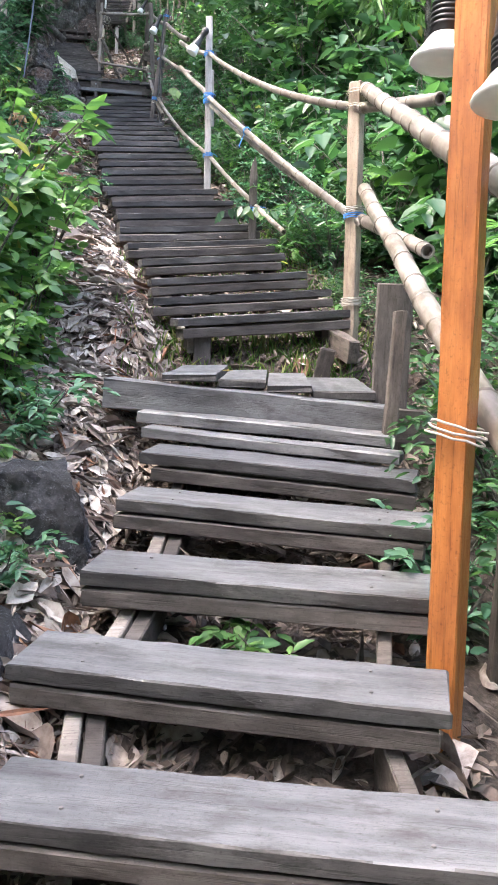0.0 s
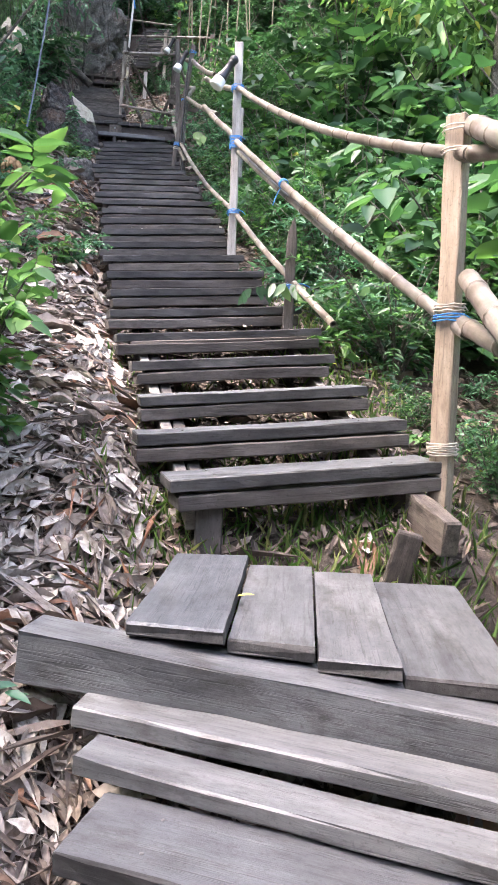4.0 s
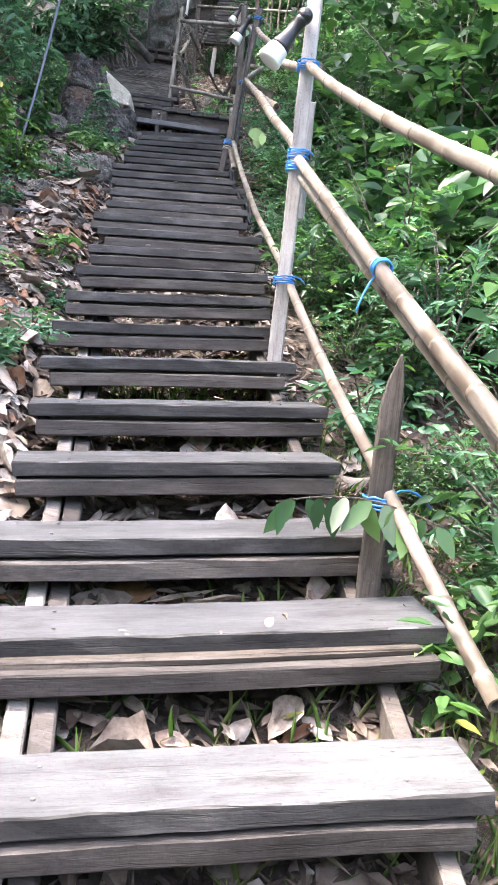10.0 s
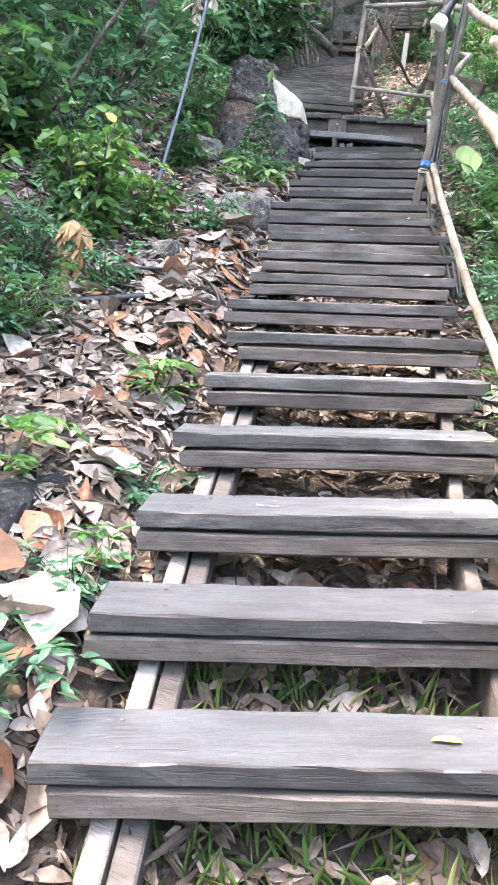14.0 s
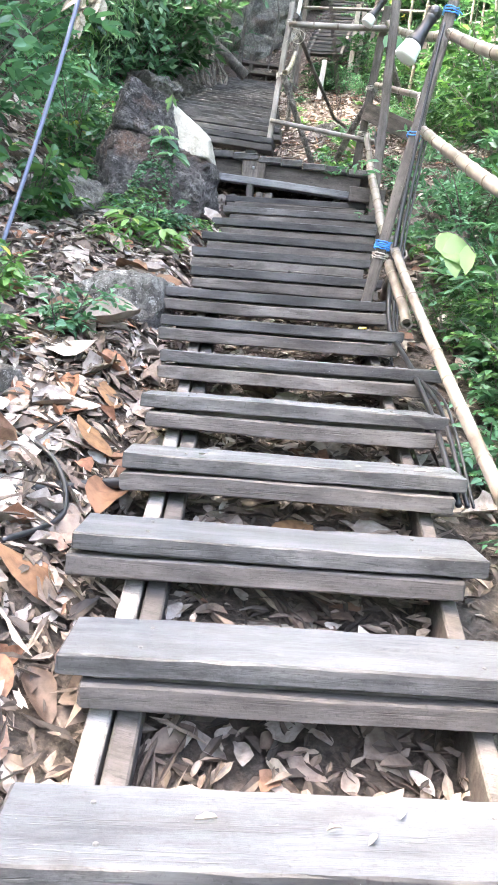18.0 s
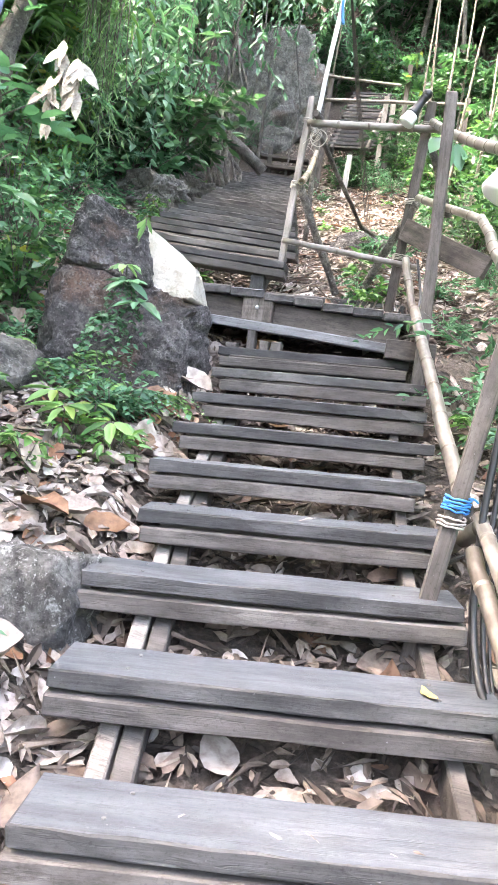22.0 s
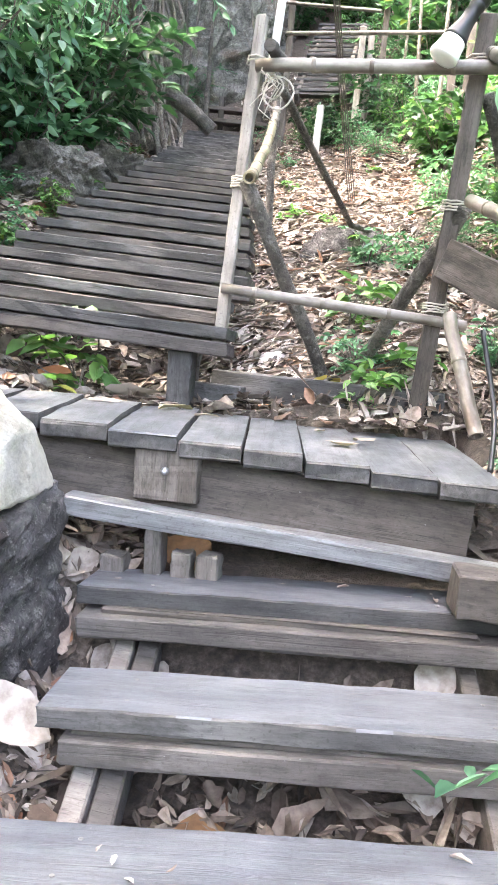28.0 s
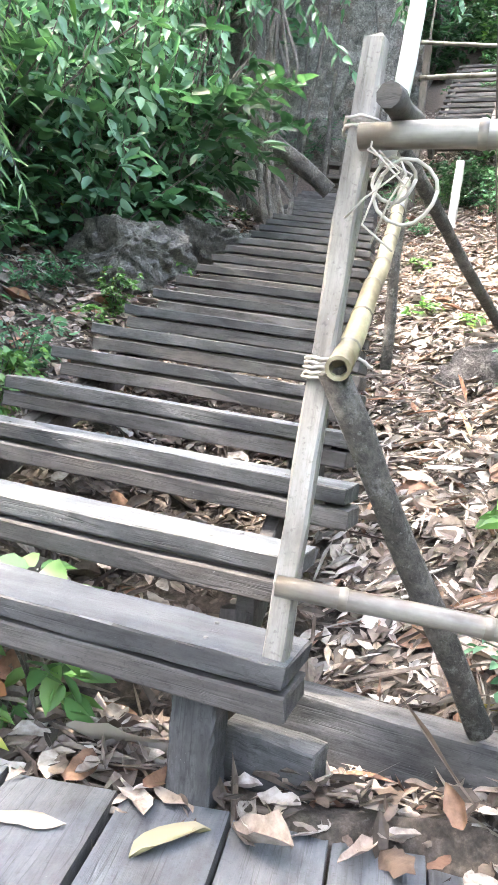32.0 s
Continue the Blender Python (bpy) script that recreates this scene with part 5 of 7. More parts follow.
# seedlings and herbs in the litter
for _ in range(95):
    y = rs.uniform(1.0, 25.0)
    u = rs.choice((-1, -1, 1)) * rs.uniform(0.8, 2.1)
    if y > 17.6 and u > 0:
        u = rs.uniform(0.6, 2.6)
    shrub(rs.choice(("low", "herb", "herb")), axis_x(y) + u, y, rs.uniform(0.5, 1.05) * (0.75 if y > 17 else 1), rs.uniform(0, 6.3))
for x, y, s, key in ((-0.1, 2.45, 0.9, "low"), (0.1, 2.4, 0.8, "low"), (-0.95, 2.9, 0.8, "low"),
                     (-2.35, 17.75, 0.9, "low"), (-2.45, 17.6, 0.8, "low"), (-3.75, 17.5, 1.3, "low"), (-2.6, 18.6, 1.1, "low"), (0.72, 2.85, 0.9, "herb"), (0.78, 3.1, 1.0, "herb"), (0.35, 7.25, 1.0, "low"), (-1.78, 9.35, 0.55, "low"), (-1.75, 9.15, 0.5, "herb")):
    shrub(key, x, y, s, x * 7 + y)
for x, y, s, key in ((-4.5, 15.9, 0.6, "broad"), (-4.7, 16.3, 0.7, "blue"), (-4.0, 16.4, 0.45, "blue"), (-4.4, 16.9, 0.55, "oval"), (-3.95, 14.2, 0.4, "big"), (-4.6, 13.6, 0.8, "blue"), (-4.5, 12.6, 0.9, "broad"), (-4.3, 11.6, 0.9, "broad"),
                     (-1.32, 4.75, 0.75, "oval"), (-1.38, 5.4, 0.85, "oval"), (-1.7, 6.2, 0.75, "oval"), (-1.25, 4.1, 0.6, "oval"), (-1.75, 4.9, 1.3, "oval"), (-1.55, 4.3, 1.0, "oval"), (-1.45, 3.4, 0.85, "oval"), (-1.75, 5.2, 1.2, "light"), (-1.35, 2.2, 0.7, "light"), (-1.9, 6.2, 1.1, "oval"), (-1.5, 1.5, 0.8, "oval"), (-7.0, 19.6, 1.25, "bamboo"), (-7.6, 18.6, 1.4, "bamboo"), (-7.4, 21.6, 1.4, "curtain"), (-6.2, 22.6, 1.4, "dark"), (-6.9, 21.2, 1.5, "blue"), (-5.2, 18.6, 0.5, "herb"), (-5.0, 18.2, 0.9, "low"), (-5.3, 19.4, 0.9, "herb"), (-5.1, 18.9, 0.45, "oval"), (-5.6, 20.8, 0.35, "oval"), (-4.9, 17.8, 0.5, "oval"), (-5.9, 18.4, 0.6, "broad"), (-6.2, 19.6, 0.7, "blue"), (-5.5, 17.3, 1.0, "blue"), (-6.4, 18.0, 1.5, "fern"), (-6.8, 20.6, 1.3, "dark"), (-6.6, 21.8, 1.5, "blue"), (-6.8, 23.2, 1.5, "broad")):
    shrub(key, x, y, s, x * 5 + y)


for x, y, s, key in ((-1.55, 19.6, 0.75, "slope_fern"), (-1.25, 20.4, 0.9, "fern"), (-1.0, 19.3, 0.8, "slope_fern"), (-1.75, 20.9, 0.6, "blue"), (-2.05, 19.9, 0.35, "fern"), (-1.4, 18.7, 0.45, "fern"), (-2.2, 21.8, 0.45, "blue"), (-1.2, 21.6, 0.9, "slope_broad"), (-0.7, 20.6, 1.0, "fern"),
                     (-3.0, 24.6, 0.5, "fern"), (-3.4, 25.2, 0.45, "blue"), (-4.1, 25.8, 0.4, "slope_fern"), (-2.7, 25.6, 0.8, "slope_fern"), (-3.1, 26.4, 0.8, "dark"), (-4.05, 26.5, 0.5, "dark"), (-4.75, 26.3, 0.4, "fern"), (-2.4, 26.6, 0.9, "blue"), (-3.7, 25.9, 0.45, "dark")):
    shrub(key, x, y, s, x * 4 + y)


rs = random.Random(23)
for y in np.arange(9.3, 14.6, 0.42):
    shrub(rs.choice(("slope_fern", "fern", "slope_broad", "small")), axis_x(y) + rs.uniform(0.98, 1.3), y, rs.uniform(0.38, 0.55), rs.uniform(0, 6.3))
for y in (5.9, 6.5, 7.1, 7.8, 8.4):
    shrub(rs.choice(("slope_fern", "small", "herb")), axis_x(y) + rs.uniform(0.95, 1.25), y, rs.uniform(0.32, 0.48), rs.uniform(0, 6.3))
for i, out in ((22, 0.50), (22, 0.28), (23, 0.42)):
    p = main_tread(i)[0]
    shrub("herb" if i % 2 else "low", p.x - out, p.y + 0.12, 0.75, i * 2.1 + out)


# ---- fallen leaves and grass ----
def litter(name, count, seed, size, ratio, material, zones, label, lift):
    rs = np.random.RandomState(seed)
    xs, ys = [], []
    for share, y0, y1, u0, u1 in zones:
        n = int(count * share)
        y = rs.uniform(y0, y1, n)
        ys.append(y)
        xs.append(np.interp(y, GY, CX) + rs.uniform(u0, u1, n))
    x, y = np.concatenate(xs), np.concatenate(ys)
    # no leaves blow into the slot below the upper landing
    bare = (y > 16.05) & (y < 16.6) & (x > -3.0) & (x < -1.86)
    x, y = x[~bare], y[~bare]
    n = len(x)
    z = ground_z(x, y) + rs.uniform(0.004, lift, n)
    a = rs.uniform(0, 2 * math.pi, n)
    ahead = np.stack([np.cos(a), np.sin(a), rs.normal(0, 0.16, n)], 1)
    # the leaves lie along the slope
    e = 0.05
    gx, gy = (ground_z(x + e, y) - ground_z(x - e, y)) / (2 * e), (ground_z(x, y + e) - ground_z(x, y - e)) / (2 * e)
    ahead[:, 2] += gx * ahead[:, 0] + gy * ahead[:, 1]
    up = np.stack([-gx, -gy, np.ones(n)], 1) + rs.normal(0, 0.28, (n, 3))
    length = np.minimum(size * rs.lognormal(0, 0.38, n), size * 1.9)
    if ratio > 0.4:
        v, tri, quad = dry_leaf_arrays(np.stack([x, y, z], 1), ahead, up, length, ratio * rs.uniform(0.6, 1.3, n), rs)
    else:
        v, tri, quad = simple_leaf_arrays(np.stack([x, y, z], 1), ahead, up, length, ratio * rs.uniform(0.7, 1.3, n), fold=0.2, droop=0.1)
        v += rs.normal(0, size * 0.035, v.shape)
    ob = part(name, fast_mesh(name, v, tri, quad, material))
    ob.data.polygons.foreach_set("use_smooth", [ratio > 0.4] * len(ob.data.polygons))
    tagged(ob, label, "fallen leaves", "", "stuff")


ZONES = [(0.14, 17.2, 26.0, -2.4, -0.3), (0.30, 0.5, 18.0, -2.3, -0.62), (0.22, 0.5, 17.0, -0.62, 0.62), (0.12, 0.5, 17.0, 0.62, 2.0), (0.10, 8.0, 18.0, -4.0, -2.2), (0.26, 16.6, 26.0, -0.6, 3.4)]
MID_ZONES = [(0.36, 0.5, 17.0, -0.62, 0.62), (0.12, 0.5, 17.0, 0.62, 2.0), (0.36, 16.6, 26.0, -0.6, 3.4)]
LEFT_ZONES = [(0.2, 17.2, 26.0, -2.4, -0.4), (0.62, 0.5, 18.0, -2.3, -0.60), (0.30, 8.0, 18.0, -4.2, -2.2)]
SLOPE_ZONES = [(0.8, 17.4, 26.0, 0.3, 3.6), (0.3, 25.0, 29.5, 0.4, 4.2)]
STRAW_ZONES = [(0.6, 0.8, 7.5, -1.5, -0.55), (0.4, 17.5, 25.0, 0.4, 3.4)]
litter("fallen_leaves", 9000, 11, 0.115, 0.58, DRY_PALE, LEFT_ZONES, "pale and rust brown dry leaves covering the ground", 0.05)
litter("fallen_leaves", 6000, 14, 0.10, 0.58, DRY, MID_ZONES, "brown dry leaves under and beside the stairs", 0.045)
litter("fallen_leaves", 4600, 15, 0.095, 0.45, DRY, SLOPE_ZONES, "small tan dry leaves on the slope beside the upper stairs", 0.05)
DRY_WHITE = dry_leaf_material("bleached_fallen_leaves", [(0, (0.29, 0.25, 0.205)), (0.5, (0.42, 0.38, 0.33)), (1, (0.55, 0.515, 0.465))])
litter("fallen_leaves", 2400, 18, 0.105, 0.42, DRY_WHITE, [(1.0, 1.0, 8.5, -1.5, -0.6)], "bleached grey dry leaves beside the lower stairs", 0.08)
litter("leaf_bits", 60000, 12, 0.06, 0.35, DRY_DARK, ZONES, "brown leaf scraps and bark bits on the ground", 0.065)
litter("leaf_bits", 16000, 16, 0.055, 0.3, DRY, LEFT_ZONES + SLOPE_ZONES, "tan leaf scraps on the ground", 0.07)
litter("fallen_twigs", 9000, 13, 0.18, 0.035, DRY_DARK, ZONES, "thin dry twigs and stalks on the ground", 0.08)
litter("dry_straw", 9000, 17, 0.17, 0.06, DRY_PALE, STRAW_ZONES, "pale dry straw and leaf stalks on the ground", 0.085)


def grass(count, seed, zones):
    rs = np.random.RandomState(seed)
    xs, ys = [], []
    for y0, y1, u0, u1 in zones:
        y = rs.uniform(y0, y1, count)
        ys.append(y)
        xs.append(np.interp(y, GY, CX) + rs.uniform(u0, u1, count))
    x, y = np.concatenate(xs), np.concatenate(ys)
    n = len(x)
    pos = np.stack([x, y, ground_z(x, y) - 0.01], 1)
    ahead = np.stack([rs.normal(0, 0.5, n), rs.normal(0, 0.5, n), np.ones(n)], 1)
    v, tri, quad = leaf_arrays(pos, ahead, rs.normal(0, 1, (n, 3)), 0.10 * rs.uniform(0.5, 1.6, n), np.full(n, 0.05), droop=0.35)
    tagged(part("grass", fast_mesh("grass", v, tri, quad, GRASS)), "thin patches of short grass between the treads", "grass", "", "stuff")


grass(900, 21, [(4.9, 6.0, -0.9, 0.9), (4.9, 5.8, -0.7, 0.6), (5.0, 7.5, -0.7, 0.9), (6.5, 9.0, 0.5, 1.2), (8.4, 9.2, -0.5, 0.5)])


# ---- trees ----
def tree_meshes(seed, height, r, crown_r, count, leaf, material, lean=0.15, ratio=0.45):
    rs = np.random.RandomState(seed)
    top = np.array([rs.normal(0, lean) * height, rs.normal(0, lean) * height, height])
    ts = np.linspace(0, 1, 9)
    bend = rs.normal(0, 0.05 * height, 3) * (1, 1, 0)
    spine = [top * t + bend * math.sin(math.pi * t) for t in ts]
    tv, tf = tube_arrays(spine, [r * (1.25 if t == 0 else 1) * (1 - 0.65 * t) for t in ts], 10)
    trunk = from_arrays("trunk", tv, tf, BARK, True)
    limbs, P = [], []
    for k in range(7):
        t = rs.uniform(0.45, 0.98)
        p = top * t + bend * math.sin(math.pi * t)
        a = 2.4 * k + rs.uniform(-0.4, 0.4)
        tip = p + np.array([math.cos(a), math.sin(a), rs.uniform(0.1, 0.7)]) * crown_r * rs.uniform(0.6, 1.0)
        mid = (p + tip) / 2 + np.array([0, 0, 0.15 * crown_r])
        v, f = tube_arrays([p, mid, tip], [r * 0.35, r * 0.22, r * 0.08], 6)
        limbs.append(from_arrays("limb", v, f, BARK, True))
        for _ in range(9):
            P.append((p + (tip - p) * rs.uniform(0.35, 1.15) + rs.normal(0, crown_r * 0.16, 3), rs.uniform(0.18, 0.4) * crown_r))
    for _ in range(16):
        P.append((top + rs.normal(0, crown_r * 0.4, 3) * (1, 1, 0.6), rs.uniform(0.2, 0.38) * crown_r))
    c = np.array([p for p, _ in P])
    s = np.array([q for _, q in P])
    pick = rs.randint(0, len(P), count)
    d = rs.normal(0, 1, (count, 3))
    d /= np.linalg.norm(d, axis=1, keepdims=True)
    pos = c[pick] + d * (s[pick] * rs.uniform(0.25, 1.0, count) ** 0.5)[:, None] * (1, 1, 0.65)
    ahead = d + rs.normal(0, 0.6, (count, 3)) - np.array([0, 0, 0.5])
    up = np.array([0, 0, 1.0]) + rs.normal(0, 0.4, (count, 3))
    v, tri, quad = simple_leaf_arrays(pos, ahead, up, leaf * rs.uniform(0.6, 1.3, count), np.full(count, ratio))
    return trunk, limbs, fast_mesh("crown", v, tri, quad, material)


TREES = [tree_meshes(31, 6.5, 0.11, 2.3, 3400, 0.245, LEAF_MID), tree_meshes(32, 8.5, 0.15, 2.8, 4200, 0.27, LEAF_DARK), tree_meshes(33, 5.0, 0.08, 1.9, 2800, 0.205, LEAF_LIGHT),
         tree_meshes(34, 7.5, 0.10, 2.2, 5200, 0.26, LEAF_BLUE, 0.1, 0.25)]
TREE_LABELS = ["slender forest tree with a mid green crown", "tall dark green forest tree", "young light green tree in the sun", "tree with long drooping bluish leaves"]


def tree(kind, x, y, scale, turn, lean=0.0):
    trunk, limbs, crown = TREES[kind]
    ob = thing("tree", (x, y, float(ground_z(x, y)) - 0.1), TREE_LABELS[kind], "tree", "forest trees")
    ob.rotation_euler, ob.scale = (0, lean, turn), (scale,) * 3
    stem = part("trunk", trunk, None, ob)
    for me in limbs:
        part("limb", me, None, stem)
    part("crown", crown, None, ob)


rs = random.Random(9)
for y in np.arange(-4, 34, 2.6):
    if -1 < y < 8.5:
        continue
    tree(rs.choice((0, 1, 0, 3)), axis_x(y) - rs.uniform(4.6, 6.0) - (4.4 if 12 < y < 25 else 0), y + rs.uniform(-0.8, 0.8), rs.uniform(0.85, 1.1), rs.uniform(0, 6.3))
# unseen trees downhill of the start, added to keep light off tread fronts
for y in np.arange(-13, -4, 3.0):
    for x in (-3.5, 0.5, 4.0, 7.5):
        tree(rs.choice((0, 1)), x + rs.uniform(-1, 1), y + rs.uniform(-1, 1), rs.uniform(1.0, 1.3), rs.uniform(0, 6.3))
for y in np.arange(-4, 34, 3.6):
    tree(rs.choice((1, 0)), axis_x(y) - rs.uniform(8.0, 11), y + rs.uniform(-0.8, 0.8), rs.uniform(0.9, 1.2), rs.uniform(0, 6.3))
for y in np.arange(3, 18, 2.4):
    tree(rs.choice((0, 2, 2)), axis_x(y) + rs.uniform(5.0, 6.5), y + rs.uniform(-0.8, 0.8), rs.uniform(0.75, 1.0), rs.uniform(0, 6.3))
    tree(rs.choice((0, 1, 2)), axis_x(y) + rs.uniform(8.0, 12.0), y + rs.uniform(-0.8, 0.8), rs.uniform(1.0, 1.3), rs.uniform(0, 6.3))
for y in np.arange(19, 36, 2.6):
    tree(rs.choice((0, 1, 3)), axis_x(y) + rs.uniform(5.0, 7.5), y, rs.uniform(0.7, 1.0), rs.uniform(0, 6.3))
    tree(rs.choice((1, 0, 3)), axis_x(y) + rs.uniform(8.5, 12), y, rs.uniform(0.9, 1.2), rs.uniform(0, 6.3))
# more unseen crowns behind the start, added to block the low sky
for x, y in ((-6.0, -10.0), (-2.0, -11.0), (2.0, -10.0), (6.0, -9.0), (10.0, -7.0), (12.0, -4.0)):
    tree(1, x, y, 1.4, x * 2)
# crowns added over the upper stairs, mostly out of view, to shade them
tree(1, -7.9, 13.5, 0.62, 0.0)
for y in (12.2, 15.1):
    tree(1, axis_x(y) - rs.uniform(4.8, 5.4), y + rs.uniform(-0.5, 0.5), rs.uniform(1.1, 1.25), 0.0, 0.26)
for y in (26.5,):
    tree(1, axis_x(y) - 6.6, y, 1.2, 0.0, 0.22)
for x, y, lean in ((6.3, 12.5, -0.25),):
    tree(1, x, y, 1.3, 0.0, lean)
for x, y, s in ((-7.6, 25.2, 0.75), (-8.6, 26.4, 0.8), (-7.4, 27.6, 0.7), (-6.4, 29.4, 0.7), (-5.2, 31.0, 0.75), (-3.6, 31.4, 0.7), (-2.2, 29.6, 0.65), (-9.4, 24.4, 0.8), (-8.4, 29.0, 0.8)):
    tree(1 if s > 0.7 else 0, x, y, s, x * 3)
for x in np.arange(-14, 8, 2.0):
    tree(rs.choice((0, 1, 2)), x + rs.uniform(-0.5, 0.5), 32 + rs.uniform(0, 2.5), rs.uniform(0.6, 0.95), x)
    tree(rs.choice((0, 1, 1)), x + rs.uniform(-0.5, 0.5), 37 + rs.uniform(0, 3), rs.uniform(0.8, 1.1), x)
for row, (y0, y1) in enumerate(((27.6, 28.8), (28.8, 30.2), (30.2, 32.5))):
    for x in np.arange(-11 + 0.3 * row, 4, 0.85):
        if row < 2 and -6.6 < x < -3.2:
            continue
        shrub(rs.choice(("dark", "broad", "fern", "blue", "dark")), x, rs.uniform(y0, y1), rs.uniform(0.8, 1.4), x)


# ---- head of the upper flight ----
ROCK_WALL = rock_material("shaded_rock_wall", (0.06, 0.056, 0.049), (0.22, 0.205, 0.178), (0.44, 0.415, 0.37), 0.8, 0.85, (0.56, 0.53, 0.47), rust=0.5)
for k in range(7):
    x, y = -8.0 + 0.42 * k, 26.9 + 0.25 * (k % 4)
    z = float(ground_z(x, y))
    stick([(x + 0.2 * math.sin(k), y, z - 0.05), (x + 0.15 * math.sin(k * 2.3), y - 0.1, z + 1.4), (x + 0.2 * math.cos(k * 1.7), y, z + 2.8), (x, y + 0.3, z + 5.0)], 0.022 + 0.012 * (k % 3), BARK, "grey aerial root hanging before the rock face", "aerial_root", "root", 0.015, "aerial roots")
rock((-7.3, 28.4, 11.6), (2.2, 0.9, 1.9), 41, ROCK_WALL, "tall grey rock face behind the stairs", 0.38, 12, 0, 6, 4, 6.0)
for k, (x, y, r) in enumerate(((-6.9, 25.8, 0.17), (-7.3, 26.8, 0.13))):
    z = float(ground_z(x, y))
    stick([(x, y, z - 0.2), (x + 0.1, y + 0.1, z + 2.0), (x - 0.2 + 0.15 * k, y + 0.2, z + 5.5)], r, BARK, "mottled forest trunk near the top of the stairs", "bare_tree", "tree", r * 0.7, "trunks at the stair head")
for k in range(7):
    x, y = -5.9 - 0.25 * k, 24.3 + 0.35 * (k % 4)
    z = float(ground_z(x, y))
    stick([(x + 0.35, y - 0.4, z - 0.05), (x + 0.1, y - 0.1, z + 0.6), (x, y, z + 1.8), (x + 0.3 * math.sin(k * 2), y, z + 4.0)], 0.035 + 0.01 * (k % 3), BARK, "hanging aerial root beside the upper stairs", "aerial_root", "root", 0.02, "aerial roots")
for k in range(9):
    x, y = -5.75 - 0.17 * k, 24.0 + 0.3 * (k % 5)
    z = float(ground_z(x, y))
    w = 0.18 * math.sin(k * 1.9)
    stick([(x + 0.45, y - 0.3, z - 0.05), (x + 0.2 + w, y, z + 0.5), (x - w, y + 0.05, z + 1.1), (x + 0.15 + w, y, z + 1.9), (x - 0.1, y + 0.1, z + 3.0), (x + w, y + 0.2, z + 4.2)], 0.022 + 0.012 * (k % 3), BARK, "twisted grey aerial root hanging beside the upper stairs", "aerial_root", "root", 0.014, "aerial roots")
stick([(-6.6, 25.0, 10.6), (-5.5, 25.6, 9.75)], 0.11, BARK, "fallen trunk leaning beside the upper flight", "fallen_log", "log")
for k in range(3):
    x, y = -5.0 - 0.12 * k, 22.3 + 0.5 * k
    z = float(ground_z(x, y))
    stick([(x - 0.5, y + 0.5, z + 0.55), (x, y, z + 0.12), (x + 0.25, y - 0.5, z + 0.02)], 0.05, BARK, "thick brown root creeping over the bank", "tree_root", "root", 0.03, "creeping roots")

SAPLING = rock_material("tan_sapling_bark", (0.10, 0.083, 0.06), (0.18, 0.15, 0.11), (0.26, 0.225, 0.175), 0.3, 0.4)
rnd = random.Random(61)
for x, y, h, lean in ((-2.05, 22.2, 2.6, 0.25), (-1.75, 21.2, 2.2, 0.3), (-2.3, 24.0, 3.4, 0.1), (-1.3, 22.6, 3.6, 0.2), (-1.6, 24.6, 4.0, 0.05), (-2.6, 25.6, 4.2, -0.1), (-0.8, 21.6, 3.0, -0.2), (-0.4, 23.5, 3.8, 0.1), (-2.9, 26.6, 4.5, 0.15), (-1.0, 25.8, 4.4, -0.1), (-5.0, 28.2, 4.0, 0.2), (-2.2, 27.6, 4.6, 0.1)):
    z = float(ground_z(x, y))
    stick([(x, y, z - 0.1), (x + lean * 0.4, y, z + h * 0.45), (x + lean, y + 0.1, z + h)], rnd.uniform(0.018, 0.04), SAPLING, "thin tan sapling trunk on the leafy slope", "sapling", "tree", 0.012, "thin saplings")
for k in range(9):
    x, y = rnd.uniform(-3.0, -0.8), rnd.uniform(18.6, 23.5)
    dx, dy = rnd.uniform(-0.9, 0.9), rnd.uniform(-0.2, 1.2)
    pts = [(x + dx * f, y + dy * f, float(ground_z(x + dx * f, y + dy * f)) + 0.05 + 0.35 * math.sin(math.pi * f) * rnd.uniform(0.3, 1)) for f in (0, 0.33, 0.66, 1)]
    stick(pts, 0.006, SAPLING, "thin dry stalk arching over the fallen leaves", "dry_stalk", "twig", 0.004, "dry stalks")

for k, (x, y, s) in enumerate(((-9.0, 27.4, 2.0), (-8.2, 28.6, 2.3), (-7.2, 29.9, 2.2), (-6.2, 30.6, 2.0), (-9.8, 28.8, 2.3), (-5.4, 31.4, 1.8), (-4.2, 32.2, 1.6), (-3.0, 32.6, 1.8), (-1.8, 32.0, 1.8), (-0.6, 31.2, 1.8), (-3.6, 34.0, 2.2), (-2.0, 34.4, 2.2), (-5.4, 34.2, 2.2), (-0.2, 33.6, 2.2))):
    shrub(("dark", "blue", "dark", "fern")[k % 4], x, y, s, k * 1.3)
for x, y, s in ((-8.4, 30.4, 0.8), (-7.0, 31.6, 0.8), (-9.8, 30.0, 0.9), (-5.6, 33.0, 0.8), (-1.0, 33.4, 0.8), (1.0, 32.4, 0.8)):
    tree(1, x, y, s, x * 4)
l, r = upper_tread(UP_COUNT)
for k in range(3):
    timber("step_board", l + Vector((0, 0.5 + 0.1 * k, 0.15 + 0.22 * k)), r + Vector((0.1, 0.5 + 0.1 * k, 0.15 + 0.22 * k)), 0.22, 0.06, WOOD_DARK, "dark board of the steps at the top of the flight", "stair tread", 90 + k, group="top steps")
for f in (0.05, 0.3, 0.95):
    p = l.lerp(r, f) + Vector((0, 0.75, -0.3))
    upright("step_post", p, p + Vector((0, 0, 1.05)), 0.09, 0.08, WOOD_DARK, "dark post of the steps at the top of the flight", "post", 95, group="top step posts")

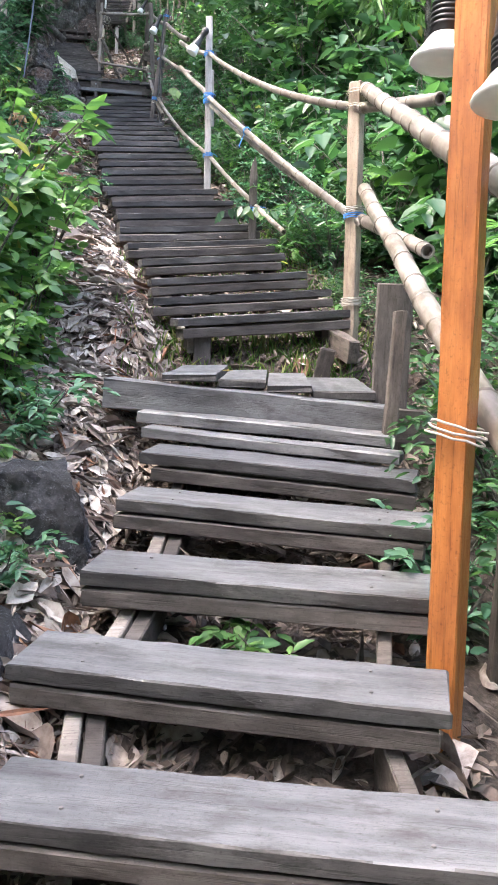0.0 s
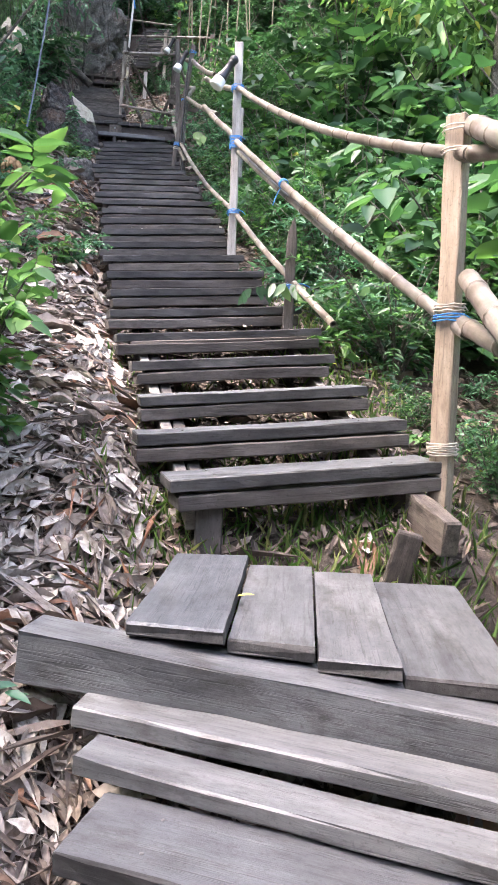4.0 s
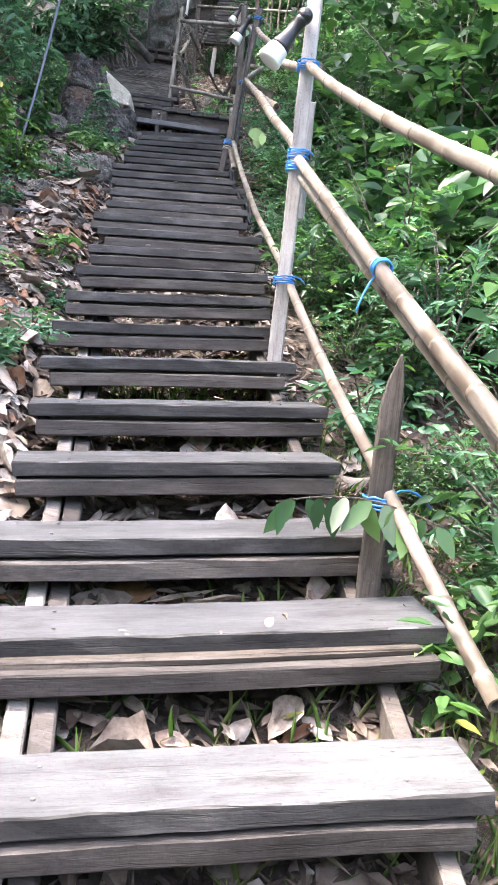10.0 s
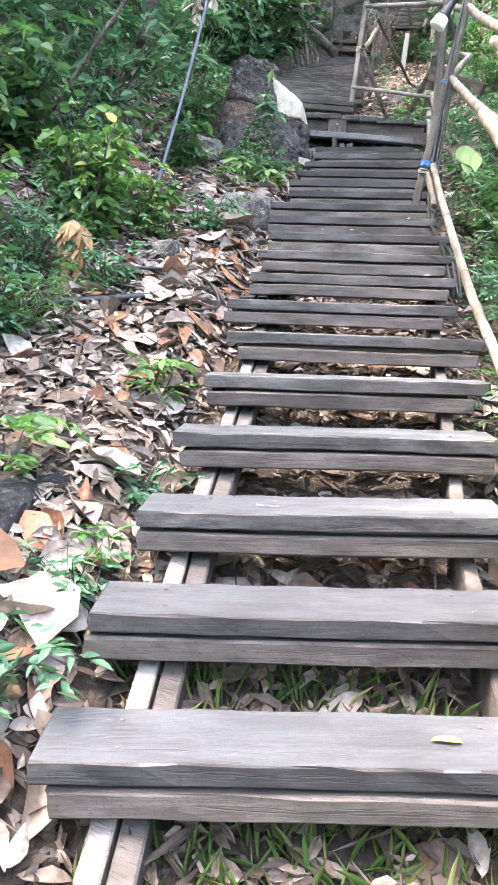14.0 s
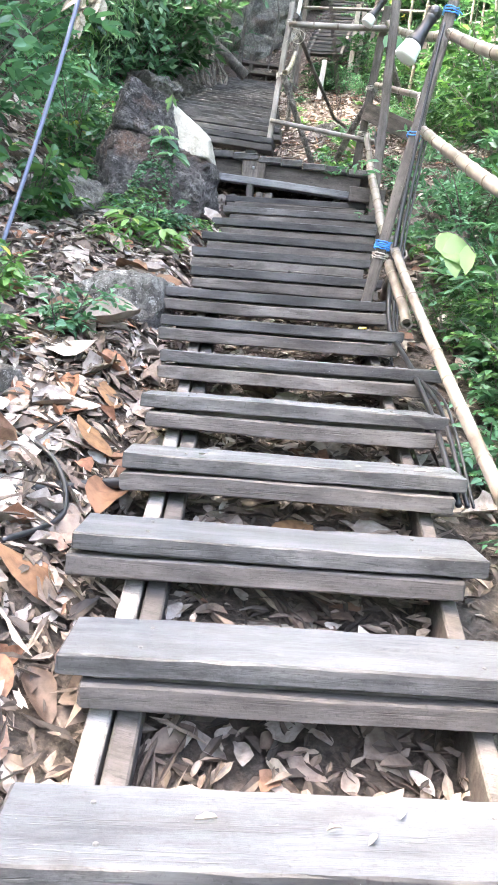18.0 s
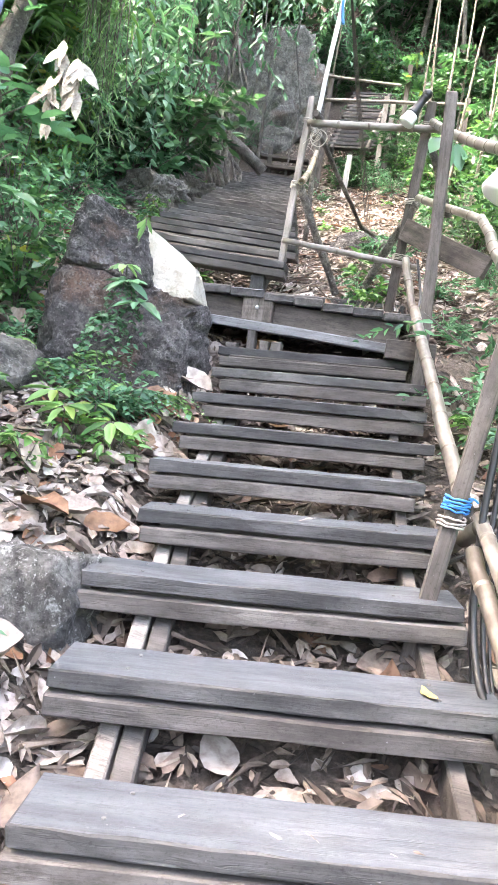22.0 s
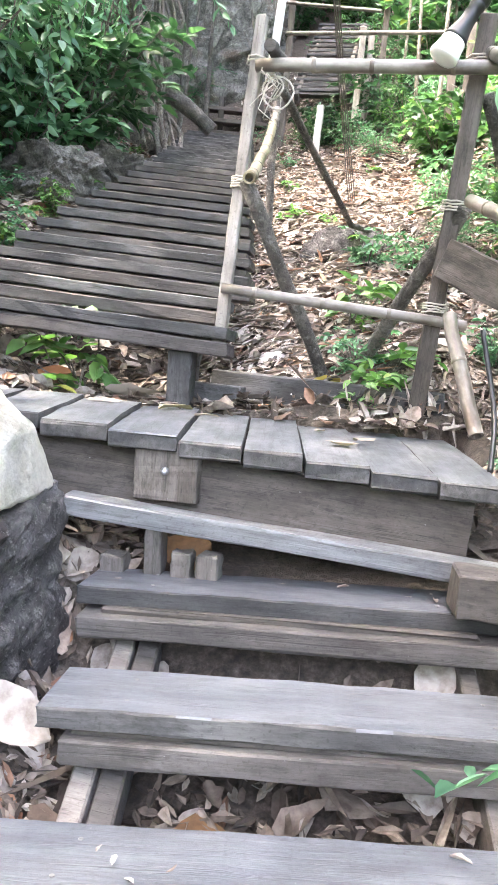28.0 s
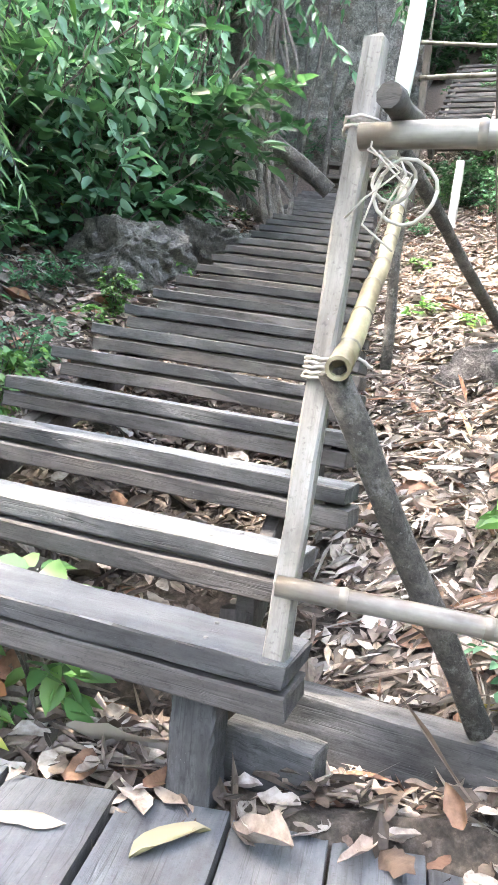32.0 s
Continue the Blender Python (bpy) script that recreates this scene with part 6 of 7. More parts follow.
for k in range(15):
    y, z = 26.4 + 0.16 * k, 10.62 + 0.135 * k
    tread((-4.52, y, z), (-3.60, y + 0.05, z), 0.2, 900 + 3 * k, 0.04, 0.05, "far stair treads", "dark wooden tread of a far stair climbing the hill", False, WOOD_DARK_TREAD)
for x in (-4.40, -3.72):
    timber("far_stringer", (x, 26.3, 10.50), (x, 28.7, 12.5), 0.06, 0.16, WOOD_DARK, "dark stringer under the far stair", "stringer", 97, group="far stringers")
for x, y, h, mat in ((-3.87, 24.9, 0.75, WOOD_WHITE), (-3.52, 26.2, 1.7, WOOD_STRINGER), (-3.40, 26.3, 1.6, WOOD_STRINGER), (-4.62, 26.3, 2.2, WOOD_FASCIA), (-3.30, 27.6, 2.0, WOOD_FASCIA), (-2.2, 23.5, 1.2, WOOD_FASCIA), (-2.0, 24.2, 1.6, WOOD_FASCIA)):
    z = float(ground_z(x, y))
    upright("fence_post", (x, y, z - 0.1), (x + 0.05, y, z + h), 0.09, 0.06, mat, "weathered post near the far stair", "post", int(y * 10), group="far posts")
bamboo((-4.5, 25.6, 11.1), (-2.0, 25.2, 10.9), 0.03, BAMBOO_GREY, 0.0, seed=31, label="grey bamboo rail in front of the far stair")
bamboo((-4.7, 26.2, 11.8), (-3.2, 25.9, 11.5), 0.025, BAMBOO_GREY, 0.0, seed=32, label="grey bamboo rail in front of the far stair")


# ---- small things ----
def fallen_leaf(place, length, turn, stops, label, tilt=0.0):
    rs = np.random.RandomState(int(turn * 10) + 7)
    v, tri, quad = dry_leaf_arrays(np.zeros((1, 3)), np.array([[1.0, 0, 0]]), np.array([[0, 0, 1.0]]), np.array([length]), np.array([0.42]), rs, 0.03)
    v[:, 2] = np.minimum(v[:, 2], length * 0.10)
    m = leaf_material("leaf_on_boards", stops, 0.6, 0.1)
    ob = part("fallen_leaf", fast_mesh("fallen_leaf", v, tri, quad, m), None, None, "", pose(*place, tilt, 0, turn))
    tagged(ob, label, "leaf", "leaves on the boards")


def large_leaves():
    """Very large fallen leaves, lying one by one on the litter."""
    rs = np.random.RandomState(77)
    kinds = []
    for k in range(10):
        v, tri, quad = dry_leaf_arrays(np.zeros((1, 3)), np.array([[1.0, 0, 0]]), np.array([[0, 0, 1.0]]), np.array([1.0]), np.array([rs.uniform(0.45, 0.7)]), rs, 0.06, 0.07)
        rust = k % 3 == 2
        colour = dry_leaf_material("large_dry_leaf", [(0, (0.185, 0.10, 0.06)), (1, (0.14 + 0.010 * k, 0.068 + 0.006 * k, 0.041))] if rust else [(0, (0.40, 0.34, 0.29)), (1, (0.32 + 0.018 * k, 0.27 + 0.017 * k, 0.23 + 0.015 * k))], 4.5)
        me = fast_mesh("fallen_leaf", v, tri, quad, colour)
        me.polygons.foreach_set("use_smooth", [True] * len(me.polygons))
        kinds.append((me, "large curled rust brown leaf on the litter" if rust else "large pale curled dry leaf on the litter"))
    rnd = random.Random(78)
    # kinds 2, 5 and 8 are rust brown
    chosen = [(-2.21, 11.69, 0.30, 2), (-2.83, 13.06, 0.33, 0), (-2.80, 12.57, 0.28, 4), (-2.92, 12.88, 0.28, 5), (-2.42, 11.98, 0.22, 8), (-3.04, 13.84, 0.23, 2), (-2.97, 13.91, 0.24, 1), (-2.84, 13.98, 0.20, 5), (-3.14, 15.62, 0.34, 7),
              (-2.0, 8.99, 0.30, 2), (-1.75, 8.99, 0.33, 9), (-1.78, 8.75, 0.26, 5), (-1.62, 8.5, 0.30, 6), (-1.95, 9.7, 0.28, 9), (-3.4, 17.55, 0.26, 1), (-3.62, 17.62, 0.24, 2), (-4.4, 15.75, 0.34, 0), (-4.2, 15.3, 0.3, 3), (-2.58, 11.3, 0.3, 4)]
    for k in range(190 + len(chosen)):
        y = rnd.uniform(2.0, 17.5)
        u = rnd.choice((-rnd.uniform(0.62, 1.5), -rnd.uniform(0.7, 2.3), rnd.uniform(-0.5, 0.6)))
        x = axis_x(y) + u
        pick = None
        if k >= 190:
            x, y, pick, which = chosen[k - 190]
        e = 0.06
        gx, gy = float(ground_z(x + e, y) - ground_z(x - e, y)) / (2 * e), float(ground_z(x, y + e) - ground_z(x, y - e)) / (2 * e)
        m = Vector((0, 0, 1)).rotation_difference(Vector((-gx + rnd.gauss(0, 0.2), -gy + rnd.gauss(0, 0.2), 1)).normalized()).to_matrix().to_4x4() @ Matrix.Rotation(rnd.uniform(0, 6.3), 4, "Z")
        m = m @ Matrix.Scale(pick or rnd.uniform(0.16, 0.30) * (0.8 if abs(u) < 0.6 else 1), 4)
        m.translation = (x, y, float(ground_z(x, y)) + (0.075 if pick else 0.045))
        me, label = kinds[which if pick else rnd.randrange(10)]
        tagged(part("fallen_leaf", me, None, None, "", m), label, "leaf", "large fallen leaves")


large_leaves()
STRAW = [(0, (0.24, 0.21, 0.13)), (1, (0.30, 0.26, 0.17))]
YELLOW, TAN, RUST = [(0, (0.46, 0.34, 0.08)), (1, (0.52, 0.40, 0.12))], [(0, (0.24, 0.195, 0.155)), (1, (0.29, 0.245, 0.20))], [(0, (0.24, 0.09, 0.04)), (1, (0.3, 0.12, 0.05))]


def on_tread(i, f, back):
    l, r = main_tread(i)
    p = l.lerp(r, f)
    return (p.x, p.y + back, p.z + 0.006)


fallen_leaf(on_tread(9, 0.72, 0.12), 0.07, 200, YELLOW, "small yellow leaf lying on a grey tread")
fallen_leaf(on_tread(19, 0.84, 0.10), 0.09, 120, YELLOW, "yellow leaf lying on a grey tread")
fallen_leaf((-0.12, 4.55, 1.178), 0.06, 20, YELLOW, "small yellow leaf on the plank landing")
fallen_leaf((-2.42, 16.72, 6.052), 0.13, 350, TAN, "curled tan leaf on the plank landing")
fallen_leaf((-2.36, 17.0, 6.055), 0.11, 40, TAN, "curled tan leaf on the plank landing")
fallen_leaf((-2.55, 17.14, 6.07), 0.10, 110, TAN, "curled tan leaf on the plank landing")
fallen_leaf((-3.0, 17.02, 6.098), 0.11, 30, TAN, "curled tan leaf on the plank landing")
fallen_leaf((-2.60, 17.86, 6.27), 0.20, 30, YELLOW, "large yellow leaf beside the dark timber", -30)
fallen_leaf((-3.47, 17.42, 6.16), 0.26, 10, TAN, "large torn tan leaf under the lowest tread", -40)
fallen_leaf((-3.85, 17.40, 6.22), 0.22, 160, RUST, "large rust brown leaf under the lowest tread", -40)
fallen_leaf((-3.17, 17.15, 6.11), 0.20, 60, STRAW, "large pale yellowish leaf on the litter behind the landing")
fallen_leaf((-3.45, 17.05, 6.13), 0.16, 15, TAN, "curled tan leaf on the litter behind the landing")


def strewn(count, seed, corner, along, across, size, label):
    """Dry leaves lying loose on boards."""
    rs = np.random.RandomState(seed)
    f, g = rs.uniform(0, 1, count), rs.uniform(0, 1, count) ** 1.6
    pos = np.array(corner) + f[:, None] * np.array(along) + g[:, None] * np.array(across) + np.stack([0 * f, 0 * f, rs.uniform(0.004, 0.03, count)], 1)
    a = rs.uniform(0, 6.3, count)
    v, tri, quad = dry_leaf_arrays(pos, np.stack([np.cos(a), np.sin(a), rs.normal(0, 0.12, count)], 1), np.array([0, 0, 1.0]) + rs.normal(0, 0.2, (count, 3)), size * rs.lognormal(0, 0.35, count), 0.42 * rs.uniform(0.6, 1.3, count), rs)
    tagged(part("strewn_leaves", fast_mesh("strewn_leaves", v, tri, quad, DRY)), label, "fallen leaves", "", "stuff")


strewn(380, 71, (-4.0, 17.55, 6.12), (2.1, 0.26, -0.04), (0.05, -0.42, -0.01), 0.09, "dry leaves heaped along the back of the landing")
for i in (2, 5, 8, 11, 13, 16, 18, 21, 24, 26):
    l, r = main_tread(i)
    strewn(5, 80 + i, l + Vector((0.05, 0.03, 0.0)), (r - l) * 0.9, (0.0, 0.17, 0.0), 0.035, "a few leaf scraps on a tread")


def sprig(base, tip, count, leaf, material, label, seed, ratio=0.5):
    """A thin stalk with a row of hanging leaves."""
    rs = np.random.RandomState(seed)
    base, tip = Vector(base), Vector(tip)
    ob = thing("sprig", base, label, "plant")
    pts = [base.lerp(tip, k / 6) + Vector((0, 0, 0.05 * math.sin(math.pi * k / 6))) - base for k in range(7)]
    tube("stalk", pts, 0.003, BARK, ob, sides=5)
    f = (np.arange(count) + 0.5) / count
    pos = np.array([tuple((tip - base) * q + Vector((0, 0, 0.05 * math.sin(math.pi * q)))) for q in f])
    d = np.stack([rs.normal(0, 0.35, count), rs.normal(-0.2, 0.3, count), np.full(count, -1.0)], 1)
    up = np.stack([rs.normal(0, 0.4, count), np.full(count, -1.0), rs.normal(0.4, 0.2, count)], 1)
    v, tri, quad = leaf_arrays(pos, d, up, leaf * rs.uniform(0.6, 1.15, count), np.full(count, ratio), droop=-0.1)
    part("foliage", fast_mesh("foliage", v, tri, quad, material), None, ob)


sprig((0.22, 7.35, 2.42), (-0.28, 7.48, 2.42), 13, 0.135, LEAF_SLOPE, "leafy green sprig hanging over the treads", 1, 0.42)
sprig((0.34, 7.36, 2.47), (0.95, 7.6, 2.35), 7, 0.15, LEAF_SLOPE, "leafy green sprig hanging beside the stub post", 2)
sprig((-1.25, 13.2, 5.02), (-1.05, 13.0, 4.92), 3, 0.26, LEAF_LIGHT, "broad heart-shaped green leaves beside the post", 3)
CREAM = dry_leaf_material("cream_dried_leaves", [(0, (0.30, 0.24, 0.18)), (0.5, (0.50, 0.45, 0.38)), (1, (0.66, 0.63, 0.57))])
for k, (x, y, z) in enumerate(((-5.06, 17.15, 8.15), (-4.9, 17.12, 7.98), (-5.1, 17.08, 7.82))):
    sprig((x, y, z), (x + 0.05, y - 0.04, z - 0.34), 15, 0.27, CREAM, "bunch of large pale dried leaves hanging on the bank", 4 + k, 0.34)
sprig((-1.7, 17.3, 7.35), (-1.95, 17.1, 7.42), 4, 0.22, LEAF_BLUE, "large green leaves hanging by the lamp", 6)
stick([(-6.1, 17.6, 7.4), (-5.95, 17.7, 8.3), (-5.72, 17.8, 9.3), (-5.75, 17.9, 12.0)], 0.12, BARK, "mottled grey trunk leaning on the bank", "bare_tree", "tree", 0.07)


def palm_frond(base, tip, seed, label):
    rs = np.random.RandomState(seed)
    base, tip = Vector(base), Vector(tip)
    ob = thing("palm_frond", base, label, "palm leaf", "palm fronds")
    n = 70
    sag = lambda f: Vector((0, 0, 0.5 * f - 0.9 * f * f))
    tube("midrib", [(tip - base) * (k / 10) + sag(k / 10) for k in range(11)], 0.012, BARK, ob, sides=6)
    f = np.repeat((np.arange(n // 2) + 0.5) / (n // 2), 2)
    pos = np.array([tuple((tip - base) * float(q) + sag(float(q))) for q in f])
    side = np.array((tip - base).cross(Vector((0, 0, 1))).normalized()) * np.where(np.arange(n) % 2, 1, -1)[:, None]
    d = side + np.array((tip - base).normalized()) * 0.6 + np.array([0, 0, -0.5]) + rs.normal(0, 0.08, (n, 3))
    v, tri, quad = leaf_arrays(pos, d, np.tile([0, 0, 1.0], (n, 1)), 0.62 * np.sin(math.pi * (0.12 + 0.85 * f)), np.full(n, 0.07), droop=0.35)
    part("foliage", fast_mesh("foliage", v, tri, quad, LEAF_PALM), None, ob)


palm_frond((-2.1, 21.2, 11.2), (-3.6, 20.0, 10.9), 1, "pale bluish palm frond hanging above the upper stairs")
palm_frond((-1.6, 21.0, 11.2), (-2.2, 19.6, 10.7), 2, "pale bluish palm frond hanging above the upper stairs")
palm_frond((-1.6, 21.4, 11.3), (-0.6, 20.2, 10.8), 3, "pale bluish palm frond hanging above the upper stairs")


def whorl(base, count, leaf, ratio, material, label, seed, lean=(0, -0.5, 0.1), stalk=0.12):
    """Long leaves that fan out from the top of a short stalk and hang at their tips."""
    rs = np.random.RandomState(seed)
    ob = thing("seedling", base, label, "plant", "broad-leaved seedlings")
    top = Vector(lean).normalized() * stalk
    tube("stalk", [Vector((0, 0, -0.03)), top * 0.5 + Vector((0, 0, 0.01)), top], 0.004, BARK, ob, sides=5)
    a = np.arange(count) * 2.4 + rs.uniform(0, 6.3)
    d = np.stack([np.cos(a), np.sin(a) * 0.7 - 0.35, rs.uniform(-0.45, 0.25, count)], 1)
    v, tri, quad = leaf_arrays(np.tile(np.array(top), (count, 1)) + d * 0.02, d, np.tile([0, -0.4, 1.0], (count, 1)) + rs.normal(0, 0.15, (count, 3)), leaf * rs.uniform(0.65, 1.1, count), np.full(count, ratio), droop=0.3)
    part("foliage", fast_mesh("foliage", v, tri, quad, material), None, ob)


def vine(base, stems, length, leaf, material, label, seed, fall=0.5, spread=0.9):
    """Arching stems with pairs of small round leaflets."""
    rs = np.random.RandomState(seed)
    ob = thing("vine", base, label, "plant", "vines on the boulder")
    sv, sf, P, A = [], [], [], []
    for _ in range(stems):
        a = rs.uniform(-math.pi, 0.15)
        d = np.array([math.cos(a) * spread, math.sin(a) * 0.55, 0])
        ln = length * rs.uniform(0.6, 1.15)
        lift = rs.uniform(0.1, 0.6)
        curve = [d * ln * t + np.array([0, 0, ln * (lift * t - (lift + fall * rs.uniform(0.9, 1.1)) * t * t)]) for t in np.linspace(0, 1, 9)]
        v, f = tube_arrays(curve, [0.0022 * (1.2 - t) for t in np.linspace(0, 1, 9)], 4, False)
        sf += [tuple(i + len(sv) for i in q) for q in f]
        sv += v
        for k in range(1, 17):
            g = k / 16 * 8
            i = min(int(g), 7)
            p = curve[i] + (curve[i + 1] - curve[i]) * (g - i)
            ahead = curve[i + 1] - curve[i]
            side = np.cross(ahead, (0, 0, 1))
            side /= np.linalg.norm(side) + 1e-9
            P.append(p)
            A.append(side * (1 if k % 2 else -1) + ahead / np.linalg.norm(ahead) * 0.35 + rs.normal(0, 0.2, 3))
    P, A = np.array(P), np.array(A)
    n = len(P)
    v, tri, quad = leaf_arrays(P, A, np.array([0, -0.3, 1.0]) + rs.normal(0, 0.25, (n, 3)), leaf * rs.uniform(0.6, 1.2, n), np.full(n, 0.68), droop=0.15)
    part("stem", from_arrays("stem", sv, sf, BARK, True), None, ob)["kind"] = "stuff"
    part("foliage", fast_mesh("foliage", v, tri, quad, material), None, ob)


whorl((-3.30, 15.16, 5.74), 9, 0.17, 0.42, LEAF_BLUE, "broad green leaves growing out of the cracked boulder", 8, (0.3, -1.0, 0.2), 0.10)
whorl((-3.36, 15.16, 5.84), 8, 0.13, 0.45, LEAF_BLUE, "broad green leaves growing out of the cracked boulder", 28, (0.2, -1.0, 0.3), 0.09)
whorl((-3.40, 15.18, 5.93), 9, 0.09, 0.55, LEAF_LIGHT, "small green leaves growing out of the crack of the boulder", 9, (0.2, -1.0, 0.5), 0.08)
vine((-3.38, 15.14, 5.88), 14, 0.28, 0.04, LEAF_BLUE, "small-leaved vine hanging down the dark boulder", 10, 1.2, 0.5)
vine((-3.42, 15.06, 5.66), 16, 0.34, 0.042, LEAF_BLUE, "small-leaved vine hanging down the dark boulder", 11, 0.9, 0.6)
vine((-3.46, 15.00, 5.45), 16, 0.36, 0.04, LEAF_LIGHT, "small-leaved vine hanging down the dark boulder", 31, 0.8, 0.8)
for k, (x, y) in enumerate(((-3.62, 14.98), (-3.38, 14.92), (-3.14, 14.98), (-3.78, 14.88), (-3.26, 14.82), (-3.05, 15.06))):
    vine((x, y, float(ground_z(x, y)) + 0.16), 12, 0.28, 0.042, LEAF_LIGHT if k % 2 else LEAF_BLUE, "small-leaved trailing plant at the foot of the boulder", 12 + k, 0.35, 0.9)
for k, (x, y) in enumerate(((-3.34, 14.50), (-3.12, 14.55), (-3.26, 14.66), (-3.46, 14.62), (-3.95, 15.05), (-4.1, 15.3))):
    whorl((x, y, float(ground_z(x, y))), 7, 0.16, 0.34, LEAF_LIGHT, "bright green seedling with long drooping leaves", 20 + k, (0.1, -0.2, 1), 0.17)
for x, y, z in ((-3.80, 17.55, 6.42), (-3.68, 17.50, 6.38), (-3.90, 17.5, 6.40)):
    whorl((x, y, z), 4, 0.12, 0.85, LEAF_SLOPE, "round bluish green leaves between the lowest treads", int(-x * 100), (0, -0.3, 1), 0.10)
sprig((-3.52, 15.66, 6.34), (-3.50, 15.60, 6.28), 5, 0.16, LEAF_LIGHT, "narrow leaves growing from the crack of the boulder", 11, 0.2)
OCHRE = dry_leaf_material("ochre_dried_leaves", [(0, (0.20, 0.12, 0.05)), (0.5, (0.36, 0.23, 0.10)), (1, (0.46, 0.33, 0.18))])
sprig((-3.16, 11.2, 4.16), (-2.98, 11.15, 4.14), 14, 0.17, OCHRE, "clump of withered ochre leaves hanging on the bank", 21, 0.35)
sprig((-3.10, 11.15, 4.02), (-2.98, 11.12, 4.0), 12, 0.14, OCHRE, "clump of withered ochre leaves hanging on the bank", 22, 0.4)
for x, y, s, key in ((-2.1, 10.33, 0.8, "low"), (-1.80, 9.72, 0.55, "herb"), (-3.35, 11.2, 0.9, "fern"), (-3.5, 11.9, 0.6, "oval"), (-3.2, 12.3, 0.5, "oval"), (-3.75, 12.7, 0.7, "oval"), (-3.6, 10.8, 0.7, "oval"), (-3.0, 10.6, 0.4, "feather")):
    shrub(key, x, y, s * (0.7 if key == "fern" else 1), x * 9)
cloth = rock((-0.45, 8.35, 2.32), (0.12, 0.05, 0.02), 61, plain("faded_blue_plastic", (0.10, 0.32, 0.42), 0.5), "crumpled faded blue plastic scrap under the treads", 0.6)
cloth.name, cloth["category"] = "plastic_scrap", "litter"


def hanging(top, strands, length, leaf, ratio, material, label, seed, wide=0.7, deep=0.5):
    """A curtain of leafy strands hanging from above."""
    rs = np.random.RandomState(seed)
    ob = thing("hanging_foliage", top, label, "climbing plant", "hanging foliage")
    sv, sf, P, A = [], [], [], []
    for _ in range(strands):
        start = np.array([rs.normal(0, wide * 0.5), rs.normal(0, deep * 0.5), rs.uniform(-0.5, 0.4)])
        ln, sway = length * rs.uniform(0.45, 1.1), rs.normal(0, 0.18, 2)
        ts = np.linspace(0, 1, 8)
        curve = [start + np.array([sway[0] * t * t * ln, sway[1] * t * t * ln - 0.1 * t, -ln * t]) for t in ts]
        v, f = tube_arrays(curve, [0.006 * (1.3 - t) for t in ts], 4, False)
        sf += [tuple(i + len(sv) for i in q) for q in f]
        sv += v
        n = int(ln / leaf * 3.2)
        for k in range(n):
            g = (k + rs.uniform(0, 1)) / n * 7
            i = min(int(g), 6)
            P.append(curve[i] + (curve[i + 1] - curve[i]) * (g - i))
            a = rs.uniform(0, 2 * math.pi)
            A.append((math.cos(a), math.sin(a), rs.uniform(-1.4, -0.1)))
    P, A = np.array(P), np.array(A)
    n = len(P)
    v, tri, quad = leaf_arrays(P, A, np.array([0, -0.6, 1.0]) + rs.normal(0, 0.45, (n, 3)), leaf * rs.uniform(0.6, 1.25, n), ratio * rs.uniform(0.8, 1.2, n), droop=0.35)
    part("stem", from_arrays("stem", sv, sf, BARK, True), None, ob)["kind"] = "stuff"
    part("foliage", fast_mesh("foliage", v, tri, quad, material), None, ob)


for k, (x, y, z) in enumerate(((-5.7, 23.3, 13.1), (-5.0, 24.6, 13.9), (-6.2, 24.4, 13.7), (-4.3, 25.6, 14.5))):
    hanging((x, y, z), 22, 2.2, 0.15, 0.4, LEAF_BLUE, "dark green climbing foliage hanging over the stair head", 50 + k, 1.1, 0.8)
for k, (x, y, z) in enumerate(((-6.9, 23.0, 11.6), (-7.3, 22.4, 11.4), (-7.2, 24.0, 12.2), (-7.9, 23.0, 11.8))):
    hanging((x, y, z), 20, 2.3, 0.13, 0.5, LEAF_CLIMB if k % 2 else LEAF_BLUE, "broad-leaved climber hanging over the bank", 54 + k, 1.0, 0.8)
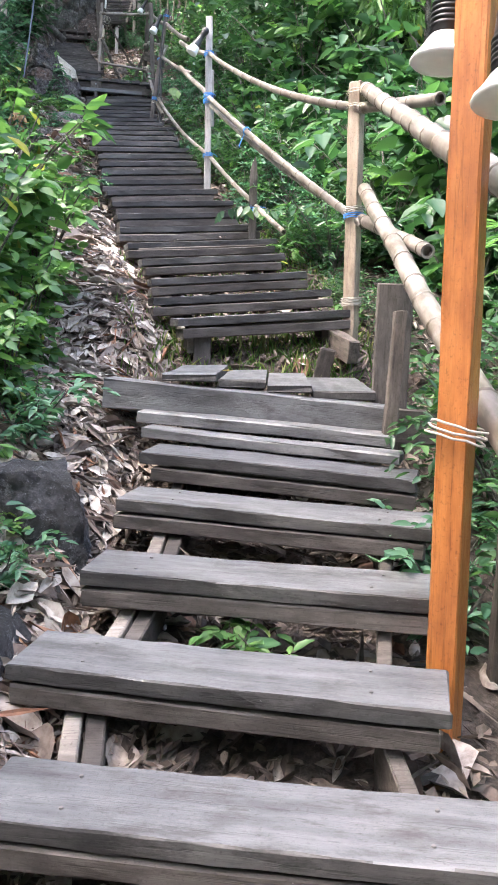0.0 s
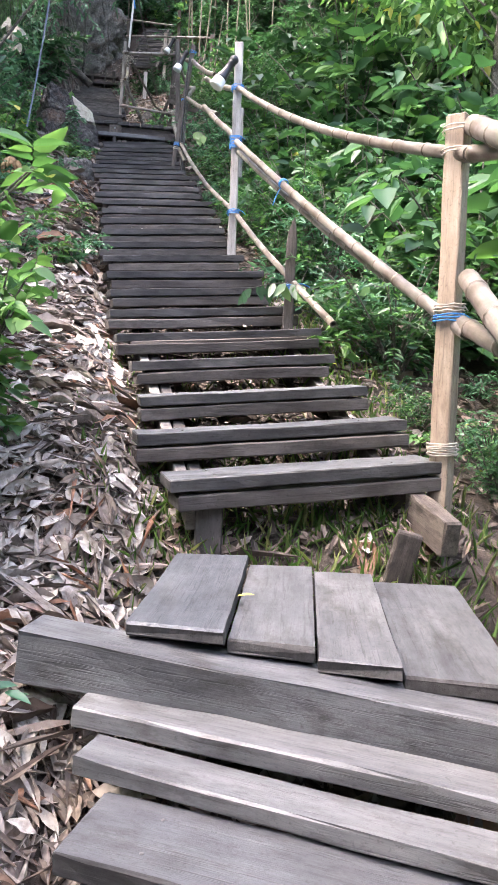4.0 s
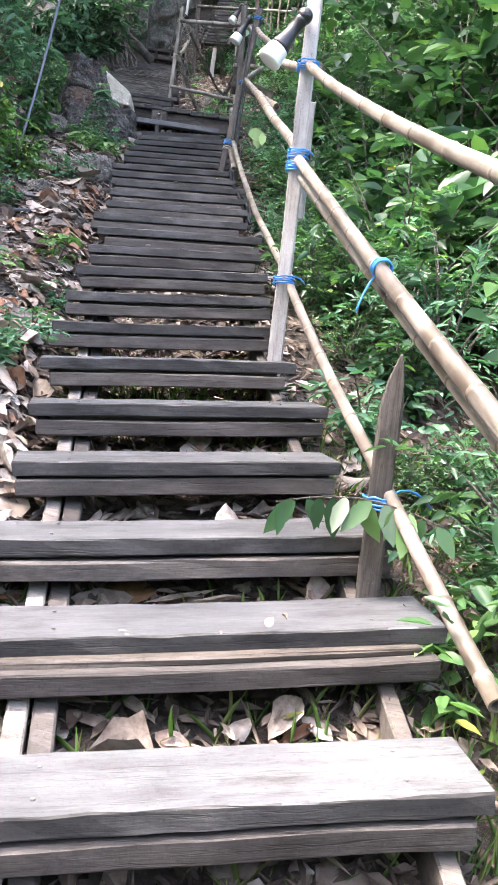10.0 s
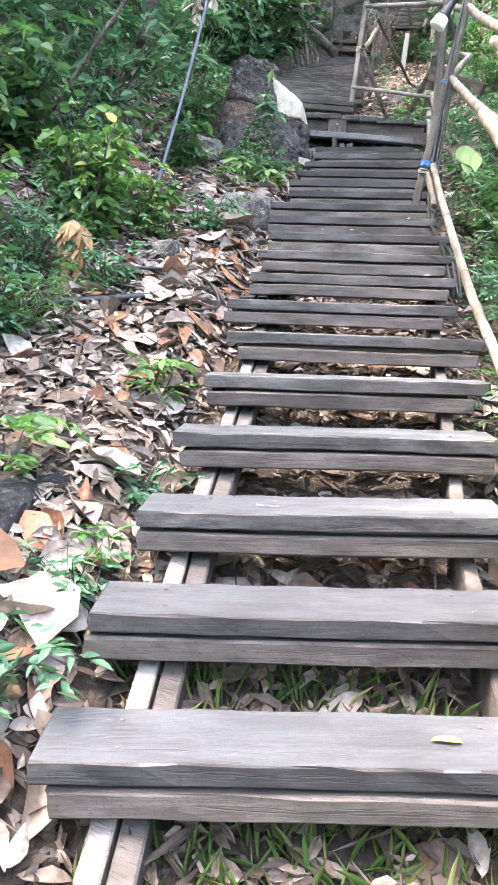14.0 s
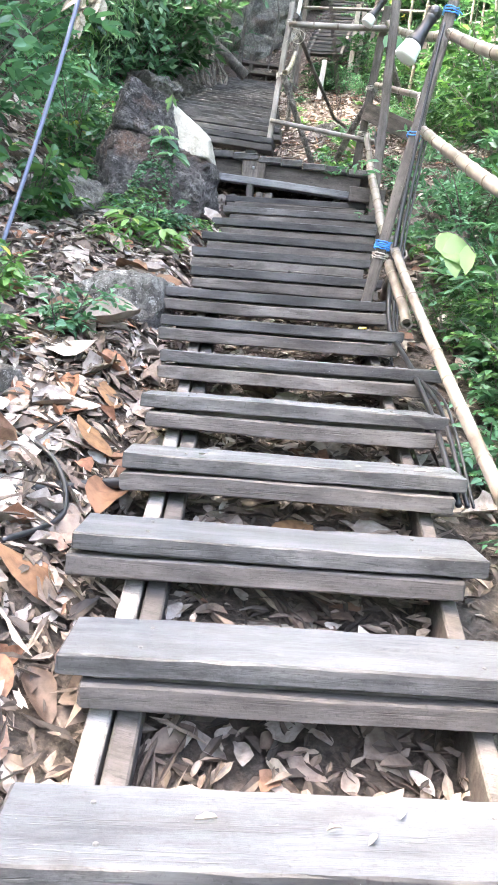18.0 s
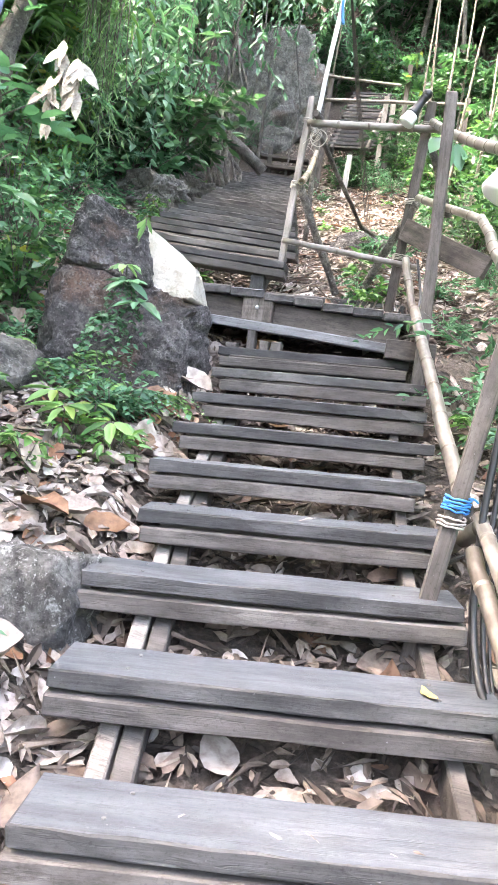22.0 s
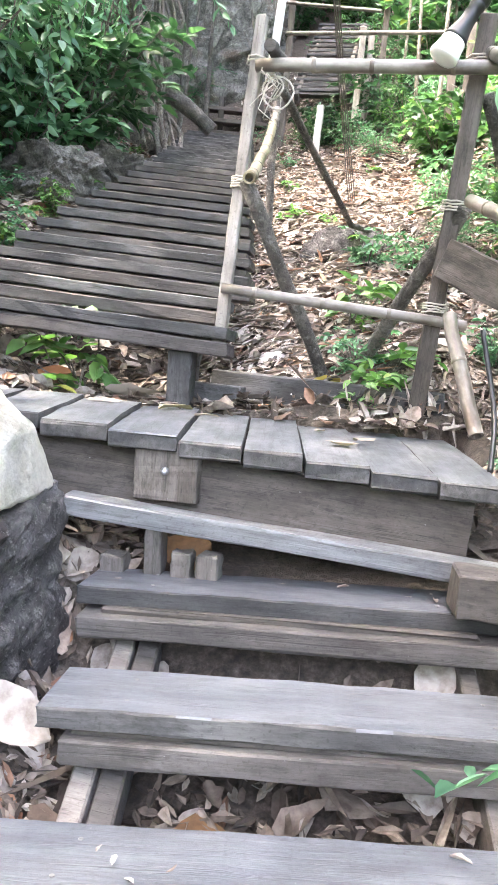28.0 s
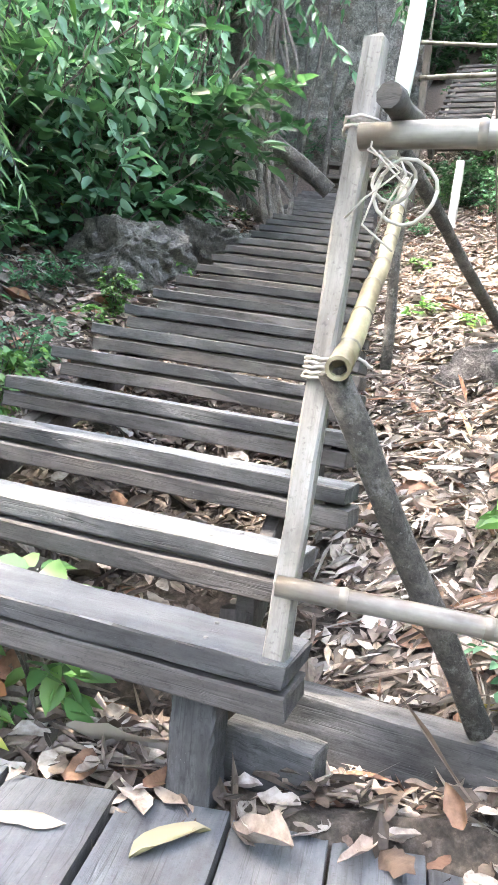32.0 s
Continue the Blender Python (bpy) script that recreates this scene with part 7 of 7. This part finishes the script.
for k, (x, y, z) in enumerate(((-6.05, 19.6, 10.35), (-5.8, 19.2, 9.9))):
    hanging((x, y, z), 20, 2.2, 0.12, 0.13, LEAF_BAMBOO, "light green feathery bamboo foliage drooping over the bank", 60 + k, 0.34, 0.4)
for k, (x, y, z) in enumerate(((-6.6, 20.9, 9.8), (-6.4, 21.7, 10.2), (-7.0, 21.0, 10.4), (-6.25, 22.5, 10.3))):
    hanging((x, y, z), 17, 1.15, 0.135, 0.52, LEAF_CLIMB, "broad-leaved blue-green climber hanging over the bank", 70 + k, 0.8, 0.6)


def undergrowth():
    """The shrubs far from the stairs, joined into one mesh."""
    shapes, slots = {}, []
    for key in {f[0]: 0 for f in FAR_SHRUBS}:
        shapes[key] = []
        for me in SHRUBS[key][:2]:
            co, at = np.zeros(len(me.vertices) * 3, np.float32), np.zeros(len(me.loops), np.int32)
            total = np.zeros(len(me.polygons), np.int32)
            me.vertices.foreach_get("co", co)
            me.loops.foreach_get("vertex_index", at)
            me.polygons.foreach_get("loop_total", total)
            if me.materials[0] not in slots:
                slots.append(me.materials[0])
            shapes[key].append((co.reshape(-1, 3), at, total, slots.index(me.materials[0])))
    V, L, T, S, n = [], [], [], [], 0
    for key, x, y, z, wide, tall, turn in FAR_SHRUBS:
        c, w = math.cos(turn), math.sin(turn)
        for co, at, total, slot in shapes[key]:
            V.append(np.stack([x + wide * (c * co[:, 0] - w * co[:, 1]), y + wide * (w * co[:, 0] + c * co[:, 1]), z + tall * co[:, 2]], 1))
            L.append(at + n)
            T.append(total)
            S.append(np.full(len(total), slot, np.int32))
            n += len(co)
    V, L, T, S = (np.concatenate(a) for a in (V, L, T, S))
    me = bpy.data.meshes.new("undergrowth")
    me.vertices.add(len(V))
    me.vertices.foreach_set("co", V.astype(np.float32).ravel())
    me.loops.add(len(L))
    me.loops.foreach_set("vertex_index", L.astype(np.int32))
    me.polygons.add(len(T))
    me.polygons.foreach_set("loop_start", (np.cumsum(T) - T).astype(np.int32))
    for material in slots:
        me.materials.append(material)
    me.polygons.foreach_set("material_index", S)
    me.update(calc_edges=True)
    tagged(new("undergrowth", me), "dense green shrubs filling the forest away from the stairs", "undergrowth", "", "stuff")


undergrowth()
